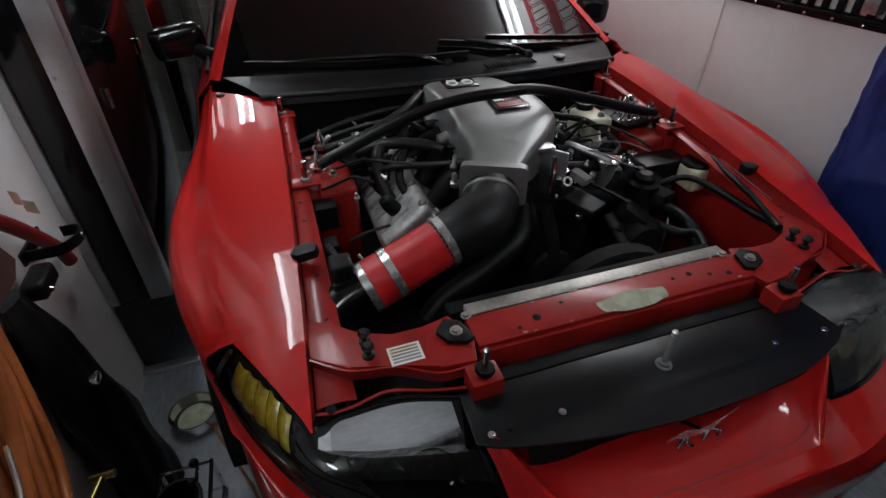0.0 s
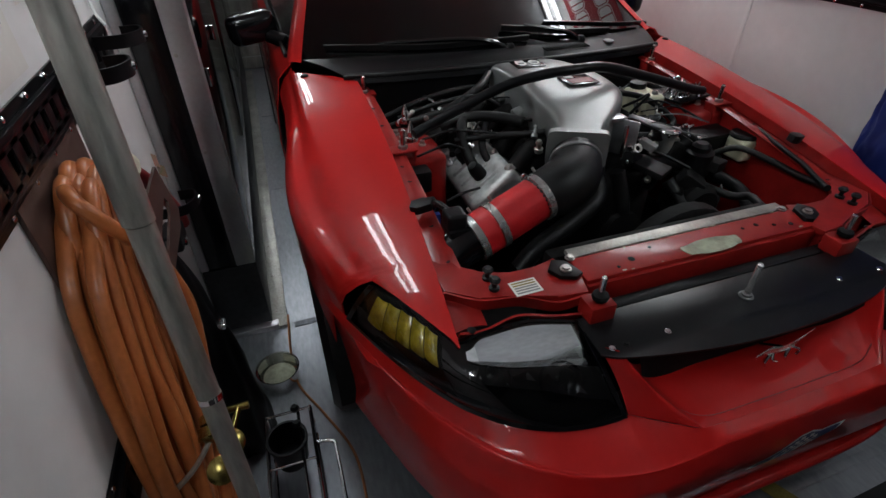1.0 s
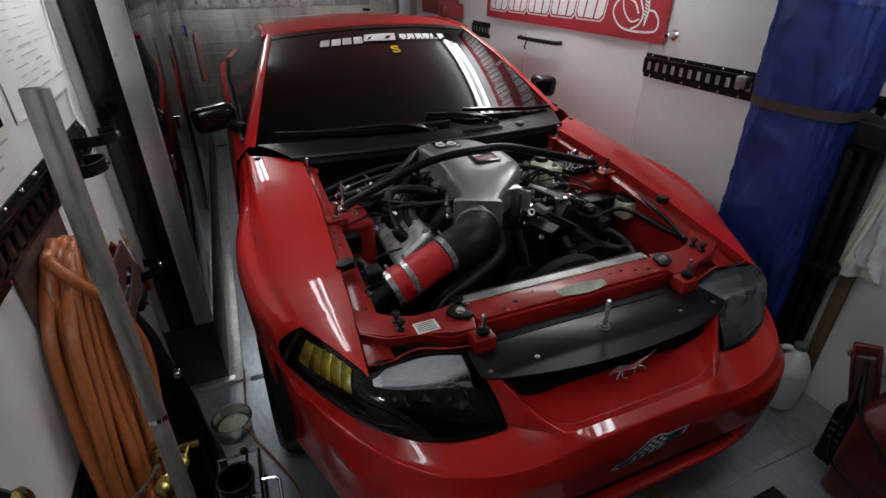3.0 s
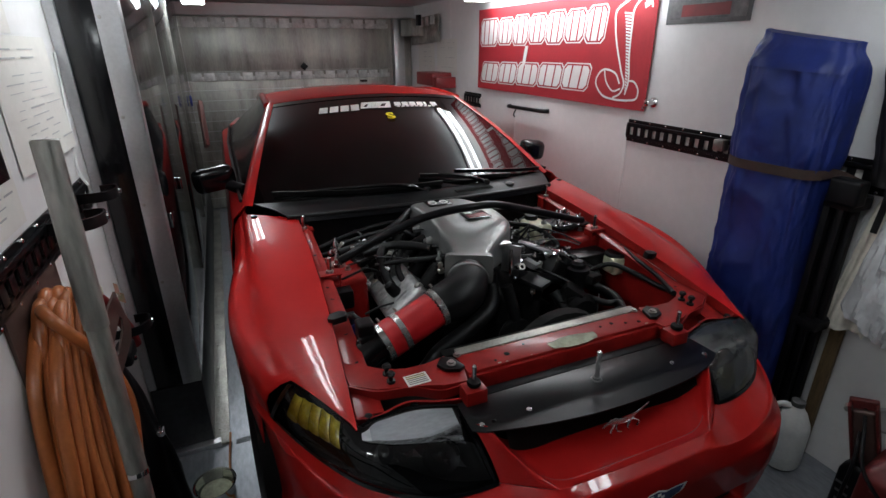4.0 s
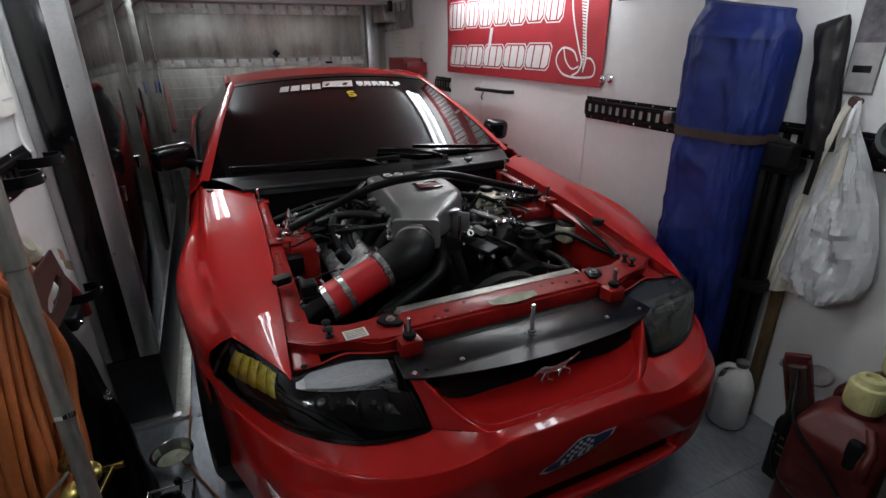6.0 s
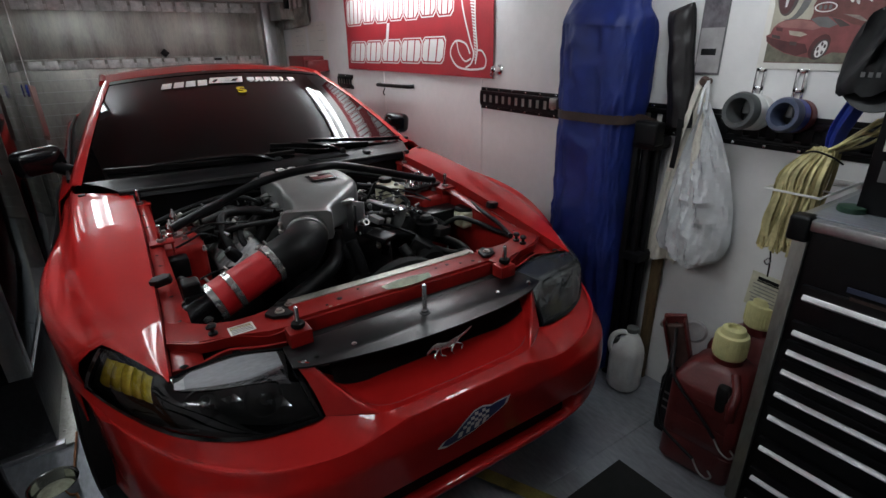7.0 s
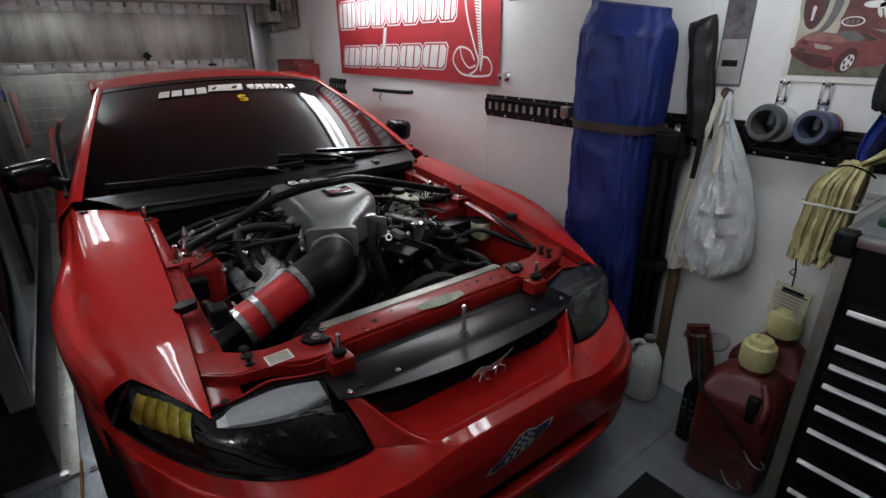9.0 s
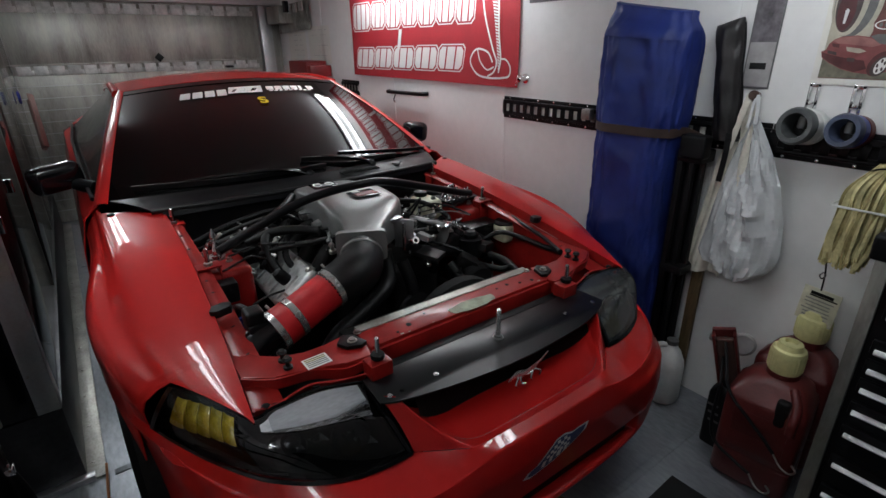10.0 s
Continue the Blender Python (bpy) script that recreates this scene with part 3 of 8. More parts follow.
# headlamps: bowl, bezel, inner parts and lens
def lamp_surface(out=0.0):
    low = [bumper_on(x, NF + 3) + Vector((0, 0.001, 0.001)) for x in (0.364 + 0.4745 * k / 60 for k in range(61))]
    top = spline([(0.384, 0.062, 0.752), (0.50, 0.090, 0.764), (0.60, 0.088, 0.763), (0.657, 0.086, 0.762), (0.715, 0.19, 0.778), (0.780, 0.296, 0.774)], 10)

    def f(u, v):
        def on(path):
            t = u * (len(path) - 1)
            i = min(int(t), len(path) - 2)
            return path[i].lerp(path[i + 1], t - i)
        a, b = on(low), on(top)
        p = a.lerp(b, v)
        n = Vector((0.35 + 0.5 * u, -0.9 + 0.3 * u, 0.55)).normalized()
        return p + n * (out + (0.030 * math.sin(math.pi * v) ** 0.8 + 0.010 * math.exp(-((v - 0.60) / 0.22) ** 2) * smooth(0.9, 0.4, u)) * math.sin(math.pi * min(1, 0.12 + 0.85 * u)) ** 0.6)
    return f


for side in (-1, 1):
    mir = Matrix.Diagonal((side, 1, 1, 1))
    f = lamp_surface()
    bowl = patch(lambda u, v: f(u, v) + Vector((-0.02, 0.075, -0.028)) * math.sin(math.pi * v) ** 0.5 * math.sin(math.pi * u) ** 0.5 - Vector((0.002, -0.006, 0.004)), 40, 16)
    bmesh.ops.transform(bowl, matrix=mir, verts=bowl.verts[:])
    head = part("headlamp", bowl, DARK, car, "smoked headlamp with an amber corner reflector" if side < 0 else "hazed smoked headlamp with black edging")
    ring = bmesh.new()
    edge = [f(i / 40, 0) for i in range(41)] + [f(1, i / 8) for i in range(1, 9)] + [f(1 - i / 40, 1) for i in range(1, 41)] + [f(0, 1 - i / 8) for i in range(1, 8)]
    cen = sum(edge, Vector()) / len(edge)
    nn = len(edge)
    rows = []
    for p in edge:
        d = (cen - p).normalized()
        rows.append([ring.verts.new(q) for q in (p + Vector((0, 0.012, -0.008)) - d * 0.002, p - d * 0.004 + Vector((0.003, -0.006, 0.003)), p + d * 0.009 + Vector((0.003, -0.009, 0.006)), p + d * 0.019 + Vector((0, 0.004, 0))) ])
    for i in range(nn):
        a, b = rows[i], rows[(i + 1) % nn]
        for k in range(3):
            ring.faces.new((a[k], b[k], b[k + 1], a[k + 1]))
    bmesh.ops.transform(ring, matrix=mir, verts=ring.verts[:])
    part("bezel", ring, BLACK_GLOSS, head, "black edging")
    lens = patch(lamp_surface(0.004), 34, 18, 0, 0.66)
    bmesh.ops.transform(lens, matrix=mir, verts=lens.verts[:])
    part("lens", lens, LENS if side < 0 else LENS_FADED, head, "smoked clear lens")
    corner = patch(lamp_surface(0.004), 16, 18, 0.66, 1.0)
    bmesh.ops.transform(corner, matrix=mir, verts=corner.verts[:])
    part("corner_lens", corner, LENS_CLEAR if side < 0 else LENS_FADED, head, "clear corner lens")
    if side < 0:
        # band and edge mix haze with painted reflection; the tip is a painted gleam
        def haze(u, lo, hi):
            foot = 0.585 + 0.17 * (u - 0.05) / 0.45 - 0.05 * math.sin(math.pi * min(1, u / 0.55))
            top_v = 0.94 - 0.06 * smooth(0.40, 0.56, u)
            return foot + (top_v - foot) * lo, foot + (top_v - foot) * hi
        for name, u0, u1, lo, hi, m_ in (("haze_gleam_band", 0.05, 0.475, 0.16, 1.0, HAZE_GLEAM), ("gleam_tip", 0.475, 0.545, 0.10, 0.95, TIP_GLEAM), ("haze_gleam_edge", 0.06, 0.53, 0.0, 0.155, EDGE_GLEAM)):
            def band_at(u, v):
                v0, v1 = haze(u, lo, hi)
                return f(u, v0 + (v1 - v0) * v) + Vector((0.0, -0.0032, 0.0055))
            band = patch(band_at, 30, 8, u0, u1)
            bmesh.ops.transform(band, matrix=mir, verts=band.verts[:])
            part(name, band, m_, head, "pale upper lens: haze with the ceiling's reflection painted in")
    # amber corner reflector with facets
    for i in range(5):
        u0, u1 = 0.685 + 0.053 * i, 0.685 + 0.053 * i + 0.050
        v0, v1 = 0.46 - 0.035 * i, 0.885 - 0.012 * i
        rib = patch(lambda u, v: f(u0 + (u1 - u0) * u, v0 + (v1 - v0) * v) + Vector((-0.003, 0.006, -0.003)) + Vector((0.002, -0.005, 0.003)) * math.sin(math.pi * u), 6, 6)
        bmesh.ops.transform(rib, matrix=mir, verts=rib.verts[:])
        part("reflector", thick(rib, 0.003), AMBER if side < 0 else GREY_RING, head, "amber corner reflector rib" if side < 0 else "")
    # dark bowls with a bright rim and a few bright facets behind the lens
    for (x, y, z), r, yaw in (((0.475, -0.015, 0.690), 0.046, 12), ((0.600, 0.035, 0.690), 0.042, 22)):
        m = mir @ Matrix.Translation((x, y, z)) @ Euler((radians(68), 0, radians(yaw))).to_matrix().to_4x4()
        bowl_ = part("lamp_bowl", lathe([(r, 0.020), (r * 0.96, 0.012), (r * 0.75, -0.014), (r * 0.4, -0.03), (r * 0.12, -0.034)], 30, m, hollow=True), BLACK_GLOSS, head, "dark reflector bowl")
        part("bulb", lathe([(0.010, -0.03), (0.010, -0.005), (0.006, 0.004), (0.002, 0.006)], 14, m), CHROME, bowl_, "small bulb")
    for u0, u1, v0, v1 in ((0.05, 0.12, 0.46, 0.66), (0.10, 0.17, 0.20, 0.34), (0.27, 0.33, 0.40, 0.50), (0.38, 0.41, 0.36, 0.44)):
        facet = patch(lambda u, v: f(u0 + (u1 - u0) * (u + 0.25 * v), v0 + (v1 - v0) * (v + 0.15 * u)) + Vector((-0.004, 0.030 + 0.006 * math.sin(3 * u + 2 * v), -0.010)), 6, 6)
        bmesh.ops.transform(facet, matrix=mir, verts=facet.verts[:])
        part("reflector_facet", facet, CHROME if side < 0 else GREY_RING, head, "bright reflector facet")
    rim = [mir @ (f(0.68 - 0.03 * k, 0.06 + 0.015 * k) + Vector((0, 0.004, 0.0))) for k in range(6)]
    part("inner_edge", tube(rim, 0.0022, 6), GREY_RING, head)

# black sheet for the grille opening, standing also for the shade under the panel
def opening_at(u, v):
    p = mouth_at(0.5 + 0.27 * u, 0.80) + Vector((0, 0.0, 0.001))
    return p + Vector((0, 0.03 * v, (0.750 - p.z) * v))


part("opening_and_shade", patch(opening_at, 30, 8, -1, 1), DARK, car, "dark sheet for the grille opening and the panel's shade")
part("seam_groove", tube([mouth_at(0.5 + 0.27 * k / 14, 0.12 + 0.20 * abs(k / 14) ** 3) + Vector((0, 0, -0.0011)) for k in range(-14, 15)], 0.0016, 8, 3), DARKRED, bumper, "dark seam line")
# added black sheet that stands for the shadow below the bumper
part("bumper_shade", patch(lambda u, v: Vector((0.80 * u, front_line(0.80 * u) + 0.085 + 0.05 * (1 - v), 0.15 + 0.150 * v)), 40, 4, -1, 1), BLACK, bumper, "black sheet standing for the shade under the bumper")

# screen, roof, glass, doors
def screen_at(u, v):
    a = Vector((0.790 * u - 0.018, 1.19 + 0.22 * u * u, 0.990 - 0.036 * u * u))
    b = Vector((0.580 * u - 0.004, 2.12 + 0.10 * u * u, 1.357 - 0.045 * u * u))
    p = a.lerp(b, v)
    return p + Vector((0, -0.014, 0.030)) * math.sin(math.pi * v) * (1 - 0.3 * u * u)


screen = part("windshield", thick(patch(screen_at, 40, 24, -0.97, 0.97, 0.0, 0.985), 0.004), WINDSHIELD, car, "dark windshield with a white team lettering strip")
part("shade_band", patch(lambda u, v: screen_at(u, v) + Vector((0, -0.001, 0.003)), 30, 3, -0.965, 0.965, 0.94, 0.985), BLACK_GLOSS, screen)


def roof_edge(u):
    return screen_at(u, 1.0)


def roof_at(u, v):
    a = roof_edge(u)
    b = Vector((0.56 * u, 3.15 + 0.02 * u * u, 1.325 - 0.05 * u * u))
    p = a.lerp(b, v)
    p.z += 0.050 * math.sin(math.pi * (0.08 + 0.8 * v)) - 0.012
    return p


part("roof", thick(patch(roof_at, 30, 20, -1, 1, -0.0, 1), 0.005), RED, car, "red painted roof", 60)
part("headliner", patch(lambda u, v: roof_at(u, v) + Vector((0, 0.01, -0.022)), 20, 10, -0.97, 0.97, 0.0, 1), SEAT, car, "dark headliner")
part("roof_antenna", box((0.06, 2.55, 1.405), (0.04, 0.05, 0.014), 0.006), BLACK, car, "small black roof fin")
for side in (-1, 1):
    pill = bmesh.new()
    for k in range(21):
        v = k / 20
        p, q = screen_at(side * 0.962, v), screen_at(side * 1.0, v)
        o = Vector((side * 0.032, 0.055, -0.018))
        row = [p + Vector((0, 0, 0.004)), q + Vector((0, -0.004, 0.010)), q + o * 0.6 + Vector((0, 0, 0.004)), q + o + Vector((0, 0, -0.03)), q + o * 0.4 + Vector((0, 0, -0.05))]
        if k == 0:
            rows = []
        rows.append([pill.verts.new(r) for r in row])
    for a, b in zip(rows, rows[1:]):
        for k in range(4):
            pill.faces.new((a[k], a[k + 1], b[k + 1], b[k]))
    part("windshield_pillar", pill, RED, car, "", 60)

    def belt(y):
        return Vector((side * lerp([(1.40, 0.815), (1.8, 0.825), (3.0, 0.83), (3.8, 0.80), (4.35, 0.72)], y), y, lerp([(1.40, 0.955), (3.0, 0.985), (3.8, 1.0), (4.35, 0.985)], y)))

    def side_at(u, v):
        y = 1.42 + 2.93 * u
        b = belt(y)
        tuck = 0.16 * smooth(3.9, 4.4, y)
        zb = 0.33 + math.sqrt(0.355 ** 2 - (y - 3.29) ** 2) if abs(y - 3.29) < 0.35 else 0.21
        pts = [(abs(b.x), b.z), (0.868 - tuck * 0.6, b.z - 0.05), (0.895 - tuck, 0.78), (0.905 - tuck, 0.66), (0.885 - tuck, zb)]
        zs_ = [p[1] for p in pts]
        t = v * 4
        i = min(int(t), 3)
        x = pts[i][0] + (pts[i + 1][0] - pts[i][0]) * (t - i)
        z = zs_[i] + (max(zs_[i + 1], zb) - zs_[i]) * (t - i)
        return Vector((side * x, y, z))
    part("door_and_quarter_panel", thick(patch(side_at, 60, 16), 0.004), RED, car, "red door and rear quarter panel", 50)

    part("door_trim", patch(lambda u, v: side_at(u, v) + Vector((-side * 0.03, 0, -0.004)), 30, 8, 0.02, 0.98), SEAT, car, "dark door trim")

    def glass_at(u, v):
        y0 = 1.50 + 2.2 * u
        a = belt(y0) + Vector((-side * 0.01, 0, 0.002))
        yt = 2.16 + 1.1 * u
        b = roof_at(side, max(0, min(1, (yt - 2.16) / 1.0))) + Vector((side * 0.03, 0, -0.03))
        return a.lerp(b, v)
    part("side_window", thick(patch(glass_at, 20, 8, 0.0, 1.0), 0.003), BLACK_GLOSS, car, "dark tinted side window")
    part("window_trim", tube([belt(1.5 + 0.25 * i) + Vector((side * 0.004, 0, 0.006)) for i in range(10)], 0.008, 8), BLACK, car)
    part("roof_rail", tube([roof_at(side, i / 8) + Vector((side * 0.012, 0, -0.012)) for i in range(9)], 0.022, 10), RED, car)
    # mirror
    mirror = part("door_mirror", box((0, 0, 0), (0.195 if side < 0 else 0.15, 0.105, 0.118), 0.046, Matrix.Translation((side * (0.925 if side < 0 else 0.90), 1.77, 1.015)) @ Euler((0, radians(6 * side), radians(-14 * side))).to_matrix().to_4x4(), seg=5), BLACK_GLOSS, car, "black door mirror", 60)
    part("mirror_arm", tube([(side * 0.80, 1.70, 0.965), (side * 0.84, 1.73, 0.975), (side * 0.88, 1.77, 0.99)], 0.028, 10), BLACK, mirror)

# rear glass, boot and tail
part("rear_window", thick(patch(lambda u, v: Vector(((0.56 + 0.1 * v) * u, 3.15 + 0.75 * v, 1.315 - 0.05 * u * u - 0.30 * v)), 12, 8, -1, 1), 0.004), BLACK_GLOSS, car, "dark rear window")
part("boot_lid", thick(patch(lambda u, v: Vector((0.80 * u * (1 - 0.1 * v), 3.88 + 0.47 * v, 1.0 + 0.015 * (1 - u * u))), 12, 4, -1, 1), 0.004), RED, car, "red boot lid")
part("rear_bumper", thick(patch(lambda u, v: Vector((0.75 * u, 4.35 + 0.05 * math.sin(math.pi * v) - 0.1 * u * u, 0.99 - 0.75 * v)), 12, 8, -1, 1), 0.004), RED, car, "red rear panel and bumper")
part("underbody", box((0, 2.3, 0.24), (1.5, 3.9, 0.06), 0.01), DARK, car)
part("cabin_floor", box((0, 2.6, 0.40), (1.56, 2.5, 0.03), 0.01), SEAT, car)
part("dashboard", thick(patch(lambda u, v: Vector((0.72 * u, 1.30 + 0.10 * u * u + 0.42 * v, 0.985 - 0.015 * u * u - 0.5 * max(0, v - 0.7) + 0.03 * math.sin(math.pi * v) * (1 + 0.5 * math.cos(2 * math.pi * u)))), 40, 10, -1, 1), 0.01), BLACK, car, "black dashboard")
for x in (-0.36, 0.36):
    seat = part("front_seat", box((x, 2.55, 0.82), (0.46, 0.16, 0.62), 0.07, seg=4), SEAT, car, "dark cloth front seat")
    part("headrest", box((x, 2.60, 1.18), (0.24, 0.10, 0.14), 0.045, seg=4), SEAT, seat)
part("steering_wheel", lathe([(0.165, 0), (0.178, 0.012), (0.19, 0), (0.178, -0.012), (0.165, 0)], 28, hollow=True, m=Matrix.Translation((0.36, 1.86, 0.99)) @ Euler((radians(-68), 0, 0)).to_matrix().to_4x4()), BLACK, car)
part("interior_mirror", box((0.0, 2.02, 1.235), (0.22, 0.03, 0.06), 0.014, seg=3), BLACK, car)


# ---------- the car: engine bay ----------
def sections(rows, seg=28, n=5, power=4.0, bm=None):
    """Loft rounded-box rings: (centre, heading in degrees, width, height)."""
    bm = bm or bmesh.new()
    cs = spline([r[0] for r in rows], n)
    ext = spline([(r[1], r[2], r[3]) for r in rows], n)
    rings = []
    for c, (a, w, h) in zip(cs, ext):
        side = Vector((math.cos(radians(a)), math.sin(radians(a)), 0))
        ring = []
        for k in range(seg):
            t = 2 * math.pi * k / seg
            ct, st = math.cos(t), math.sin(t)
            px = math.copysign(abs(ct) ** (2 / power), ct) * w / 2
            pz = math.copysign(abs(st) ** (2 / power), st) * h / 2
            ring.append(bm.verts.new(c + side * px + Vector((0, 0, pz))))
        rings.append(ring)
    for a, b in zip(rings, rings[1:]):
        for k in range(seg):
            bm.faces.new((a[k], a[(k + 1) % seg], b[(k + 1) % seg], b[k]))
    bm.faces.new(rings[0])
    bm.faces.new(rings[-1][::-1])
    return bm


def bolt(p, r=0.007, h=0.005, parent=None, material=None, n=(0, 0, 1), name="bolt"):
    m = align(p, Vector(p) + Vector(n))
    bm = lathe([(r * 1.5, 0), (r * 1.5, h * 0.3), (r, h * 0.35), (r, h), (r * 0.5, h)], 8, m)
    return part(name, bm, material or CHROME, parent)


# inner structure
for side in (-1, 1):
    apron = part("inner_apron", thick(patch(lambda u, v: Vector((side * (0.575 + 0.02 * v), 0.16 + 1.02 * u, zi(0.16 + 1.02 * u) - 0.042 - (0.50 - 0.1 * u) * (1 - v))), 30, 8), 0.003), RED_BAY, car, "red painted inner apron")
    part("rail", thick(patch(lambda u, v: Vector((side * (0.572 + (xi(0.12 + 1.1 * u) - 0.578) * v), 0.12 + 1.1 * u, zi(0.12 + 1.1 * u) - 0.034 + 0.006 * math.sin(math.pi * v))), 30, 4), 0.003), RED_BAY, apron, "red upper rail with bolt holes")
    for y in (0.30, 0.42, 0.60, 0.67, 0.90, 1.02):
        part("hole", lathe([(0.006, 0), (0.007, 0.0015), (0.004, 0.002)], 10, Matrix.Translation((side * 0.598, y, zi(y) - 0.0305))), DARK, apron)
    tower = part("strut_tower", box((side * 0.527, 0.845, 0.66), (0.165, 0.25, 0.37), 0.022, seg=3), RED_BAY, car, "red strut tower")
    part("strut_nut", lathe([(0.03, 0), (0.03, 0.01), (0.012, 0.014), (0.010, 0.03)], 12, Matrix.Translation((side * 0.525, 0.86, 0.845))), STEEL, tower)
    for k in range(4):
        bolt((side * 0.525 + 0.05 * math.cos(k * 1.57 + 0.6), 0.86 + 0.062 * math.sin(k * 1.57 + 0.6), 0.844), 0.008, 0.016, tower, STEEL)
    # bonnet hinge and pin brackets on the rail
    for x, y, z in ((0.598, 1.15, 0.905), (0.575, 0.742, 0.872)):
        br = part("pin_bracket", box((side * x, y, z), (0.075, 0.05, 0.006), 0.002), RED_BAY, car, "red bracket with an upright pin")
        part("foot", box((side * (x - 0.03), y, z - 0.03), (0.006, 0.048, 0.06), 0.002), RED_BAY, br)
        part("pin", rod((side * x, y, z), (side * x, y, z + 0.062), 0.0075, 10, bevel=0.003), CHROME, br, "bright steel pin")
        part("nut", lathe([(0.014, 0), (0.014, 0.009), (0.009, 0.010)], 6, Matrix.Translation((side * x, y, z + 0.003))), STEEL, br)
    part("bump_stop", outline([(-0.030, -0.012), (-0.012, -0.022), (0.026, -0.016), (0.030, 0.006), (0.008, 0.018), (-0.022, 0.012)], -0.014, 0.010, 0.004, Matrix.Translation((side * 0.612, 0.455, 0.856)) @ Euler((0.1, 0.15 * side, 0.2 * side)).to_matrix().to_4x4()), RUBBER, car, "black rubber bump stop")
    # shelf beside the radiator, behind the headlamp
    shelf = [(0.640, 0.205), (0.574, 0.157), (0.49, 0.139), (0.415, 0.107), (0.345, 0.10), (0.328, 0.165), (0.36, 0.232), (0.42, 0.213), (0.48, 0.213), (0.54, 0.236), (0.585, 0.275), (0.604, 0.32), (0.606, 0.42), (0.640, 0.42)]
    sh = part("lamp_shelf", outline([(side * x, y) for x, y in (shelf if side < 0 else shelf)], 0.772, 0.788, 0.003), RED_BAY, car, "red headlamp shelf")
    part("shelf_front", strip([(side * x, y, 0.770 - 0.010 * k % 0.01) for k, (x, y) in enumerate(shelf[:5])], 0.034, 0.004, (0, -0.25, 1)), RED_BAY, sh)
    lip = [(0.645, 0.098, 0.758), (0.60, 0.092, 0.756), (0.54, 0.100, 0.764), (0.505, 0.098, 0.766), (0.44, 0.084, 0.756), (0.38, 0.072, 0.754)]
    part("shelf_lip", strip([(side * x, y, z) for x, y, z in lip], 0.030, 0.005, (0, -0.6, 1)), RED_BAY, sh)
    for bx_ in (0.62, 0.50):
        part("lip_bolt", lathe([(0.011, 0), (0.010, 0.006), (0.005, 0.008)], 8, Matrix.Translation((side * bx_, 0.094, 0.764))), DARK, sh)
    part("radiator_mount", outline([(side * x, y) for x, y in ((0.33, 0.15), (0.345, 0.20), (0.375, 0.215), (0.40, 0.185), (0.385, 0.155), (0.35, 0.14))], 0.789, 0.800, 0.003), BLACK, car, "black radiator bracket")
    bolt((side * 0.362, 0.172, 0.800), 0.009, 0.008, car, STEEL)
    bolt((side * 0.325, 0.215, 0.790), 0.008, 0.007, car, STEEL)
    tab = part("pin_tab", box((side * 0.348, 0.062, 0.775), (0.060, 0.050, 0.044), 0.005), RED_BAY, car, "red catch bracket")
    part("catch_pin", rod((side * 0.348, 0.06, 0.80), (side * 0.348, 0.06, 0.862), 0.0065, 10, bevel=0.003), CHROME, tab, "bright catch pin")
    part("catch_nut", lathe([(0.017, 0), (0.019, 0.006), (0.017, 0.012), (0.009, 0.014)], 10, Matrix.Translation((side * 0.348, 0.06, 0.803))), DARK, tab)
    for y in (0.175, 0.212):
        part("lamp_stud", lathe([(0.012, 0), (0.012, 0.006), (0.006, 0.008), (0.005, 0.018), (0.010, 0.020), (0.013, 0.026), (0.008, 0.032)], 12, Matrix.Translation((side * 0.535, y, 0.788))), RUBBER, car, "black ball stud")

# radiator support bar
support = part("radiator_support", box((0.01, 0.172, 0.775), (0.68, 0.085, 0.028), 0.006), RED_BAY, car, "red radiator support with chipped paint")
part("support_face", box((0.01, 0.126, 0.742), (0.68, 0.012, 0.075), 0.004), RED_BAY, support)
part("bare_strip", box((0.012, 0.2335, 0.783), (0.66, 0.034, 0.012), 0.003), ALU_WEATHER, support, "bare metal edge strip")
part("primer_patch", outline([(0.03 + 0.084 * math.copysign(abs(math.cos(a)) ** 0.6, math.cos(a)) * (1 + 0.05 * math.sin(3 * a)), 0.147 + 0.024 * math.copysign(abs(math.sin(a)) ** 0.7, math.sin(a)) + 0.003 * math.sin(5 * a)) for a in (2 * math.pi * k / 28 for k in range(28))], 0.7892, 0.7908), PUTTY, support, "oval bare primer patch")
for x, y, r in ((-0.19, 0.165, 0.008), (-0.235, 0.15, 0.004), (0.2, 0.18, 0.006), (0.245, 0.165, 0.005), (0.155, 0.178, 0.004), (-0.12, 0.19, 0.004), (0.29, 0.155, 0.006)):
    part("hole", lathe([(r, 0), (r * 1.1, 0.001), (r * 0.6, 0.0014)], 12, Matrix.Translation((x, y, 0.7892))), DARK, support)
rnd = random.Random(5)
for k in range(16):
    x, y = rnd.uniform(-0.3, 0.33), rnd.choice((0.133, 0.136, 0.214, 0.211))
    r = rnd.uniform(0.003, 0.009)
    part("paint_chip", outline([(x + r * rnd.uniform(0.6, 1.3) * math.cos(a), y + 0.4 * r * rnd.uniform(0.5, 1.2) * math.sin(a)) for a in (0, 1, 2, 3, 4, 5)], 0.7892, 0.7898), PUTTY, support)
lab = part("warning_label", box((-0.468, 0.158, 0.7892), (0.064, 0.046, 0.001), 0, Matrix.Translation((-0.468, 0.158, 0)) @ Euler((0, 0, radians(1))).to_matrix().to_4x4() @ Matrix.Translation((0.468, -0.158, 0))), PAPER, car, "white and yellow warning label")
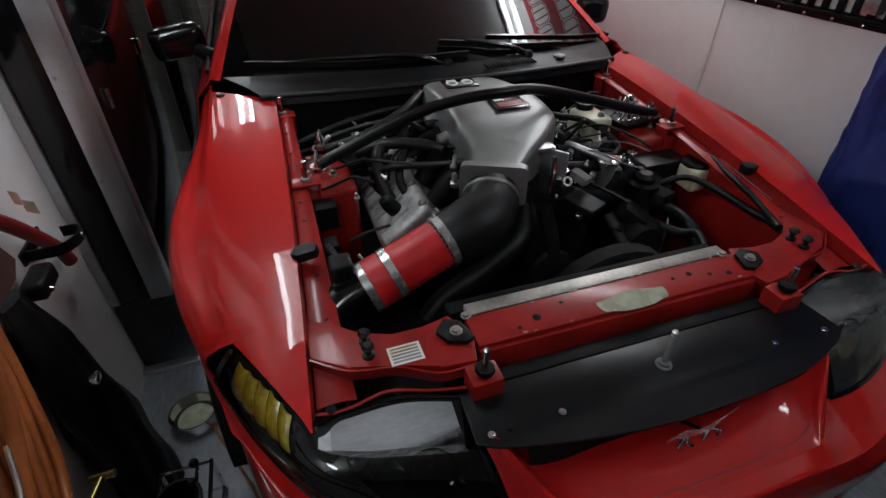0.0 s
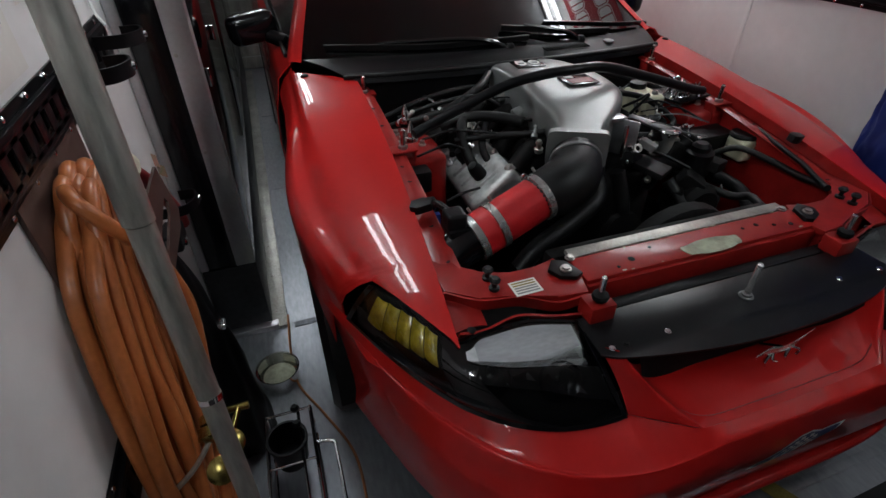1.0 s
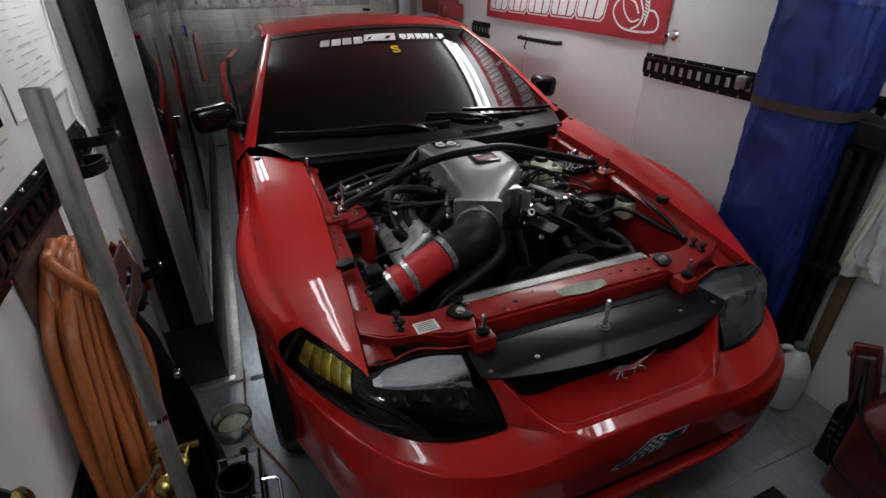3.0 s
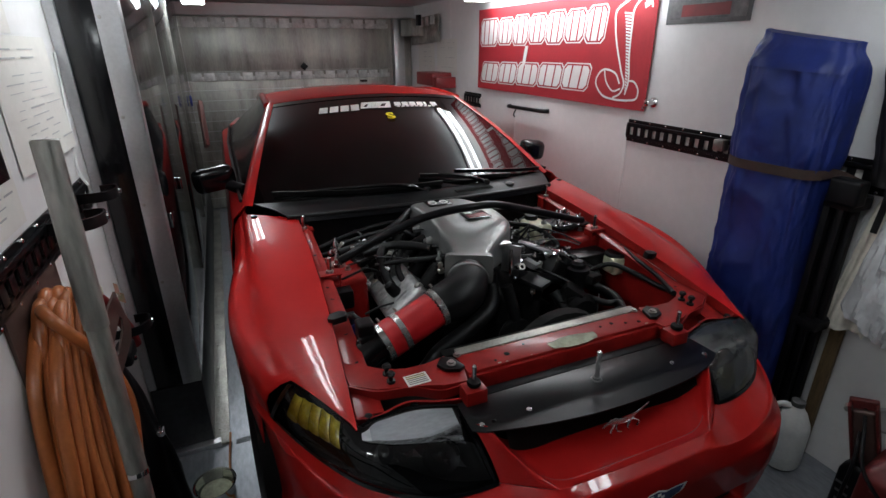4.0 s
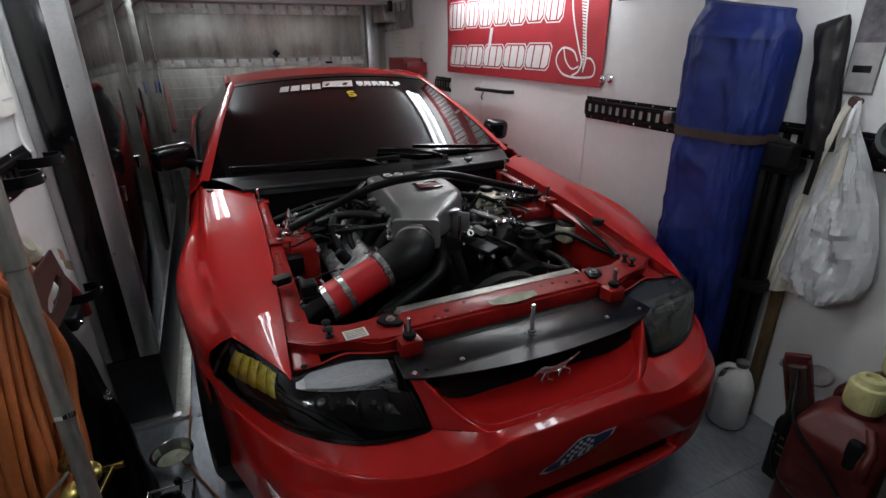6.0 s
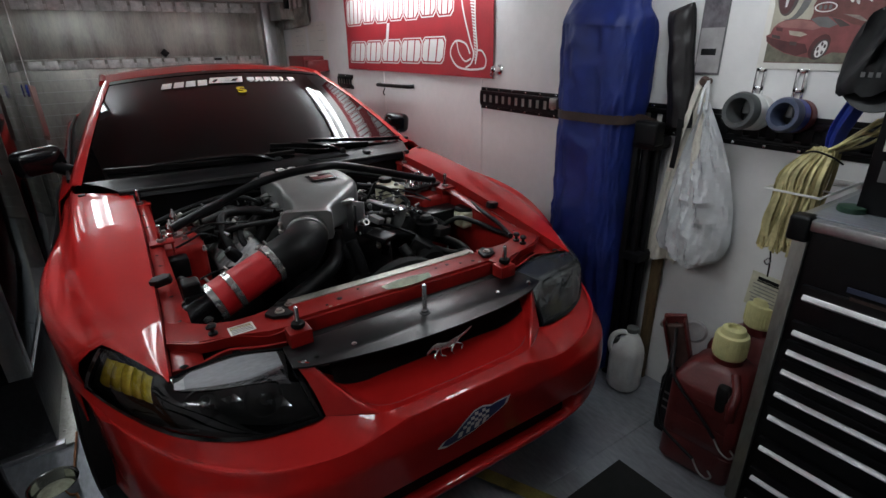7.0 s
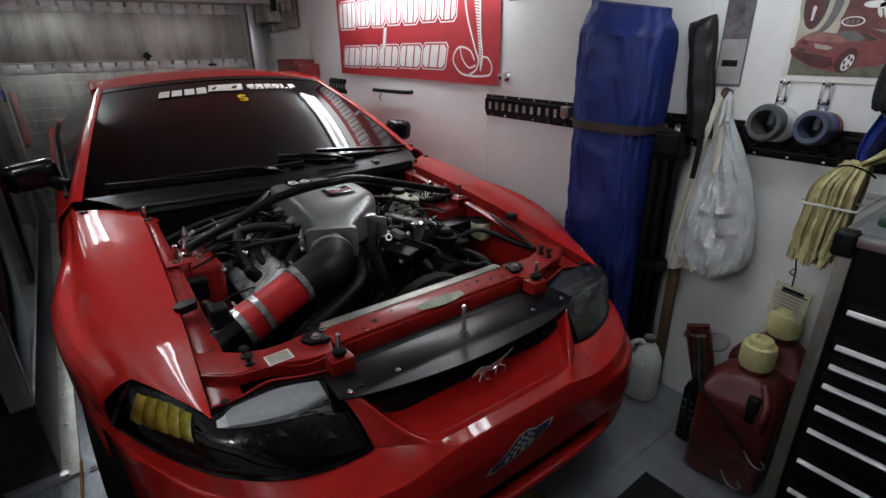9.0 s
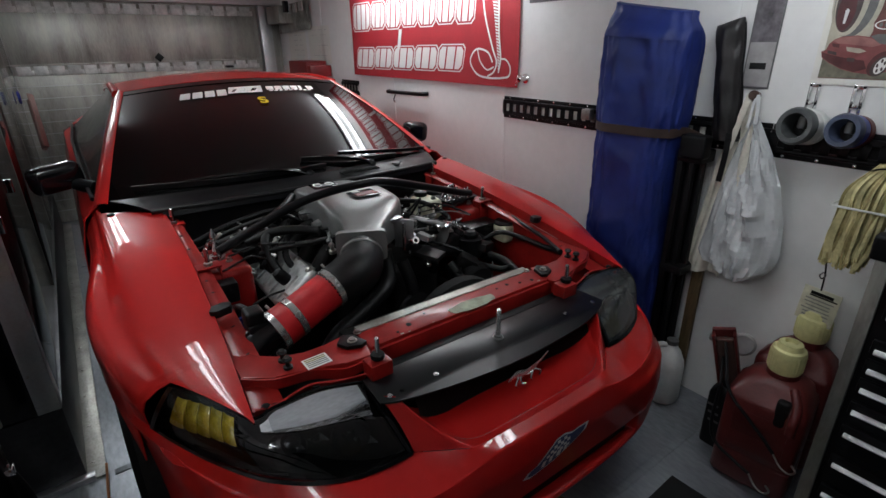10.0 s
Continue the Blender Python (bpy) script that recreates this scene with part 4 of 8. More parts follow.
for k in range(5):
    part("label_line", box((-0.468, 0.158, 0), (0.054, 0.004, 0.0006), 0, Matrix.Translation((-0.468, 0.158, 0.790)) @ Euler((0, 0, radians(1))).to_matrix().to_4x4() @ Matrix.Translation((0.468, -0.158 + 0.016 - 0.008 * k, 0))), STRAP_Y if k < 2 else GREY_PRINT, lab)
# radiator core and condenser in the gap
part("radiator", box((0.0, 0.27, 0.56), (0.70, 0.04, 0.42), 0.01), DARK, car, "black radiator")
part("condenser", box((0.0, 0.10, 0.56), (0.66, 0.02, 0.34), 0.004), DARK, car)
for k in range(9):
    part("condenser_line", box((0.0, 0.094 - 0.002, 0.735 - 0.012 * k), (0.66, 0.012, 0.004), 0.001), GREY_RING, car)
shroud = part("fan_shroud", lathe([(0.20, 0), (0.215, 0.01), (0.215, 0.05), (0.19, 0.055)], 32, Matrix.Translation((0.12, 0.30, 0.56)) @ Euler((radians(-90), 0, 0)).to_matrix().to_4x4()), DARK, car, "black fan shroud")
part("fan_hub", lathe([(0.06, 0), (0.06, 0.03), (0.03, 0.045)], 20, Matrix.Translation((0.12, 0.33, 0.56)) @ Euler((radians(-90), 0, 0)).to_matrix().to_4x4()), BLACK, shroud)
part("bay_floor", box((0, 0.72, 0.37), (1.16, 0.95, 0.03), 0.01), DARK, car)
part("firewall", thick(patch(lambda u, v: Vector((0.60 * u, 1.20 + 0.03 * u * u - 0.02 * v, 0.42 + 0.53 * v)), 10, 6, -1, 1), 0.01), DARK, car, "black firewall")


# cowl, vents and wipers
def cowl_at(u, v):
    a = Vector((0.655 * u, 1.145 + 0.07 * u * u, 0.962 - 0.008 * u * u))
    b = screen_at(u * 0.97, 0.03) + Vector((0, 0, -0.003))
    p = a.lerp(b, v)
    p.z += 0.006 * math.sin(math.pi * v)
    return p


cowl = part("cowl", thick(patch(cowl_at, 40, 8, -1, 1), 0.004), BLACK, car, "black plastic cowl under the windshield")
part("cowl_seal", tube([cowl_at(-1 + 0.1 * k, 0) + Vector((0, -0.006, -0.004)) for k in range(21)], 0.011, 10, 3), RUBBER, cowl, "rubber edge seal")
part("cowl_lip", strip([cowl_at(-0.95 + 0.1 * k, 0) + Vector((0, -0.020, -0.018)) for k in range(20)], 0.018, 0.003, (0, 0.3, 1), 3), BLACK_SATIN, cowl)
part("cowl_drop", thick(patch(lambda u, v: cowl_at(u, 0) + Vector((0, 0.01, -0.02 - 0.10 * v)), 20, 3, -1, 1), 0.003), BLACK, cowl)
for k in range(14):
    p = cowl_at(0.17 + 0.021 * k, 0.45)
    part("vent_slot", box((0, 0, 0), (0.0055, 0.045, 0.006), 0.001, Matrix.Translation(p + Vector((0, 0, 0.001))) @ Euler((0.15, 0, 0.3)).to_matrix().to_4x4()), DARK, cowl)
part("cowl_cap", lathe([(0.022, 0), (0.022, 0.006), (0.016, 0.009)], 18, Matrix.Translation(cowl_at(0.62, 0.4))), GREY_RING, cowl)
for base, hub, tips in (((-0.02, 1.215, 0.992), -0.02, [(0.1, 0.035), (-0.35, 0.03), (-0.62, 0.045), (-0.86, 0.06)]), ((0.30, 1.235, 0.99), 0.3, [(0.62, 0.025), (0.30, 0.05), (0.10, 0.085), (-0.02, 0.10)])):
    wip = part("wiper", tube([Vector(base), screen_at(tips[1][0] * 0.5 + hub * 0.5, 0.03) + Vector((0, 0, 0.03)), screen_at(tips[2][0], tips[2][1]) + Vector((0, 0, 0.028))], lambda t: 0.011 - 0.005 * t, 8), BLACK_GLOSS, car, "black windshield wiper")
    part("wiper_blade", strip([screen_at(u, v) + Vector((0, -0.002, 0.016)) for u, v in tips], 0.020, 0.007, (0, -0.3, 1), 6), RUBBER, wip)
    part("wiper_pivot", lathe([(0.02, 0), (0.02, 0.02), (0.012, 0.03)], 12, Matrix.Translation(Vector(base) - Vector((0, 0, 0.012)))), BLACK, wip)
wip = part("wiper", strip([screen_at(u, v) + Vector((0, -0.002, 0.020)) for u, v in ((0.22, 0.10), (0.45, 0.075), (0.72, 0.045), (0.93, 0.03))], 0.018, 0.008, (0, -0.3, 1), 6), BLACK_GLOSS, car, "black windshield wiper")

# grille panel with its bolts and centre pin
front = [(-0.395, 0.062), (-0.402, -0.042), (-0.36, -0.062), (-0.25, -0.088), (-0.12, -0.107), (0.0, -0.113), (0.12, -0.110), (0.25, -0.098), (0.36, -0.068), (0.412, -0.040), (0.405, 0.062)]
panel = part("grille_panel", outline([(p.x, p.y) for p in [Vector((*front[0], 0)), *[q for q in spline([(x, y, 0) for x, y in front[1:-1]], 4)], Vector((*front[-1], 0))]], 0.752, 0.757, 0.0015), BLACK_SATIN, car, "flat satin-black panel bolted over the grille", 30)
for x, y in ((-0.372, -0.034), (-0.338, -0.032), (-0.237, -0.032), (0.25, -0.026), (0.375, -0.03)):
    bolt((x, y, 0.757), 0.0048, 0.004, panel, CHROME if x != -0.338 else DARK)
part("centre_pin", rod((0, 0, 0.757), (0, 0, 0.848), 0.0068, 16, bevel=0.003), EMBLEM_METAL, panel, "tall bright bonnet pin")
part("pin_washer", lathe([(0.016, 0), (0.016, 0.002), (0.011, 0.003), (0.011, 0.008), (0.008, 0.009)], 18, Matrix.Translation((0, 0, 0.757))), GREY_RING, panel)
part("panel_crosspiece", box((0.0, 0.085, 0.745), (0.70, 0.03, 0.012), 0.003), BLACK, panel)

# bright emblem in the grille mouth, a plain sweeping shape
emb = sections([((-0.066, -0.117, 0.706), 12, 0.006, 0.010), ((-0.050, -0.120, 0.720), 12, 0.010, 0.014), ((-0.036, -0.121, 0.718), 12, 0.012, 0.024), ((-0.010, -0.122, 0.714), 8, 0.012, 0.018), ((0.018, -0.122, 0.716), 0, 0.012, 0.024), ((0.036, -0.120, 0.724), -8, 0.008, 0.010), ((0.054, -0.117, 0.727), -8, 0.006, 0.008), ((0.080, -0.114, 0.738), -10, 0.004, 0.005)], 14, 6, 2.2)
emblem = part("emblem", emb, EMBLEM_METAL, car, "bright metal emblem, worn")
part("emblem_mount", rod((0.0, -0.116, 0.712), (0.0, -0.075, 0.680), 0.004, 8), CHROME, emblem)
for pts in ([(-0.036, -0.122, 0.708), (-0.050, -0.127, 0.696), (-0.046, -0.128, 0.684)], [(-0.028, -0.122, 0.708), (-0.030, -0.128, 0.694), (-0.016, -0.129, 0.686)], [(0.016, -0.122, 0.708), (0.004, -0.128, 0.696), (0.010, -0.129, 0.684)], [(0.024, -0.122, 0.710), (0.040, -0.128, 0.702), (0.036, -0.129, 0.690)]):
    part("emblem_limb", tube(pts, 0.0028, 8), CHROME, emblem)


# club sticker on the bumper
def on_bumper(x, z, d=0.0035):
    return Vector((x, bumper_y(x, z) - d, z))


def decal(pts, d, material, parent, name, n=1):
    bm = bmesh.new()
    bm.faces.new([bm.verts.new((x, 0, z)) for x, z in pts])
    # cut into a fine grid, so that it follows the bend of the bumper
    for k in range(1, 12):
        bmesh.ops.bisect_plane(bm, geom=bm.verts[:] + bm.edges[:] + bm.faces[:], plane_co=(0, 0, 0.475 + 0.009 * k), plane_no=(0, 0, 1))
    for k in range(-4, 5):
        bmesh.ops.bisect_plane(bm, geom=bm.verts[:] + bm.edges[:] + bm.faces[:], plane_co=(0.027 * k, 0, 0), plane_no=(1, 0, 0))
    for v in bm.verts:
        v.co = on_bumper(v.co.x, v.co.z, d)
    bmesh.ops.triangulate(bm, faces=bm.faces[:])
    return part(name, bm, material, parent)


def sticker_shape(k):
    pts = [(-0.115, 0.492), (-0.10, 0.508), (-0.07, 0.515), (-0.035, 0.545), (0.0, 0.567), (0.03, 0.570), (0.06, 0.560), (0.085, 0.562), (0.128, 0.562), (0.116, 0.541), (0.10, 0.532), (0.05, 0.510), (0.0, 0.492), (-0.05, 0.485), (-0.09, 0.482)]
    c = Vector((0.005, 0.528))
    return [tuple(c + (Vector(p) - c) * k) for p in pts]


st = decal(sticker_shape(1.0), 0.003, PRINT_WHITE, car, "club_sticker")
tagged(st, "blue and white chequered bow-shaped club sticker")
decal(sticker_shape(0.90), 0.0036, DEK_BLUE, st, "sticker_field")
for i in range(7):
    for j in range(4):
        if (i + j) % 2 == 0:
            x, z = -0.03 + 0.0125 * i, 0.526 + 0.0098 * j
            if inside(sticker_shape(0.86), x, z):
                decal([(x - 0.006, z - 0.005), (x + 0.006, z - 0.005), (x + 0.006, z + 0.005), (x - 0.006, z + 0.005)], 0.0042, PRINT_WHITE, st, "check")
for i, w in enumerate((0.014, 0.012, 0.016, 0.012)):
    decal([(-0.052 + 0.027 * i, 0.496 + 0.004 * i), (-0.052 + 0.027 * i + w, 0.497 + 0.004 * i), (-0.048 + 0.027 * i + w, 0.517 + 0.004 * i), (-0.048 + 0.027 * i, 0.516 + 0.004 * i)], 0.0042, PRINT_WHITE, st, "bar")

# windshield strip: lettering as plain slanted blocks, and a yellow class letter
row = [(-0.350 + 0.056 * i, 0.046, 0) for i in range(4)] + [(0.072 + 0.047 * i, 0.040 if i != 4 else 0.018, 1) for i in range(6)]


def glass_block(x0, x1, v0, v1, material, name, slant=0.01):
    bm = patch(lambda u, v: screen_at((x0 + (x1 - x0) * u + slant * v) / 0.62, v0 + (v1 - v0) * v) + Vector((0, -0.003, 0.006)), 2, 2)
    return part(name, bm, material, screen)


for x, w, k in row:
    glass_block(x, x + w, 0.756 if k == 0 else 0.790, 0.828 + 0.002 * (x + 0.35) / 0.05 if k == 0 else 0.842, PRINT_WHITE, "strip_block")
for i, (x, w) in enumerate(((-0.128, 0.06), (-0.068, 0.035), (-0.033, 0.075))):
    glass_block(x, x + w, 0.774 - 0.003 * i, 0.856, PRINT_WHITE, "strip_block", 0.02)
    glass_block(x + 0.02, x + w * 0.6, 0.792, 0.826, BLACK_GLOSS, "strip_cut", 0.02)
for i in range(9):
    glass_block(0.076 + 0.028 * i, 0.076 + 0.028 * i + 0.020, 0.772, 0.788, PRINT_WHITE, "strip_block")

letter = bpy.data.curves.new("class_letter", "FONT")
letter.body, letter.size, letter.extrude, letter.align_x = "S", 0.10, 0.0008, "CENTER"
letter.offset = 0.003
letter.materials.append(YELLOW)
ob = new("class_letter", letter)
p0, p1 = screen_at(0.012, 0.628), screen_at(0.012, 0.735)
ob.matrix_world = Matrix.Translation(p0 + Vector((0, -0.004, 0.008))) @ Euler((math.atan2(p1.z - p0.z, p1.y - p0.y), 0, 0)).to_matrix().to_4x4()
ob.parent = car
tagged(ob, "yellow class letter on the windshield")

# ---------- engine ----------
block = part("engine_block", box((-0.02, 0.82, 0.60), (0.44, 0.56, 0.36), 0.05, seg=3), DARK, car, "dark greasy engine block")
plenum = part("intake_plenum", sections([
    ((-0.03, 1.135, 0.908), 0, 0.16, 0.07), ((-0.025, 1.105, 0.914), 0, 0.24, 0.118), ((-0.015, 1.02, 0.917), 0, 0.272, 0.140), ((0.0, 0.90, 0.918), 0, 0.295, 0.145),
    ((-0.004, 0.78, 0.915), -2, 0.30, 0.145), ((-0.018, 0.71, 0.911), -6, 0.285, 0.140), ((-0.056, 0.635, 0.908), -14, 0.205, 0.122), ((-0.100, 0.575, 0.908), -22, 0.146, 0.098), ((-0.138, 0.522, 0.907), -26, 0.130, 0.082)], 52, 5, 6.5), ALU_CAST, car, "cast aluminium intake plenum with two badges", 55)
part("plenum_flange", sections([((-0.136, 0.526, 0.907), -26, 0.166, 0.106), ((-0.146, 0.508, 0.905), -26, 0.166, 0.106)], 36, 2, 9), ALU_CAST, plenum)
for (x, y), w, d in (((0.022, 0.80), 0.105, 0.085), ((-0.050, 1.01), 0.105, 0.075)):
    b = part("plenum_badge", box((x, y, 0.992), (w, d, 0.004), 0.002), BLACK_GLOSS, plenum, "black badge with red and silver bars")
    part("badge_bar", box((x, y - 0.012, 0.9948), (w * 0.75, d * 0.45, 0.0015), 0.0005), DARKRED if y < 0.9 else GREY_RING, b)
    part("badge_bar", box((x - w * 0.2, y + d * 0.3, 0.9948), (w * 0.28, d * 0.2, 0.0015), 0.0005), PRINT_WHITE, b)
    if y > 0.9:
        for k in (-0.025, 0.025):
            part("badge_loop", lathe([(0.011, 0), (0.013, 0.0012), (0.017, 0.0012), (0.019, 0)], 16, Matrix.Translation((x + k, y, 0.9952)) @ Matrix.Diagonal((1, 1.3, 1, 1))), PRINT_WHITE, b)
for x, y, z in ((-0.165, 0.98, 0.90), (-0.170, 0.84, 0.895), (0.155, 0.9, 0.89)):
    part("plenum_boss", lathe([(0.02, 0), (0.02, 0.03), (0.012, 0.034)], 12, align((x * 0.86, y, z), (x * 1.2, y, z - 0.02))), ALU_CAST, plenum)
for i in range(4):
    y = 0.68 + 0.125 * i
    part("intake_runner", tube([(-0.10, y, 0.87), (-0.19, y - 0.01, 0.85), (-0.25, y - 0.02, 0.79)], 0.030, 12), DARK, plenum)
    part("intake_runner", tube([(0.12, y, 0.87), (0.20, y - 0.01, 0.85), (0.26, y - 0.02, 0.79)], 0.030, 12), DARK, plenum)

# throttle elbow, red coupler, clamps, meter
A, B = Vector((-0.300, 0.414, 0.842)), Vector((-0.492, 0.384, 0.776))
ax = (B - A).normalized()
elbow = part("intake_elbow", tube([(-0.150, 0.508, 0.888), (-0.166, 0.474, 0.878), (-0.195, 0.440, 0.866), (-0.245, 0.420, 0.855), A - ax * 0.006, A + ax * 0.02], lambda t: 0.066 + 0.006 * math.sin(math.pi * t) - 0.008 * smooth(0.5, 0.95, t), 28, 8), RUBBER, car, "black rubber intake elbow", 60)
part("throttle_body", lathe([(0.066, 0), (0.071, 0.003), (0.071, 0.012), (0.067, 0.015)], 30, align((-0.156, 0.494, 0.885), (-0.168, 0.470, 0.877))), ALU_CAST, elbow)
coupler = part("coupler", rod(A, B, 0.0585, 30, bevel=0.006), RED_SIL, car, "bright red silicone intake coupler")
for t, r in ((0.02, 0.062), (0.70, 0.0605), (1.0, 0.060)):
    c = A.lerp(B, t)
    cl = part("hose_clamp", lathe([(r - 0.002, -0.010), (r + 0.002, -0.009), (r + 0.002, 0.009), (r - 0.002, 0.010)], 30, align(c, c + ax)), CLAMP, coupler, "steel hose clamp")
    part("clamp_screw", rod(c + Vector((0.0, 0.030, 0.052)), c + Vector((-0.010, 0.036, 0.068)), 0.004, 8), STEEL, cl)
part("coupler_step", rod(A.lerp(B, 0.74), A.lerp(B, 0.97), 0.0605, 30, bevel=0.004), RED_SIL, coupler)
meter = part("air_meter", tube([B, B + ax * 0.05, B + ax * 0.09 + Vector((-0.004, -0.01, -0.012)), Vector((-0.605, 0.33, 0.70)), Vector((-0.61, 0.31, 0.62))], 0.055, 24, 5), BLACK_GLOSS, car, "black air meter housing")
part("meter_plug", box((-0.545, 0.395, 0.836), (0.05, 0.055, 0.045), 0.010, seg=3), BLACK, meter)
part("meter_base", box((-0.54, 0.39, 0.812), (0.06, 0.065, 0.02), 0.006), BLACK, meter)
part("plug_lead", tube([(-0.545, 0.42, 0.84), (-0.56, 0.49, 0.83), (-0.55, 0.56, 0.76), (-0.53, 0.63, 0.72)], 0.009, 8), RUBBER, meter)
part("plug_lead", tube([(-0.50, 0.57, 0.78), (-0.45, 0.58, 0.79), (-0.39, 0.60, 0.785)], 0.004, 6), RUBBER, meter)
conn = part("wiring_connector", box((-0.548, 0.57, 0.765), (0.035, 0.05, 0.05), 0.006), BLACK, car, "black wiring connector with blue clip")
part("blue_clip", box((-0.545, 0.54, 0.75), (0.022, 0.02, 0.035), 0.003), BLUE_PL, conn)
part("solenoid", box((-0.545, 0.70, 0.79), (0.07, 0.06, 0.07), 0.01), BLACK, car)

# valve covers
COVER = mat("raw_cast_cover", (0.55, 0.56, 0.55), 0.34, metal=0.5, var=0.35, scale=14, bump=0.35, bscale=60)
for side in (-1, 1):
    m = Matrix.Translation((side * 0.335, 0.83, 0.755)) @ Euler((0, radians(38 * side), 0)).to_matrix().to_4x4()
    vc = part("valve_cover", box((0, 0, 0), (0.17, 0.50, 0.075), 0.022, m, seg=3), COVER if side < 0 else DARK, car, "cast aluminium valve cover" if side < 0 else "dark valve cover")
    part("cover_rim", box((0, 0, -0.04), (0.19, 0.52, 0.014), 0.004, m), ALU_CAST if side < 0 else DARK, vc)
    for k in range(5):
        part("cover_bolt", lathe([(0.012, 0), (0.012, 0.02), (0.007, 0.024)], 10, m @ Matrix.Translation((-0.075 * side, -0.22 + 0.11 * k, 0.02))), STEEL, vc)
    for k in range(4):
        part("coil_boot", lathe([(0.022, 0), (0.022, 0.03), (0.016, 0.05), (0.008, 0.052)], 12, m @ Matrix.Translation((0.0, -0.16 + 0.11 * k, 0.036))), BLACK, vc)
    if side > 0:
        part("filler_cap", lathe([(0.034, 0), (0.036, 0.008), (0.034, 0.024), (0.02, 0.028)], 14, m @ Matrix.Translation((-0.02, -0.21, 0.036))), BLACK, vc)
    for k in range(7):
        part("cover_fin", box((0, 0, 0), (0.10, 0.010, 0.012), 0.003, m @ Matrix.Translation((0.015 * side, -0.20 + 0.065 * k, 0.040))), COVER if side < 0 else DARK, vc)

# strut brace over the plenum
part("strut_brace", tube([(-0.535, 0.76, 0.905), (-0.47, 0.775, 0.925), (-0.26, 0.79, 0.998), (-0.14, 0.775, 1.028), (-0.02, 0.76, 1.040), (0.10, 0.77, 1.032), (0.30, 0.79, 0.972), (0.50, 0.805, 0.908), (0.56, 0.81, 0.893)], 0.0155, 12, 6), BLACK_SATIN, car, "black tubular strut brace")
hoses = [
    ([(-0.50, 0.93, 0.87), (-0.38, 0.92, 0.90), (-0.24, 0.99, 0.935), (-0.16, 1.08, 0.95)], 0.014),
    ([(-0.35, 0.84, 0.90), (-0.375, 0.79, 0.875), (-0.365, 0.73, 0.80), (-0.315, 0.68, 0.74), (-0.29, 0.66, 0.70)], 0.017),
    ([(-0.26, 0.84, 0.885), (-0.30, 0.79, 0.88), (-0.325, 0.73, 0.83), (-0.285, 0.66, 0.76), (-0.26, 0.63, 0.71)], 0.012),
    ([(-0.42, 0.86, 0.875), (-0.33, 0.83, 0.905), (-0.25, 0.80, 0.905), (-0.19, 0.75, 0.90)], 0.017),
    ([(-0.40, 0.78, 0.855), (-0.31, 0.74, 0.875), (-0.23, 0.70, 0.885), (-0.16, 0.66, 0.90)], 0.010),
    ([(-0.036, 0.56, 0.85), (-0.04, 0.545, 0.80), (-0.085, 0.46, 0.772), (-0.18, 0.425, 0.73), (-0.30, 0.395, 0.69), (-0.36, 0.38, 0.64)], 0.027),
    ([(0.05, 0.53, 0.84), (0.21, 0.575, 0.775), (0.36, 0.585, 0.735), (0.455, 0.555, 0.70), (0.475, 0.45, 0.685), (0.44, 0.36, 0.64)], 0.021),
    ([(0.12, 0.62, 0.86), (0.26, 0.62, 0.84), (0.40, 0.66, 0.80), (0.50, 0.60, 0.73)], 0.015),
    ([(0.18, 0.82, 0.93), (0.30, 0.80, 0.90), (0.36, 0.71, 0.85), (0.30, 0.66, 0.83)], 0.010),
    ([(0.605, 0.66, 0.82), (0.60, 0.58, 0.835), (0.585, 0.49, 0.825), (0.575, 0.38, 0.81), (0.57, 0.31, 0.79), (0.56, 0.27, 0.785)], 0.008),
    ([(0.46, 0.62, 0.74), (0.52, 0.565, 0.785), (0.558, 0.47, 0.78), (0.572, 0.37, 0.772), (0.575, 0.31, 0.775), (0.55, 0.26, 0.788)], 0.010),
    ([(-0.57, 1.02, 0.86), (-0.42, 1.06, 0.89), (-0.25, 1.10, 0.90), (-0.1, 1.12, 0.88)], 0.010),
    ([(0.10, 1.10, 0.93), (0.25, 1.05, 0.93), (0.40, 0.96, 0.90), (0.50, 0.92, 0.86)], 0.013),
    ([(0.17, 0.70, 0.90), (0.19, 0.66, 0.97), (0.20, 0.72, 0.93), (0.22, 0.80, 0.88)], 0.005),
    ([(-0.20, 0.90, 0.90), (-0.27, 0.93, 0.93), (-0.40, 0.98, 0.90), (-0.52, 1.0, 0.86)], 0.008),
    ([(0.0, 0.50, 0.82), (0.02, 0.47, 0.72), (0.03, 0.45, 0.58)], 0.022),
    ([(0.22, 0.52, 0.74), (0.25, 0.44, 0.66), (0.24, 0.36, 0.60)], 0.02),
    ([(0.33, 0.50, 0.72), (0.40, 0.43, 0.70), (0.42, 0.38, 0.72), (0.37, 0.30, 0.74)], 0.012),
]
for pts, r in hoses:
    part("hose", tube(pts, r, 10, 6), RUBBER, car, "black rubber hose")
# small bright fittings scattered over the engine
rnd = random.Random(11)
fits = [(-0.505, 0.955, 0.87), (-0.39, 0.93, 0.885), (-0.44, 0.90, 0.865), (-0.195, 0.66, 0.885), (-0.21, 0.60, 0.87), (0.08, 0.55, 0.84), (0.12, 0.60, 0.85), (0.16, 0.66, 0.86), (0.20, 0.60, 0.80), (0.30, 0.72, 0.86), (0.24, 0.69, 0.87), (0.34, 0.77, 0.86), (-0.16, 0.60, 0.84), (-0.53, 0.97, 0.855), (0.28, 0.90, 0.89), (0.40, 0.84, 0.87), (0.1, 0.48, 0.78), (-0.27, 0.60, 0.79)]
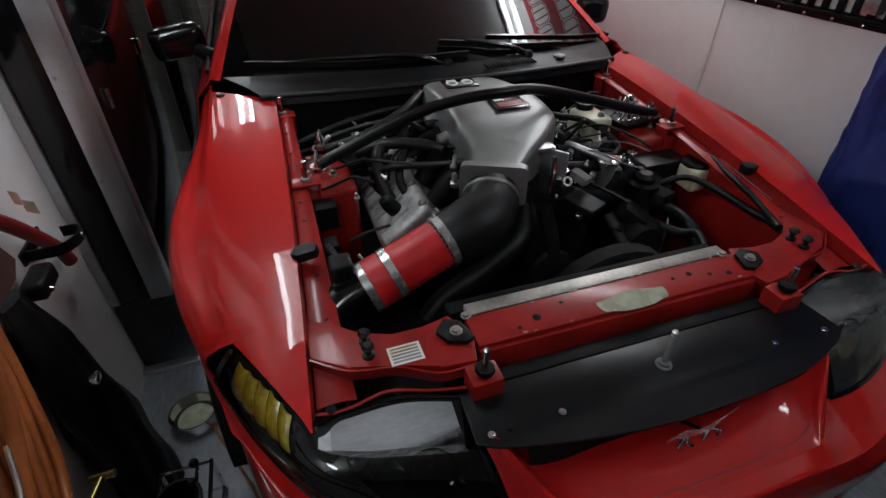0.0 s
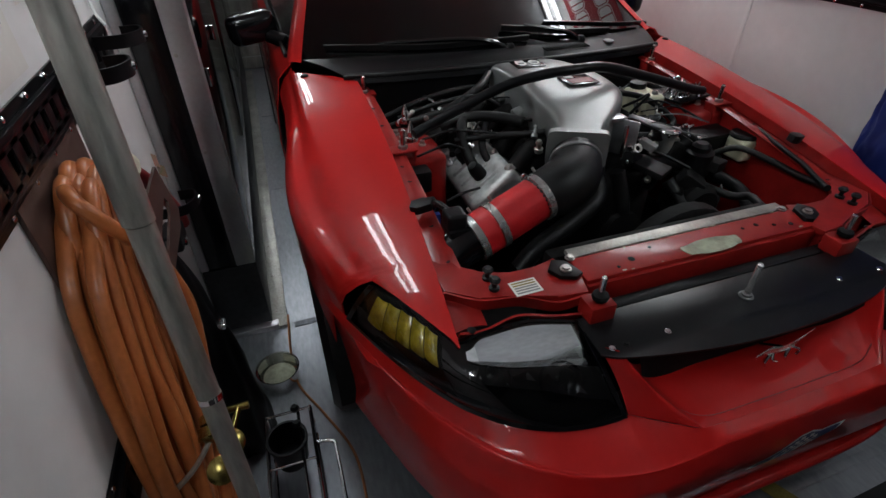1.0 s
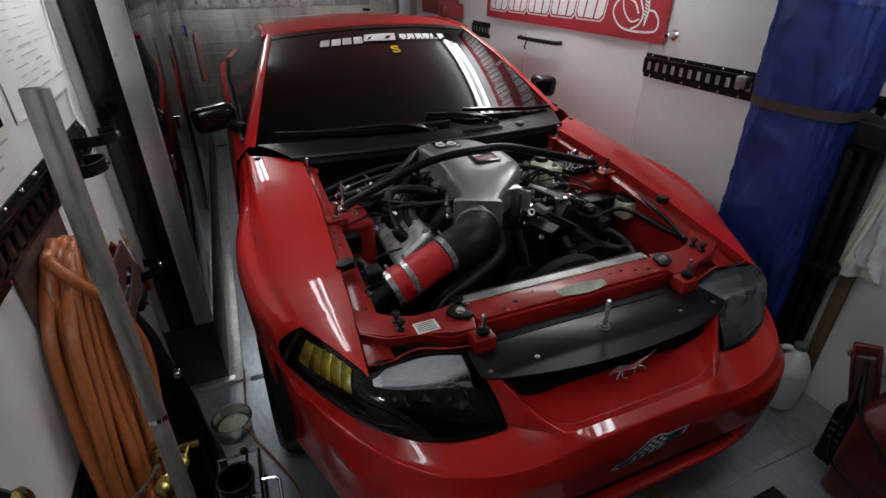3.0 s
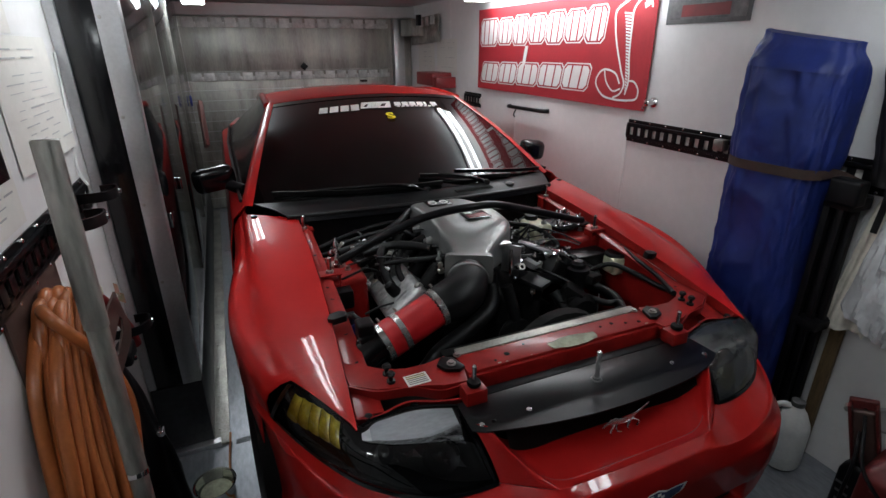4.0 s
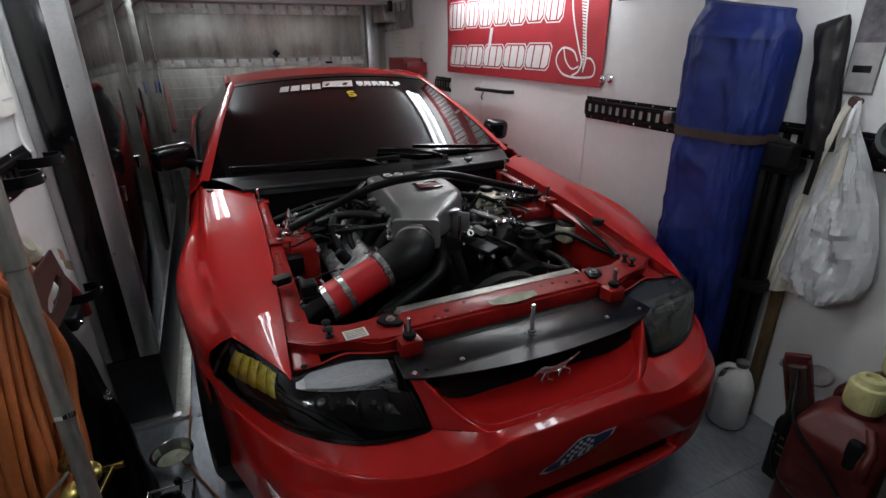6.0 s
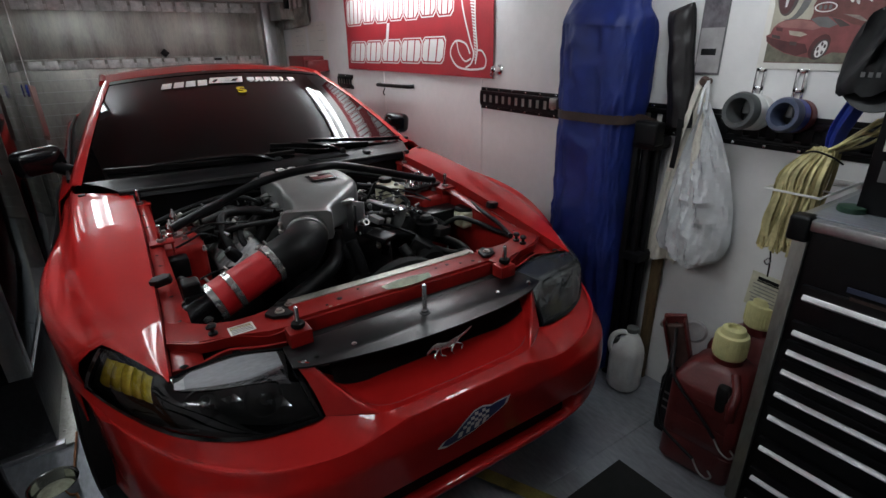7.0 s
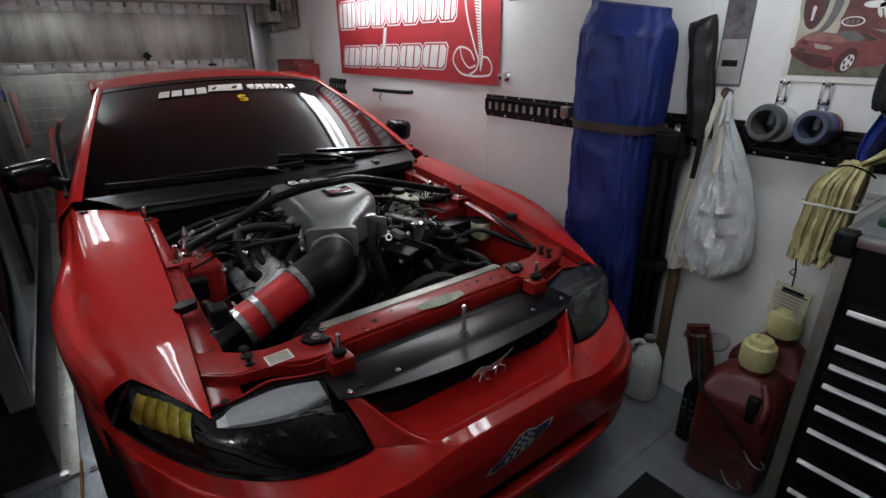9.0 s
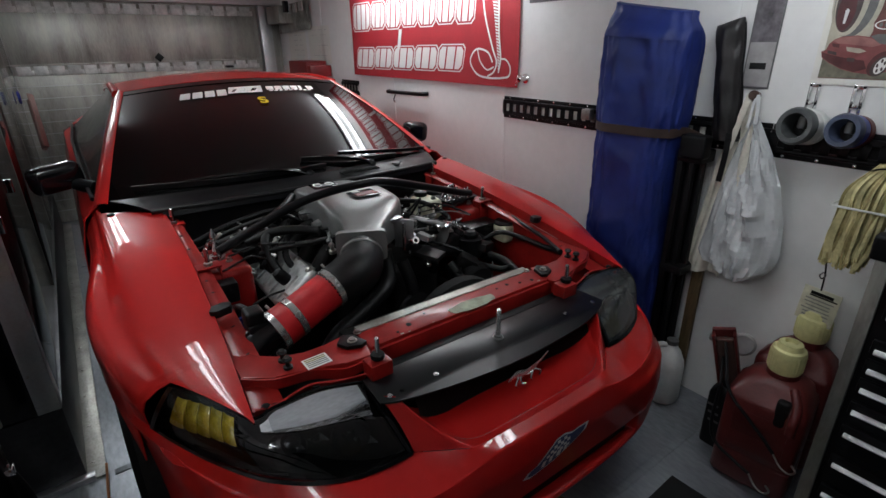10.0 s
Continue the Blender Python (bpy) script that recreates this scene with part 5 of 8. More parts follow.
for p in fits:
    r = rnd.uniform(0.008, 0.016)
    part("fitting", lathe([(r, 0), (r, 0.012), (r * 0.6, 0.014), (r * 0.6, 0.03), (r * 0.8, 0.031), (r * 0.5, 0.04)], 8, Matrix.Translation(p) @ Euler((rnd.uniform(-0.8, 0.8), rnd.uniform(-0.8, 0.8), 0)).to_matrix().to_4x4()), rnd.choice((CHROME, STEEL, ALU_CAST)), car, "bright metal fitting")
for k in range(26):
    c = Vector((rnd.uniform(0.10, 0.46), rnd.uniform(0.48, 1.05), rnd.uniform(0.70, 0.83)))
    part("engine_accessory", box((0, 0, 0), (rnd.uniform(0.03, 0.09), rnd.uniform(0.03, 0.1), rnd.uniform(0.02, 0.06)), 0.008, Matrix.Translation(c) @ Euler((rnd.uniform(-0.4, 0.4), rnd.uniform(-0.5, 0.5), rnd.uniform(-1, 1))).to_matrix().to_4x4()), rnd.choice((BLACK, DARK, RUBBER, BLACK, DARK)), car)
for k in range(22):
    c = Vector((rnd.uniform(-0.52, -0.16), rnd.uniform(0.86, 1.14), rnd.uniform(0.74, 0.86)))
    part("engine_accessory", box((0, 0, 0), (rnd.uniform(0.03, 0.09), rnd.uniform(0.03, 0.08), rnd.uniform(0.02, 0.05)), 0.008, Matrix.Translation(c) @ Euler((rnd.uniform(-0.4, 0.4), rnd.uniform(-0.5, 0.5), rnd.uniform(-1, 1))).to_matrix().to_4x4()), rnd.choice((BLACK, DARK, RUBBER, DARK, STEEL)), car)
# throttle bracket
br = part("cable_bracket", box((0.06, 0.575, 0.885), (0.006, 0.075, 0.11), 0.002, Matrix.Translation((0.06, 0.575, 0)) @ Euler((0, 0, radians(35))).to_matrix().to_4x4() @ Matrix.Translation((-0.06, -0.575, 0))), ALU, car, "bright folded throttle bracket")
part("bracket_top", box((0.035, 0.60, 0.938), (0.06, 0.035, 0.014), 0.004), ALU, br)
part("bracket_arm", rod((0.045, 0.55, 0.83), (0.05, 0.56, 0.93), 0.007, 8), CHROME, br)
part("bracket_arm", rod((0.075, 0.60, 0.83), (0.08, 0.61, 0.92), 0.007, 8), CHROME, br)
# filler neck, bottles, battery box
FLUID_CREAM = mat("yellowed_bottle_plastic", (0.60, 0.58, 0.42), 0.35, var=0.18, scale=16)
part("coolant_neck", lathe([(0.03, 0), (0.03, 0.09), (0.036, 0.092), (0.038, 0.10), (0.034, 0.112), (0.012, 0.116)], 20, Matrix.Translation((0.262, 0.622, 0.752))), ALU_CAST, car, "metal coolant filler neck")
part("filler_cap", lathe([(0.036, 0), (0.038, 0.004), (0.034, 0.010), (0.020, 0.013), (0.006, 0.015)], 9, Matrix.Translation((0.250, 0.60, 0.868))), CHROME, car, "bright pressure cap")
bt = part("brake_reservoir", box((0.368, 0.885, 0.848), (0.092, 0.135, 0.086), 0.020, seg=3), FLUID_CREAM, car, "yellowed brake fluid reservoir")
part("reservoir_cap", lathe([(0.028, 0), (0.03, 0.006), (0.03, 0.02), (0.02, 0.024)], 16, Matrix.Translation((0.368, 0.925, 0.890))), BLACK, bt)
cb = part("coolant_bottle", box((0.586, 0.595, 0.765), (0.090, 0.080, 0.075), 0.016, seg=3), FLUID_CREAM, car, "aged white overflow bottle")
part("bottle_cap", lathe([(0.045, 0), (0.047, 0.008), (0.04, 0.014)], 20, Matrix.Translation((0.585, 0.605, 0.80))), BLACK, cb)
bx = part("relay_box", box((0.50, 0.70, 0.765), (0.15, 0.13, 0.06), 0.010, seg=3), BLACK, car, "black relay box")
part("box_lid", box((0.50, 0.70, 0.797), (0.155, 0.135, 0.012), 0.004), BLACK_SATIN, bx)
part("pulley", lathe([(0.06, 0), (0.065, 0.01), (0.055, 0.02), (0.065, 0.03), (0.05, 0.034)], 26, Matrix.Translation((0.02, 0.47, 0.64)) @ Euler((radians(90), 0, 0)).to_matrix().to_4x4()), DARK, car)
part("alternator", lathe([(0.07, 0), (0.078, 0.02), (0.078, 0.10), (0.06, 0.12)], 22, Matrix.Translation((0.31, 0.56, 0.66)) @ Euler((radians(90), 0, 0)).to_matrix().to_4x4()), DARK, car)
cap = part("steering_reservoir", lathe([(0.045, 0), (0.045, 0.07), (0.03, 0.075), (0.03, 0.09), (0.018, 0.10)], 18, Matrix.Translation((0.36, 0.56, 0.73))), BLACK, car, "black fluid reservoir")
part("pale_tag", box((0.40, 0.47, 0.66), (0.005, 0.045, 0.10), 0.002, Matrix.Translation((0.40, 0.47, 0)) @ Euler((0, 0, radians(-40))).to_matrix().to_4x4() @ Matrix.Translation((-0.40, -0.47, 0))), GREY_RING, car)
# bright rail, ring and clutter on the right bank
part("fuel_rail", rod((0.17, 0.70, 0.888), (0.245, 0.575, 0.878), 0.011, 10), ALU, car, "bright fuel rail")
part("pale_connector", box((0, 0, 0), (0.045, 0.05, 0.022), 0.004, Matrix.Translation((0.125, 0.54, 0.866)) @ Euler((0.3, 0.2, 0.6)).to_matrix().to_4x4()), GREY_RING, car)
part("clip_ring", lathe([(0.008, -0.003), (0.013, -0.003), (0.013, 0.003), (0.008, 0.003)], 18, align((0.078, 0.528, 0.868), (0.05, 0.2, 1.1)), hollow=True), STEEL, car)
rnd = random.Random(23)
tower_plate = part("tower_plate", box((0.50, 0.87, 0.874), (0.17, 0.17, 0.008), 0.003, Matrix.Translation((0.5, 0.87, 0)) @ Euler((0, 0, 0.2)).to_matrix().to_4x4() @ Matrix.Translation((-0.5, -0.87, 0))), BLACK, car, "black tower cover with bright hardware")
for k in range(22):
    p = (0.50 + rnd.uniform(-0.075, 0.075), 0.87 + rnd.uniform(-0.075, 0.075), 0.878)
    r = rnd.uniform(0.005, 0.011)
    part("bright_hardware", lathe([(r, 0), (r, 0.008), (r * 0.7, 0.010), (r * 0.7, 0.02 + 0.012 * rnd.random()), (r * 0.3, 0.034)], 7, Matrix.Translation(p) @ Euler((rnd.uniform(-0.5, 0.5), rnd.uniform(-0.5, 0.5), 0)).to_matrix().to_4x4()), CHROME, tower_plate)
# thin wires looping over the engine
for k in range(26):
    c = Vector((rnd.uniform(0.06, 0.42), rnd.uniform(0.50, 0.98), rnd.uniform(0.80, 0.89))) if k % 2 else Vector((rnd.uniform(-0.52, -0.18), rnd.uniform(0.70, 1.10), rnd.uniform(0.82, 0.89)))
    d = Vector((rnd.uniform(-0.12, 0.12), rnd.uniform(-0.12, 0.12), -0.02))
    part("wire", tube([c - d, c - d * 0.4 + Vector((0, 0, rnd.uniform(0.0, 0.03))), c + d * 0.3 + Vector((rnd.uniform(-0.03, 0.03), 0, 0.02)), c + d], rnd.choice((0.0025, 0.004, 0.006)), 6), rnd.choice((RUBBER, BLACK, RUBBER, GREY_RING)), car)
for k in range(34):
    c = Vector((rnd.uniform(0.05, 0.40), rnd.uniform(0.50, 0.95), rnd.uniform(0.82, 0.885))) if k % 3 else Vector((rnd.uniform(-0.50, -0.20), rnd.uniform(0.60, 1.08), rnd.uniform(0.80, 0.87)))
    r = rnd.uniform(0.003, 0.008)
    part("small_bolt", lathe([(r, 0), (r, 0.006), (r * 0.6, 0.008), (r * 0.5, 0.018)], 7, Matrix.Translation(c) @ Euler((rnd.uniform(-1, 1), rnd.uniform(-1, 1), 0)).to_matrix().to_4x4()), rnd.choice((CHROME, STEEL, ALU)), car)
# bright turned fittings by the tower
for x, y, z in ((-0.508, 0.955, 0.862), (-0.535, 0.80, 0.868)):
    part("valve_fitting", lathe([(0.016, 0), (0.016, 0.012), (0.010, 0.014), (0.010, 0.028), (0.013, 0.03), (0.008, 0.045), (0.003, 0.06)], 12, Matrix.Translation((x, y, z))), CHROME, car, "bright valve fitting")


# ---------- left side of the trailer ----------
def e_track(name, a, b, normal, label, group="tie-down tracks", h=0.118, backing=None):
    """A black slotted tie-down rail on a wall, from a to b."""
    a, b, normal = Vector(a), Vector(b), Vector(normal)
    d = (b - a).normalized()
    up = normal.cross(d)
    L = (b - a).length
    rail = thing(name, label, "tie-down track", a, group)
    m = Matrix.Translation(a) @ Matrix((d, up, normal)).transposed().to_4x4()
    bm = bmesh.new()
    for s in (-1, 1):
        merge(bm, box((L / 2, s * (h / 2 - 0.010), 0.003), (L, 0.020, 0.004), 0.001))
        merge(bm, box((L / 2, s * (h / 2 - 0.024), 0.008), (L, 0.012, 0.012), 0.003))
        merge(bm, box((L / 2, s * (h / 2 - 0.033), 0.012), (L, 0.012, 0.003), 0.001))
    n = int(L / 0.054)
    for i in range(n + 1):
        merge(bm, box((min(L - 0.015, i * 0.054 + 0.012), 0, 0.012), (0.030, h - 0.06, 0.003), 0.001))
    bmesh.ops.transform(bm, matrix=m, verts=bm.verts[:])
    part("rail", bm, BLACK_SATIN, rail)
    back = box((L / 2, 0, 0.001), (L, h - 0.05, 0.002), 0)
    bmesh.ops.transform(back, matrix=m, verts=back.verts[:])
    part("backing", back, backing or DARK, rail)
    k = 0.05
    while k < L:
        for s in (-1, 1):
            part("screw", lathe([(0.006, 0), (0.006, 0.002), (0.003, 0.004)], 8, m @ Matrix.Translation((k, s * (h / 2 - 0.009), 0.005))), CHROME, rail)
        k += 0.108
    return rail


e_track("tie_down_track", (XL, 0.98, 1.178), (XL, -2.2, 1.178), (1, 0, 0), "black slotted tie-down track along the white wall")
e_track("tie_down_track", (XL, 0.60, 0.66), (XL, -2.2, 0.66), (1, 0, 0), "lower black slotted tie-down track along the wall")

# tall black cabinet on a checker-plate wheel box
wheel_box = thing("wheel_box", "dark checker-plate wheel box with an aluminium edge strip", "wheel box", (-1.18, 2.8, 0))
part("box_body", box((-1.18, 2.9, 0.165), (0.19, 3.62, 0.33), 0.004), DPLATE, wheel_box)
part("front_edge", box((-1.172, 1.075, 0.012), (0.225, 0.035, 0.024), 0.003), ALU, wheel_box, "aluminium edge angle")
part("side_edge", box((-1.055, 2.9, 0.006), (0.062, 3.68, 0.012), 0.003), ALU_WEATHER, wheel_box, "aluminium edge angle")
for k in range(14):
    bolt((-1.064, 1.15 + 0.25 * k, 0.020), 0.005, 0.003, wheel_box, STEEL, name="rivet")
cabinet = thing("tall_cabinet", "tall glossy black cabinet with aluminium corner angles", "cabinet", (-1.18, 2.8, 0.33))
part("front_panel", box((-1.215, 1.094, 1.17), (0.125, 0.012, 1.66), 0.002), BLACK_GLOSS, cabinet, "plain black front panel")
part("corner_angle", box((-1.118, 1.088, 1.17), (0.068, 0.020, 1.66), 0.003), ALU, cabinet, "aluminium corner angle")
part("corner_angle", box((-1.263, 1.0865, 1.17), (0.030, 0.018, 1.66), 0.003), ALU, cabinet, "aluminium corner angle")
part("angle_return", box((-1.087, 1.115, 1.17), (0.006, 0.06, 1.66), 0.002), ALU, cabinet)
part("cabinet_body", box((-1.19, 2.92, 1.17), (0.17, 3.56, 1.66), 0.003), BLACK, cabinet)
for i, (y0, y1) in enumerate(((1.146, 2.30), (2.304, 3.40), (3.404, 4.65))):
    part("door_panel", box((-1.100, (y0 + y1) / 2, 1.17), (0.012, y1 - y0, 1.64), 0.001), GLASS_DARK, cabinet, "glossy dark tinted panel")
    if i:
        part("panel_trim", box((-1.0935, y0 - 0.002, 1.17), (0.005, 0.010, 1.64), 0.001), ALU_WEATHER, cabinet, "thin bright trim")
for y in (1.26, 1.9):
    part("panel_pull", box((-1.088, y, 0.98), (0.016, 0.016, 0.06), 0.004), CHROME, cabinet)
for z in (0.5, 0.8, 1.1, 1.4, 1.7):
    bolt((-1.14, 1.077, z), 0.004, 0.003, cabinet, STEEL, (0, -1, 0), name="rivet")
part("white_label", box((-1.196, 1.0868, 1.80), (0.085, 0.002, 0.10), 0), PAPER, cabinet, "white paper label")
part("blue_tag", lathe([(0.045, 0), (0.05, 0.008), (0.04, 0.016)], 16, Matrix.Translation((-1.085, 4.2, 1.18)) @ Euler((0, radians(90), 0)).to_matrix().to_4x4()), BLUE_PL, cabinet, "round pale blue tag")

# clips on the wall and the leaning pole
for y, z, x in ((0.90, 1.20, -1.18), (0.60, 1.205, -1.165), (0.87, 0.755, -1.175)):
    clip = thing("wall_clip", "black bent steel clip screwed to the wall", "clip", (XL, y, z), "wall clips")
    part("clip_band", strip([(XL, y - 0.07, z), (x - 0.03, y - 0.065, z), (x, y - 0.035, z), (x + 0.008, y, z), (x - 0.006, y + 0.03, z), (x - 0.045, y + 0.03, z)], 0.03, 0.004, (0, 0, 1)), BLACK_SATIN, clip)
    part("clip_back", box((XL + 0.004, y - 0.02, z), (0.008, 0.14, 0.034), 0.002), BLACK_SATIN, clip)
    part("clip_screw", lathe([(0.009, 0), (0.008, 0.005), (0.003, 0.006)], 10, align((x + 0.010, y, z), (x + 0.03, y, z))), CHROME, clip)
pole = thing("telescopic_pole", "dull aluminium telescopic pole leaning by the wall", "pole", (-1.085, -0.085, 0.0))
p_low, p_j2, p_mid, p_top = Vector((-1.075, -0.10, 0.003)), Vector((-1.096, 0.033, 0.838)), Vector((-1.104, 0.082, 1.14)), Vector((-1.112, 0.130, 1.472))
part("outer_tube", rod(p_mid, p_top, 0.0205, 24, bevel=0.003), ALU_WEATHER, pole, "dull scuffed aluminium tube")
part("middle_tube", rod(p_j2, p_mid, 0.0182, 24), ALU_WEATHER, pole)
part("collar", rod(p_j2 - Vector((0, 0.002, 0.004)), p_j2 + Vector((0, 0.002, 0.006)), 0.0192, 24), CHROME, pole)
part("inner_tube", rod(p_low, p_j2, 0.0172, 24), ALU_WEATHER, pole)

# coiled air hose on a bracket
plate = thing("hose_bracket", "brown wall plate with a wooden peg", "bracket", (XL, 0.36, 1.0))
part("plate", box((XL + 0.004, 0.36, 1.06), (0.008, 0.34, 0.20), 0.003), BROWN_PL, plate)
part("peg", rod((XL + 0.008, 0.39, 1.03), (-1.185, 0.385, 1.06), 0.016, 12), WOOD, plate)
part("peg_knob", lathe([(0.012, 0), (0.026, 0.006), (0.028, 0.018), (0.018, 0.03)], 16, align((-1.19, 0.38, 1.085), (-1.155, 0.375, 1.10))), OLD_WHITE, plate)
coil = thing("air_hose", "orange rubber air hose hanging in a long coil", "hose", (-1.2, 0.40, 0.28))
rnd = random.Random(4)
for k in range(11):
    f_, layer = k % 4, k // 4
    yo = 0.042 * f_ + 0.021 * (layer % 2)
    x = -1.228 + 0.004 * f_ - 0.017 * layer + rnd.uniform(-0.004, 0.004)
    j = [rnd.uniform(-0.011, 0.011) for _ in range(8)]
    low = rnd.uniform(0.27, 0.42)
    top = 1.095 - 0.045 * abs((f_ - 1.8) / 1.8) ** 2 + 0.006 * layer + 0.4 * j[7]
    pts = [(x - 0.008, 0.36 + 0.75 * yo, top - 0.055), (x, 0.300 + 0.82 * yo, top), (x + 0.004, 0.232 + 0.98 * yo, top - 0.026), (x + 0.006, 0.166 + 1.08 * yo + 0.5 * j[0], 0.965), (x + 0.012, 0.090 + 1.0 * yo + j[1], 0.81), (x + 0.022 + j[2], 0.040 + 0.76 * yo + j[3], 0.65), (x + 0.034, -0.008 + 0.60 * yo + j[4], low + 0.15),
           (x + 0.046, -0.040 + 0.7 * yo, low + 0.05), (x + 0.052, 0.0 + 0.9 * yo, low - 0.01), (x + 0.052, 0.06 + yo, low + 0.06), (x + 0.040, 0.20 + 0.8 * yo + j[5], 0.53), (x + 0.022, 0.33 + 0.6 * yo + j[6], 0.73), (x + 0.002, 0.41 + 0.5 * yo, 0.90), (x - 0.008, 0.42 + 0.6 * yo, 1.01), (x - 0.008, 0.37 + 0.74 * yo, top - 0.05)]
    part("hose_loop", tube(pts, 0.0132, 14, 6), ORANGE, coil, "orange rubber hose loop")
part("hose_end", tube([(-1.255, 0.33, 1.06), (-1.245, 0.285, 1.105), (-1.222, 0.240, 1.105), (-1.195, 0.240, 1.06), (-1.168, 0.272, 0.985), (-1.15, 0.290, 0.90), (-1.138, 0.275, 0.82), (-1.14, 0.20, 0.70), (-1.14, 0.13, 0.62), (-1.15, 0.06, 0.5)], 0.0125, 12, 6), ORANGE, coil)
part("tie_wire", tube([(-1.25, 0.02, 0.60), (-1.17, 0.06, 0.64), (-1.13, 0.13, 0.68), (-1.15, 0.22, 0.74)], 0.005, 8), STEEL, coil)
part("brass_coupling", lathe([(0.012, 0), (0.018, 0.004), (0.018, 0.02), (0.012, 0.022), (0.022, 0.026), (0.024, 0.045), (0.014, 0.05)], 14, align((-1.14, 0.13, 0.685), (-1.135, 0.06, 0.655))), BRASS, coil, "brass hose coupling")
for p in ((-1.130, 0.045, 0.628), (-1.115, 0.10, 0.625)):
    part("brass_disc", lathe([(0.02, 0), (0.026, 0.005), (0.026, 0.018), (0.014, 0.026)], 18, align(p, Vector(p) + Vector((0.2, -0.5, 0.6)))), BRASS, coil, "brass end fitting")

part("brass_tee", rod((-1.165, 0.24, 0.425), (-1.140, 0.345, 0.43), 0.008, 10), BRASS, coil, "brass tee handle")
part("brass_tee_end", rod((-1.165, 0.345, 0.43), (-1.115, 0.345, 0.43), 0.010, 10), BRASS, coil)
front = bmesh.new()
hole = [(0.315, 0.945), (0.34, 0.925), (0.45, 0.945), (0.47, 0.965), (0.45, 0.985), (0.34, 0.965)]
rim = [(0.265, 0.94), (0.30, 0.885), (0.50, 0.885), (0.535, 0.91), (0.47, 1.045), (0.32, 1.045)]
vo, vi = [front.verts.new((-1.158, y, z)) for y, z in rim], [front.verts.new((-1.158, y, z)) for y, z in hole]
for k in range(6):
    front.faces.new((vo[k], vo[(k + 1) % 6], vi[(k + 1) % 6], vi[k]))
part("front_plate", thick(front, 0.005), BROWN_PL, plate, "slotted brown retaining plate")

# dark things leaning between the hose and the cabinet
sack = thing("black_sack", "folded black tarpaulin sack leaning on the wall", "sack", (-1.19, 0.64, 0))


def sack_at(u, v):
    a = 2 * math.pi * u
    z = 0.005 + 0.78 * v
    hx = lerp([(0, 0.075), (0.4, 0.07), (0.8, 0.04), (1, 0.02)], v)
    hy = lerp([(0, 0.09), (0.4, 0.11), (0.8, 0.08), (1, 0.04)], v)
    wr = 1 + 0.12 * math.sin(4 * a + 7 * v) * math.sin(9 * v) + 0.06 * math.sin(9 * a - 12 * v)
    return Vector((-1.185 - 0.05 * v + hx * wr * math.cos(a), 0.58 - 0.0 * v + hy * wr * math.sin(a), z))


bm = patch(sack_at, 40, 40)
bmesh.ops.remove_doubles(bm, verts=bm.verts[:], dist=1e-4)
bmesh.ops.holes_fill(bm, edges=[e for e in bm.edges if e.is_boundary], sides=0)
part("sack_body", bm, BLACK, sack, "", 70)
part("sack_buckle", box((-1.155, 0.55, 0.535), (0.02, 0.03, 0.02), 0.004), CHROME, sack, "bright buckle")
tool = thing("hand_tool", "dark red handled tool hung in the wall clips", "tool", (-1.24, 0.75, 0.85))
part("handle", tube([(-1.245, 0.60, 1.0), (-1.24, 0.72, 0.90), (-1.235, 0.86, 0.74), (-1.235, 0.90, 0.66)], 0.018, 10), DARKRED, tool, "dark red handle")
part("pale_knob", lathe([(0.014, 0), (0.030, 0.008), (0.032, 0.022), (0.02, 0.036)], 18, align((-1.245, 0.605, 0.99), (-1.23, 0.57, 1.03))), OLD_WHITE, tool, "cream knob")
part("wrapper", patch(lambda u, v: Vector((-1.225 + 0.008 * math.sin(7 * u), 0.78 + 0.07 * u, 0.91 - 0.07 * u + 0.035 * v)), 6, 3), mat("green_wrapper", (0.20, 0.42, 0.16), 0.4, tint=(0.6, 0.22, 0.22), var=0.3, scale=14), tool, "green and pink wrapper")
part("black_grip", box((-1.225, 0.70, 0.74), (0.05, 0.10, 0.05), 0.014, seg=3), BLACK, tool)
part("grip_bolt", lathe([(0.008, 0), (0.009, 0.004), (0.004, 0.008)], 10, align((-1.198, 0.67, 0.735), (-1.1, 0.67, 0.74))), CHROME, tool)

# strap with a brass hook hanging by the wall
strap = thing("hook_strap", "black webbing strap ending in a brass snap hook", "strap", (-1.2, -0.42, 1.1))
part("webbing", strip([(XL + 0.006, -0.36, 1.185), (-1.22, -0.375, 1.20), (-1.165, -0.395, 1.205), (-1.128, -0.402, 1.197), (-1.105, -0.408, 1.182)], 0.017, 0.003, (0.15, 0.3, 1), 5), BLACK, strap)
part("webbing_fold", strip([(-1.15, -0.392, 1.200), (-1.12, -0.398, 1.190), (-1.102, -0.404, 1.178)], 0.010, 0.003, (0.6, 0.3, 1), 4), STRAP_B, strap)
part("hook", tube([(-1.104, -0.402, 1.184), (-1.098, -0.412, 1.186), (-1.092, -0.425, 1.168), (-1.088, -0.437, 1.138), (-1.094, -0.432, 1.128), (-1.102, -0.405, 1.135), (-1.108, -0.380, 1.150), (-1.108, -0.385, 1.168), (-1.104, -0.400, 1.182)], 0.0048, 10), BRASS, strap, "brass snap hook")

# chrome rack with a round black cup, clear dish and cord on the floor
rack = thing("wire_rack", "chrome wire rack with a round black cup", "rack", (-1.03, 0.26, 0))
xa, xb, ya, yb = -1.12, -0.985, -0.02, 0.50
for z in (0.02, 0.16):
    part("frame_wire", tube([(xa, ya, z), (xb, ya, z), (xb, yb, z), (xa, yb, z), (xa, ya, z)], 0.006, 8, smooth=False), CHROME, rack)
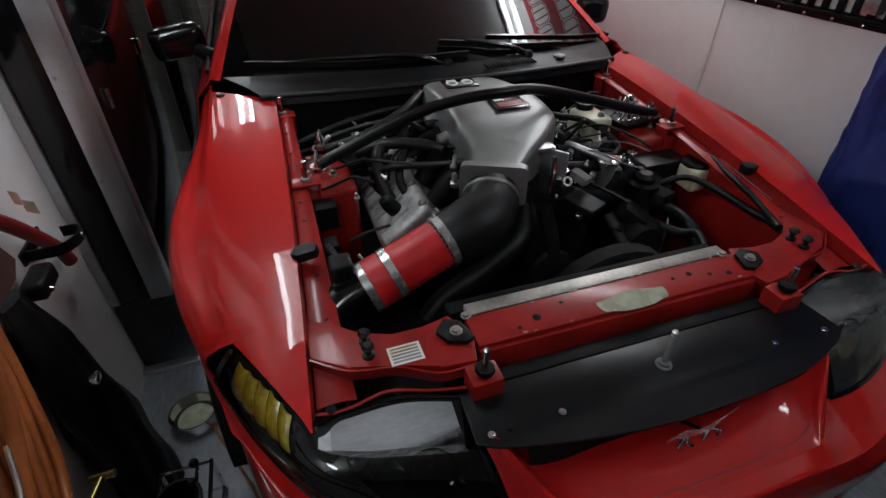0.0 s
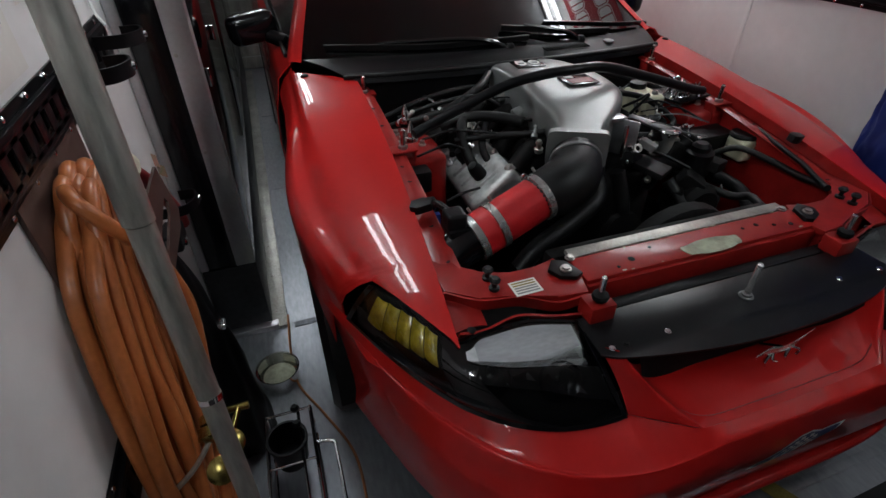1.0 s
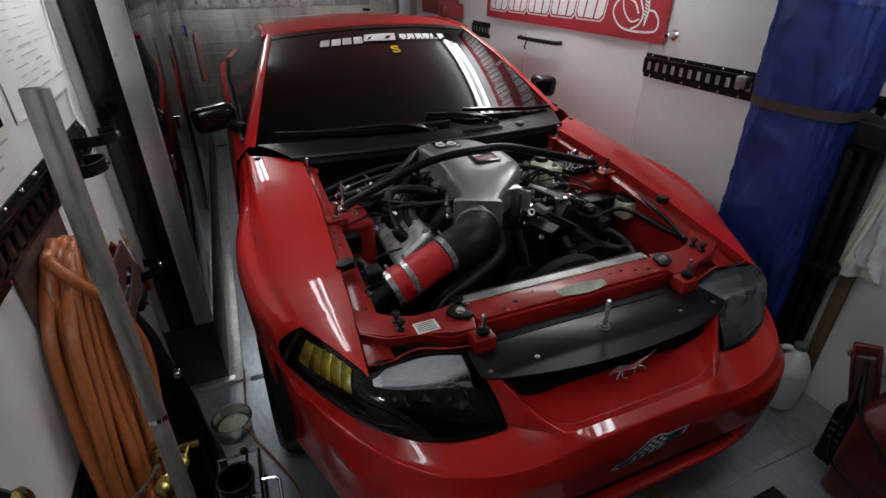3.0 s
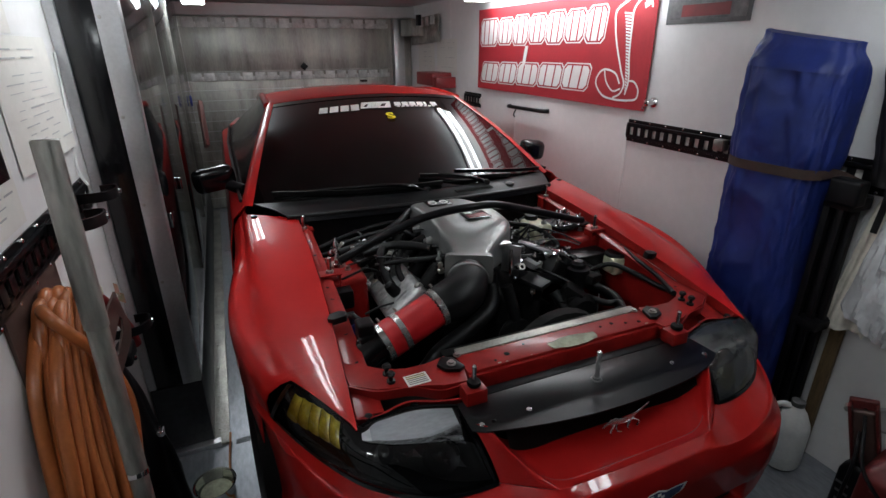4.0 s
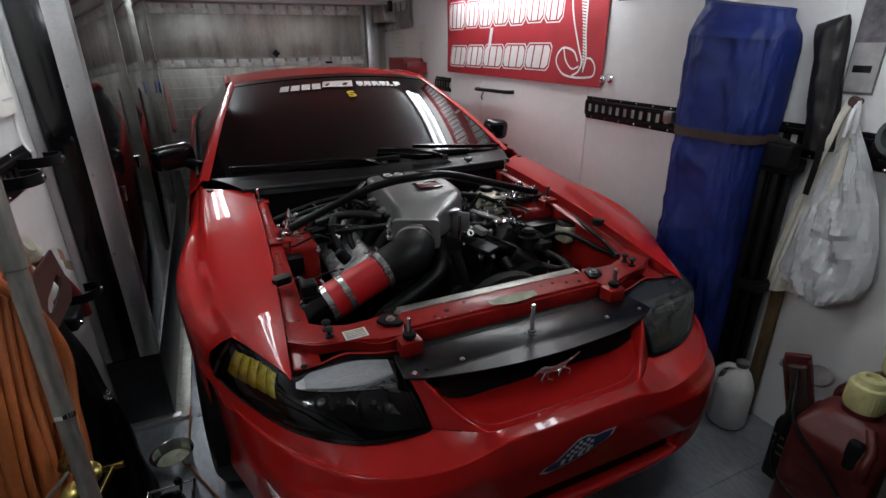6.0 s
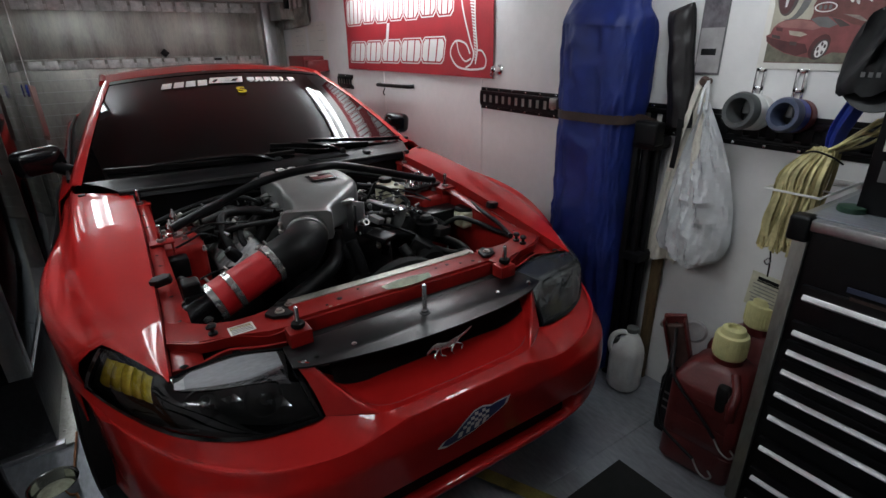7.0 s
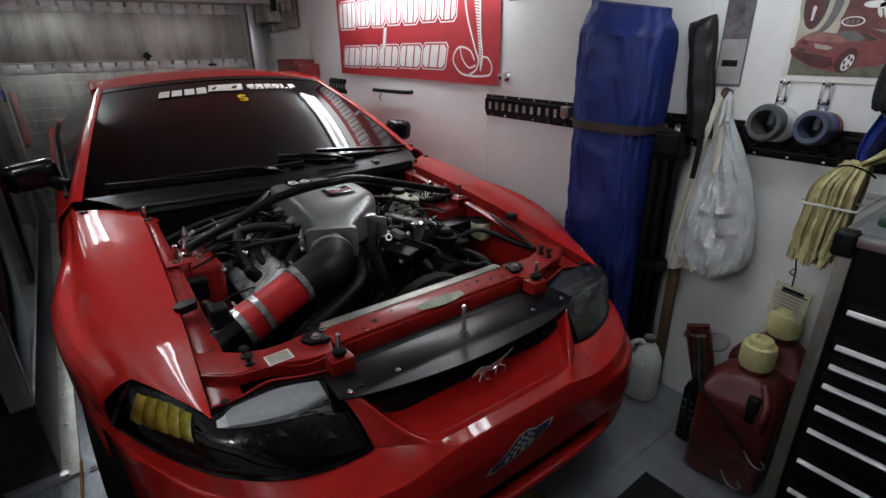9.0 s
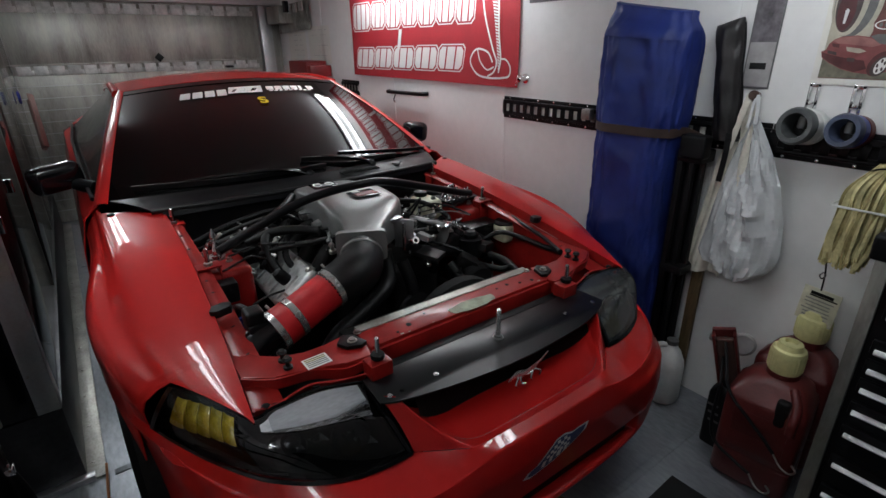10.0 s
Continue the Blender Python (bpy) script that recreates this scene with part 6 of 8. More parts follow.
for y in (ya, 0.15, 0.32, yb):
    part("cross_wire", tube([(xa, y, 0.16), (xb, y, 0.16)], 0.004, 8), CHROME, rack)
for x in (xa, xb, (xa + xb) / 2 + 0.03):
    part("long_wire", tube([(x, ya, 0.162), (x, yb, 0.162)], 0.005, 8), CHROME, rack)
for x, y in ((xa, ya), (xb, ya), (xa, yb), (xb, yb)):
    part("leg", rod((x, y, 0.0), (x, y, 0.165), 0.006, 8), CHROME, rack)
part("carry_handle", tube([(xb, 0.14, 0.16), (xb + 0.05, 0.15, 0.155), (xb + 0.055, 0.20, 0.152), (xb + 0.055, 0.32, 0.152), (xb + 0.05, 0.36, 0.155), (xb, 0.37, 0.16)], 0.0055, 8), CHROME, rack)
part("cup", lathe([(0.045, -0.10), (0.055, -0.02), (0.060, 0.0), (0.060, 0.012), (0.053, 0.012), (0.048, -0.09)], 26, Matrix.Translation((-1.062, 0.40, 0.165))), BLACK, rack, "round black cup holder")
part("rack_strap", strip([(xa, 0.13, 0.17), (-1.05, 0.14, 0.172), (xb, 0.16, 0.17)], 0.022, 0.003, (0, 1, 0)), BLACK, rack)
part("axle_roller", rod((xa, 0.03, 0.06), (xb, 0.03, 0.06), 0.03, 14), GREY_RING, rack)
for y in (0.50, 0.44):
    part("rack_knob", lathe([(0.012, 0), (0.014, 0.01), (0.008, 0.02)], 10, Matrix.Translation((-1.03, y, 0.165))), BLACK, rack)
dish = thing("clear_dish", "shallow clear plastic dish on the floor", "dish", (-1.08, 0.80, 0))
part("dish_wall", lathe([(0.06, 0.002), (0.068, 0.006), (0.074, 0.06), (0.078, 0.062), (0.071, 0.058), (0.062, 0.010), (0.01, 0.008)], 28, Matrix.Translation((-1.08, 0.79, 0))), DISH, dish)
part("dish_content", lathe([(0.055, 0), (0.058, 0.012), (0.03, 0.02)], 20, Matrix.Translation((-1.08, 0.79, 0.010))), PUTTY, dish, "pale residue")
cord = thing("power_lead", "tan electric cord lying on the floor", "cord", (-0.9, 0.4, 0))
part("cord", tube([(-1.02, 1.10, 0.026), (-1.03, 0.92, 0.008), (-1.02, 0.74, 0.007), (-0.95, 0.58, 0.007), (-0.88, 0.40, 0.007), (-0.875, 0.22, 0.007), (-0.90, 0.05, 0.007), (-0.90, -0.15, 0.007), (-0.93, -0.5, 0.007)], 0.0045, 8, 8), CORD, cord)
# papers on the left wall
def notice(name, x, y0, y1, z0, z1, label, lines=6, face=1, dark=None, corner=0.0):
    s = thing(name, label, "notice", (x, (y0 + y1) / 2, z0))
    part("sheet", patch(lambda u, v: Vector((x + face * (0.003 + 0.012 * corner * math.sin(2.2 * u) * (1 - v)), y0 + (y1 - y0) * u, z0 + (z1 - z0) * v)), 8, 8), PAPER, s)
    if dark:
        part("picture", box((x + face * 0.0055, (y0 + y1) / 2, z0 + (z1 - z0) * 0.62), (0.001, abs(y1 - y0) * 0.84, (z1 - z0) * 0.66), 0), dark, s)
        lines = 3
    pick = random.Random(int(1000 * (z0 + y0)))
    for k in range(lines):
        zz = z0 + (z1 - z0) * ((0.90 - 0.82 * k / lines) if not dark else (0.22 - 0.055 * k))
        yy = min(y0, y1) + abs(y1 - y0) * pick.uniform(0.10, 0.25)
        while yy < max(y0, y1) - abs(y1 - y0) * 0.25 and pick.random() > 0.12:
            w = abs(y1 - y0) * pick.uniform(0.08, 0.3)
            if yy + w < max(y0, y1) - 0.02:
                part("text_bar", box((x + face * (0.0062 + 0.013 * corner * (1 - (zz - z0) / (z1 - z0))), yy + w / 2, zz), (0.0006, w, pick.choice((0.0018, 0.0025, 0.004))), 0), FAINT, s)
            yy += w + abs(y1 - y0) * pick.uniform(0.04, 0.15)
    return s


notice("wall_notice", XL, 0.52, 0.985, 1.335, 1.640, "white printed sheet with lines of small print, curling at its foot", 13, 1, None, 1.0)
notice("wall_notice", XL, 0.17, 0.46, 1.252, 1.60, "white-bordered sheet with a dark photograph", 3, 1, BLACK_GLOSS)
notice("wall_notice", XL, 0.56, 0.73, 1.645, 1.9, "white sheet pinned high on the wall", 4, 1)
wire_run = thing("wall_cable", "thin white cable running down the wall", "cable", (XL, 0.85, 1.2))
part("cable", tube([(-1.276, 1.060, 1.60), (-1.276, 1.040, 1.51), (-1.274, 0.985, 1.36), (-1.270, 0.945, 1.26), (-1.25, 0.92, 1.22)], 0.004, 8), WHITE_PL, wire_run)


# ---------- right side of the trailer ----------
e_track("tie_down_track", (XR, 1.315, 1.178), (XR, -0.105, 1.178), (-1, 0, 0), "black slotted tie-down track along the white wall", backing=PAPER)
e_track("tie_down_track", (XR, -0.108, 1.178), (XR, -0.80, 1.178), (-1, 0, 0), "black slotted tie-down track behind the reels")
e_track("tie_down_track", (XR, 3.42, 1.178), (XR, 3.10, 1.178), (-1, 0, 0), "short black tie-down track piece on the wall", backing=PAPER)

# red banner with plain blocks for its lettering
banner = thing("wall_banner", "red cloth banner with white block lettering and a curling emblem", "banner", (XR, 2.17, 1.29))
BX = XR - 0.012


def cloth_x(y, z):
    return BX - 0.0035 * math.sin(5.1 * y) * (0.3 + (1.9 - z)) - 0.002 * math.sin(9 * z + 3 * y)


part("banner_cloth", thick(patch(lambda u, v: Vector((cloth_x(3.145 - 1.94 * u, 1.287 + 0.60 * v), 3.145 - 1.94 * u, 1.287 + 0.60 * v)), 60, 20), 0.002), BANNER, banner)


def cloth_shape(pts, d, material, name):
    bm = bmesh.new()
    bm.faces.new([bm.verts.new((0, y, z)) for y, z in pts])
    for axis, step in ((1, 0.05), (2, 0.05)):
        lo, hi = min(v.co[axis] for v in bm.verts), max(v.co[axis] for v in bm.verts)
        c = step * math.ceil(lo / step)
        while c < hi:
            no = Vector((0, 0, 0))
            no[axis] = 1
            bmesh.ops.bisect_plane(bm, geom=bm.verts[:] + bm.edges[:] + bm.faces[:], plane_co=no * c, plane_no=no)
            c += step
    for v in bm.verts:
        v.co.x = cloth_x(v.co.y, v.co.z) - 0.0022 - d
    bmesh.ops.triangulate(bm, faces=bm.faces[:])
    return part(name, bm, material, banner)


def block(y, z, w, h, lean=0.0, slots=2):
    """A plain slanted plate: white edge, red line, white core with red slots."""
    def q(e):
        c = min(w, h) * 0.14
        ys = [(-w / 2 + e + c, h / 2 - e), (w / 2 - e - c, h / 2 - e), (w / 2 - e, h / 2 - e - c), (w / 2 - e, -h / 2 + e + c), (w / 2 - e - c, -h / 2 + e), (-w / 2 + e + c, -h / 2 + e), (-w / 2 + e, -h / 2 + e + c), (-w / 2 + e, h / 2 - e - c)]
        return [(y - a - lean * b, z + b) for a, b in ys]
    cloth_shape(q(0.004), 0.0008, PRINT_WHITE, "letter_block")
    cloth_shape(q(0.011), 0.0016, BANNER, "letter_line")
    cloth_shape(q(0.020), 0.0024, PRINT_WHITE, "letter_core")
    for k in range(slots):
        a0 = w * ((k + 1) / (slots + 1) - 0.5)
        b0, b1 = -h / 2 + 0.018, h / 2 - 0.018
        cloth_shape([(y - a0 + 0.007 - lean * b0, z + b0), (y - a0 - 0.007 - lean * b0, z + b0), (y - a0 - 0.007 - lean * b1, z + b1), (y - a0 + 0.007 - lean * b1, z + b1)], 0.0032, BANNER, "bar_gap")


y = 3.11
for i, w in enumerate((0.30, 0.22, 0.215, 0.21, 0.21, 0.205, 0.19)):
    block(y - w / 2, 1.715 + 0.002 * i, w + 0.004, 0.215 - 0.012 * (i % 2), 0.12, 3 if i == 0 else 2)
    y -= w
y = 3.08
for i, (w, h) in enumerate(((0.30, 0.172), (0.27, 0.172), (0.28, 0.172), (0.28, 0.172), (0.28, 0.172))):
    block(y - w / 2, 1.418 + 0.004 * i, w + 0.006, h, 0.25)
    y -= w


def ribbon(pts, w0, w1, material, name, d=0.0045):
    path = spline([(0, a, b) for a, b in pts], 8)
    bm = bmesh.new()
    rows = []
    for i, p in enumerate(path):
        t = (path[min(i + 1, len(path) - 1)] - path[max(i - 1, 0)]).normalized()
        n = Vector((0, -t.z, t.y))
        w = w0 + (w1 - w0) * i / (len(path) - 1)
        rows.append([bm.verts.new((cloth_x((p + s * n * w / 2).y, (p + s * n * w / 2).z) - d, (p + s * n * w / 2).y, (p + s * n * w / 2).z)) for s in (-1, 1)])
    for a, b in zip(rows, rows[1:]):
        bm.faces.new((a[0], a[1], b[1], b[0]))
    return part(name, bm, material, banner)


left_edge = [(1.40, 1.84), (1.49, 1.79), (1.49, 1.715), (1.465, 1.618), (1.411, 1.486), (1.378, 1.417), (1.40, 1.364), (1.454, 1.338)]
right_edge = [(1.26, 1.80), (1.30, 1.84), (1.36, 1.79), (1.365, 1.70), (1.362, 1.564), (1.345, 1.438), (1.36, 1.36)]
ribbon(left_edge, 0.014, 0.010, PRINT_WHITE, "emblem_edge")
ribbon(right_edge, 0.014, 0.010, PRINT_WHITE, "emblem_edge")
for k in range(26):
    t = k / 25
    a, b = 1.43 - 0.065 * t ** 0.7, 1.365 - 0.015 * t
    z = 1.77 - 0.39 * t
    cloth_shape([(a, z), (b, z - 0.008), (b, z + 0.001), (a, z + 0.009)], 0.003, PRINT_WHITE, "emblem_rib")
ribbon([(1.411, 1.416), (1.455, 1.47), (1.546, 1.487), (1.60, 1.45), (1.605, 1.40), (1.54, 1.345), (1.44, 1.33), (1.34, 1.332)], 0.011, 0.011, PRINT_WHITE, "emblem_loop")
ribbon([(1.545, 1.485), (1.52, 1.42), (1.46, 1.375), (1.40, 1.39)], 0.009, 0.009, PRINT_WHITE, "emblem_loop")
ribbon([(1.34, 1.332), (1.275, 1.345), (1.265, 1.39), (1.30, 1.43), (1.34, 1.435)], 0.011, 0.009, PRINT_WHITE, "emblem_loop")
ribbon([(1.29, 1.80), (1.25, 1.815), (1.235, 1.79)], 0.03, 0.008, PRINT_WHITE, "emblem_head")
cloth_shape([(2.44, 1.485), (2.40, 1.485), (2.37, 1.615), (2.41, 1.615)], 0.0032, PRINT_WHITE, "letter_stem")

# handle, hook, wall things
grab = thing("grab_handle", "black metal grab handle screwed to the wall", "handle", (XR, 2.34, 1.19))
part("bar", tube([(XR, 2.60, 1.185), (XR - 0.035, 2.58, 1.186), (XR - 0.045, 2.50, 1.188), (XR - 0.045, 2.20, 1.194), (XR - 0.035, 2.11, 1.196), (XR, 2.09, 1.197)], 0.014, 10), BLACK_SATIN, grab)
part("key_hook", tube([(XR - 0.004, 2.52, 1.165), (XR - 0.02, 2.52, 1.13), (XR - 0.01, 2.52, 1.11)], 0.005, 8), BLACK, grab)
hook = thing("wall_hook", "round chrome wall hook beside the banner", "hook", (XR, 1.155, 1.335))
part("rose", lathe([(0.026, 0), (0.026, 0.006), (0.014, 0.012), (0.012, 0.03), (0.020, 0.04), (0.018, 0.055), (0.006, 0.062)], 18, align((XR, 1.155, 1.338), (XR - 1, 1.155, 1.338))), CHROME, hook)
part("chain_link", tube([(XR - 0.03, 1.17, 1.33), (XR - 0.03, 1.20, 1.315), (XR - 0.02, 1.21, 1.30)], 0.004, 8), CHROME, hook)


def picture(name, y0, y1, z0, z1, label, base, frame_m=PAPER, inset=0.04):
    s = thing(name, label, "poster", (XR, (y0 + y1) / 2, z0))
    part("sheet", box((XR - 0.003, (y0 + y1) / 2, (z0 + z1) / 2), (0.004, abs(y1 - y0), z1 - z0), 0.001), frame_m, s)
    part("print", box((XR - 0.0056, (y0 + y1) / 2, (z0 + z1) / 2), (0.0012, abs(y1 - y0) - inset, z1 - z0 - inset), 0), base, s)
    return s


PHOTO_GREY = mat("grey_photo", (0.16, 0.15, 0.15), 0.4, var=0.5, scale=9)
PHOTO_DUSK = mat("dusk_photo", (0.13, 0.115, 0.13), 0.4, var=0.6, scale=12)
PHOTO_RED = mat("red_brown_photo", (0.16, 0.05, 0.045), 0.4, var=0.4, scale=7)
PALE_PRINT = mat("pale_photo", (0.36, 0.34, 0.34), 0.4, var=0.15, scale=20)
s = picture("wall_photo", 1.15, 0.70, 1.705, 2.0, "faded grey print of a red car", PHOTO_GREY, GREY_RING)
part("print_car", box((XR - 0.0068, 0.93, 1.76), (0.001, 0.26, 0.05), 0), DARKRED, s)
s = picture("narrow_poster", 0.035, -0.06, 1.352, 1.82, "narrow faded photo poster with a dark block at its foot", PHOTO_DUSK, GREY_RING, 0.008)
part("print_bar", box((XR - 0.0068, -0.01, 1.43), (0.001, 0.055, 0.022), 0), BLACK, s)
part("print_pale", box((XR - 0.0066, -0.013, 1.435), (0.0008, 0.086, 0.15), 0), PALE_PRINT, s)
s = picture("car_poster", -0.185, -0.66, 1.378, 1.76, "white-bordered poster of a red coupe before a large ring", PHOTO_RED)


def on_poster(pts, d, material, name):
    bm = bmesh.new()
    bm.faces.new([bm.verts.new((XR - 0.0062 - d, y, z)) for y, z in pts])
    bmesh.ops.triangulate(bm, faces=bm.faces[:])
    return part(name, bm, material, s)


def oval(y, z, a, b, n=18, tilt=0.0):
    return [(y + a * math.cos(k * 2 * math.pi / n) + tilt * b * math.sin(k * 2 * math.pi / n), z + b * math.sin(k * 2 * math.pi / n)) for k in range(n)]


PALE_TAN = mat("tan_photo", (0.42, 0.39, 0.31), 0.4, var=0.2, scale=14)
SMOKE_PRINT = mat("smoke_photo", (0.30, 0.26, 0.22), 0.4, var=0.35, scale=22)
DARK_PRINT = mat("dark_photo", (0.065, 0.045, 0.045), 0.4, var=0.3, scale=20)
CAR_PRINT = mat("red_car_photo", (0.22, 0.06, 0.06), 0.35, var=0.25, scale=18)
CAR_LIGHT = mat("pale_red_photo", (0.30, 0.13, 0.12), 0.35, var=0.25, scale=18)
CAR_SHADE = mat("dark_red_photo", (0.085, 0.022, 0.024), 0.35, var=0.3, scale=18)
OLIVE_PRINT = mat("olive_photo", (0.16, 0.15, 0.11), 0.4, var=0.3, scale=30)
on_poster([(-0.205, 1.40), (-0.64, 1.40), (-0.64, 1.47), (-0.40, 1.46), (-0.205, 1.485)], 0.0003, OLIVE_PRINT, "print_ground")
on_poster([(-0.205, 1.470), (-0.30, 1.46), (-0.32, 1.54), (-0.29, 1.74), (-0.205, 1.74)], 0.0004, PALE_TAN, "print_haze")
on_poster([(-0.215, 1.62), (-0.235, 1.56), (-0.262, 1.60), (-0.27, 1.70), (-0.24, 1.72)], 0.0005, SMOKE_PRINT, "print_smoke")
on_poster(oval(-0.262, 1.628, 0.066, 0.118, 26), 0.0007, PALE_TAN, "print_ring")
on_poster(oval(-0.258, 1.628, 0.057, 0.107, 26), 0.0009, GREY_RING, "print_ring_edge")
on_poster(oval(-0.247, 1.626, 0.044, 0.100, 26), 0.0011, PALE_TAN, "print_ring_lip")
on_poster(oval(-0.242, 1.620, 0.034, 0.084, 26), 0.0013, DARK_PRINT, "print_disc")
on_poster(oval(-0.238, 1.600, 0.024, 0.058, 20), 0.0015, CAR_SHADE, "print_dial")
on_poster([(-0.236, 1.562), (-0.242, 1.562), (-0.243, 1.590), (-0.246, 1.600), (-0.240, 1.606), (-0.235, 1.600), (-0.237, 1.588)], 0.0018, PRINT_WHITE, "print_figure")
on_poster([(-0.197, 1.480), (-0.212, 1.487), (-0.214, 1.503), (-0.226, 1.516), (-0.243, 1.524), (-0.285, 1.527), (-0.318, 1.522), (-0.334, 1.529), (-0.362, 1.530), (-0.398, 1.522), (-0.425, 1.508), (-0.455, 1.500), (-0.462, 1.470), (-0.455, 1.440), (-0.437, 1.428), (-0.395, 1.430), (-0.375, 1.420), (-0.340, 1.414), (-0.300, 1.418), (-0.262, 1.428), (-0.225, 1.446), (-0.202, 1.462)], 0.0016, CAR_PRINT, "print_car_body")
on_poster([(-0.222, 1.512), (-0.243, 1.522), (-0.285, 1.525), (-0.322, 1.518), (-0.352, 1.500), (-0.330, 1.493), (-0.280, 1.500), (-0.240, 1.504)], 0.0019, CAR_LIGHT, "print_bonnet")
on_poster([(-0.199, 1.478), (-0.225, 1.470), (-0.262, 1.462), (-0.318, 1.454), (-0.330, 1.430), (-0.300, 1.419), (-0.262, 1.430), (-0.225, 1.448), (-0.203, 1.463)], 0.0018, CAR_SHADE, "print_bumper")
on_poster([(-0.214, 1.484), (-0.240, 1.478), (-0.242, 1.468), (-0.216, 1.474)], 0.0021, DARK_PRINT, "print_grille")
on_poster([(-0.272, 1.462), (-0.293, 1.460), (-0.294, 1.449), (-0.274, 1.451)], 0.0021, DARK_PRINT, "print_foglamp")
on_poster([(-0.222, 1.505), (-0.243, 1.502), (-0.244, 1.491), (-0.225, 1.495)], 0.0021, CAR_SHADE, "print_headlight")
on_poster([(-0.262, 1.494), (-0.300, 1.489), (-0.318, 1.481), (-0.300, 1.475), (-0.268, 1.481)], 0.0021, PALE_TAN, "print_headlight")
on_poster([(-0.318, 1.524), (-0.335, 1.530), (-0.362, 1.529), (-0.392, 1.507), (-0.372, 1.498), (-0.345, 1.503)], 0.0021, GREY_RING, "print_car_glass")
on_poster([(-0.372, 1.527), (-0.398, 1.520), (-0.425, 1.503), (-0.400, 1.500)], 0.0022, DARK_PRINT, "print_car_window")
on_poster(oval(-0.358, 1.445, 0.026, 0.036, 20, -0.25), 0.0021, CAR_SHADE, "print_arch")
on_poster(oval(-0.362, 1.438, 0.021, 0.030, 20, -0.25), 0.0023, DARK_PRINT, "print_wheel")
on_poster(oval(-0.364, 1.439, 0.014, 0.024, 18, -0.25), 0.0025, PRINT_WHITE, "print_rim")
for k in range(5):
    a = 1.3 + k * 2 * math.pi / 5
    on_poster(oval(-0.364 + 0.0085 * math.cos(a) - 0.0035 * math.sin(a), 1.439 + 0.015 * math.sin(a), 0.0032, 0.006, 10), 0.0027, DARK_PRINT, "print_spoke_gap")
on_poster(oval(-0.350, 1.556, 0.030, 0.014, 24), 0.0016, PRINT_WHITE, "print_oval")
on_poster(oval(-0.350, 1.556, 0.026, 0.011, 24), 0.0019, PHOTO_RED, "print_oval_core")
for k in range(3):
    on_poster(oval(-0.336 - 0.013 * k, 1.556, 0.0045, 0.007, 10), 0.0021, GREY_RING, "print_mark")
for y, z, c, d in ((-0.395, 1.60, 0.030, 0.010), (-0.43, 1.595, 0.026, 0.012), (-0.46, 1.603, 0.022, 0.008), (-0.41, 1.578, 0.006, 0.014), (-0.425, 1.574, 0.005, 0.016), (-0.455, 1.577, 0.006, 0.014), (-0.485, 1.612, 0.018, 0.005)):
    on_poster(oval(y, z, c, d, 12, 0.4), 0.0016 + 0.0001 * (c > 0.01), PRINT_WHITE, "print_stroke")
on_poster([(-0.40, 1.535), (-0.44, 1.530), (-0.47, 1.510), (-0.45, 1.515), (-0.42, 1.527)], 0.0016, SMOKE_PRINT, "print_smoke")

# blue padded bag strapped upright to the wall
bag = thing("canopy_bag", "tall blue nylon canopy bag strapped upright against the wall", "bag", (1.10, 0.38, 0))


def bag_at(u, v):
    z = 0.02 + 1.625 * v
    a = 2 * math.pi * u
    pinch = 1 - 0.04 * math.exp(-((z - 1.165) / 0.05) ** 2)
    hx = 0.115 * pinch * (1 - 0.45 * smooth(1.50, 1.63, z) ** 1.5)
    hy = (0.172 + 0.018 * smooth(1.1, 0.3, z) + 0.016 * smooth(1.0, 1.25, z)) * pinch * (1 - 0.12 * smooth(1.56, 1.625, z) ** 2)
    ca, sa = math.cos(a), math.sin(a)
    px = math.copysign(abs(ca) ** 0.62, ca) * hx
    py = math.copysign(abs(sa) ** 0.62, sa) * hy
    wr = 0.010 * math.sin(7 * a + 4 * z) * math.sin(5.3 * z + 2 * a) + 0.006 * math.sin(17 * a + 9 * z) + 0.006 * math.sin(31 * z + 3 * a) * math.exp(-((z - 1.165) / 0.14) ** 2)
    q = Vector((2.2 * ca, 2.2 * sa, 3.2 * z))
    crease = 0.5 - abs(noise.noise(q * 1.1)) + 0.5 * (0.5 - abs(noise.noise(q * 2.6 + Vector((4, 1, z * 2)))))
    crease += 0.25 * (0.5 - abs(noise.noise(Vector((6 * ca, 6 * sa, 14 * z)))))
    wr += 0.055 * (crease - 0.5)
    px *= 1 + wr * 4
    py *= 1 + wr * 1.2
    return Vector((1.108 + px - 0.01 * smooth(0.5, 0, z), 0.352 + py, z + 0.03 * (py / 0.2) * smooth(1.45, 1.62, z) - 0.012 * abs(px) / 0.1 * smooth(1.55, 1.62, z)))


bm = patch(bag_at, 120, 170)
bmesh.ops.remove_doubles(bm, verts=bm.verts[:], dist=1e-4)
bmesh.ops.holes_fill(bm, edges=[e for e in bm.edges if e.is_boundary], sides=0)
part("bag_body", bm, BLUE, bag, "creased blue nylon", 70)
part("bag_flap", patch(lambda u, v: bag_at(0.30 + 0.38 * u, 0.93 + 0.065 * v) + Vector((-0.006 * (1 - v), 0, 0.0)), 24, 6), BLUE, bag)
stp = thing("bag_strap", "brown webbing strap holding the blue bag", "strap", (1.0, 0.38, 1.165))
part("webbing", strip([Vector((XR - 0.01, 0.64, 1.19))] + [bag_at(u, 0.716) + (bag_at(u, 0.716) - Vector((1.108, 0.352, 1.165))).normalized() * 0.007 for u in [0.22 + 0.06 * k for k in range(10)]] + [Vector((XR - 0.03, 0.12, 1.15))], 0.035, 0.004, (0, 0, 1), 4), STRAP_B, stp)
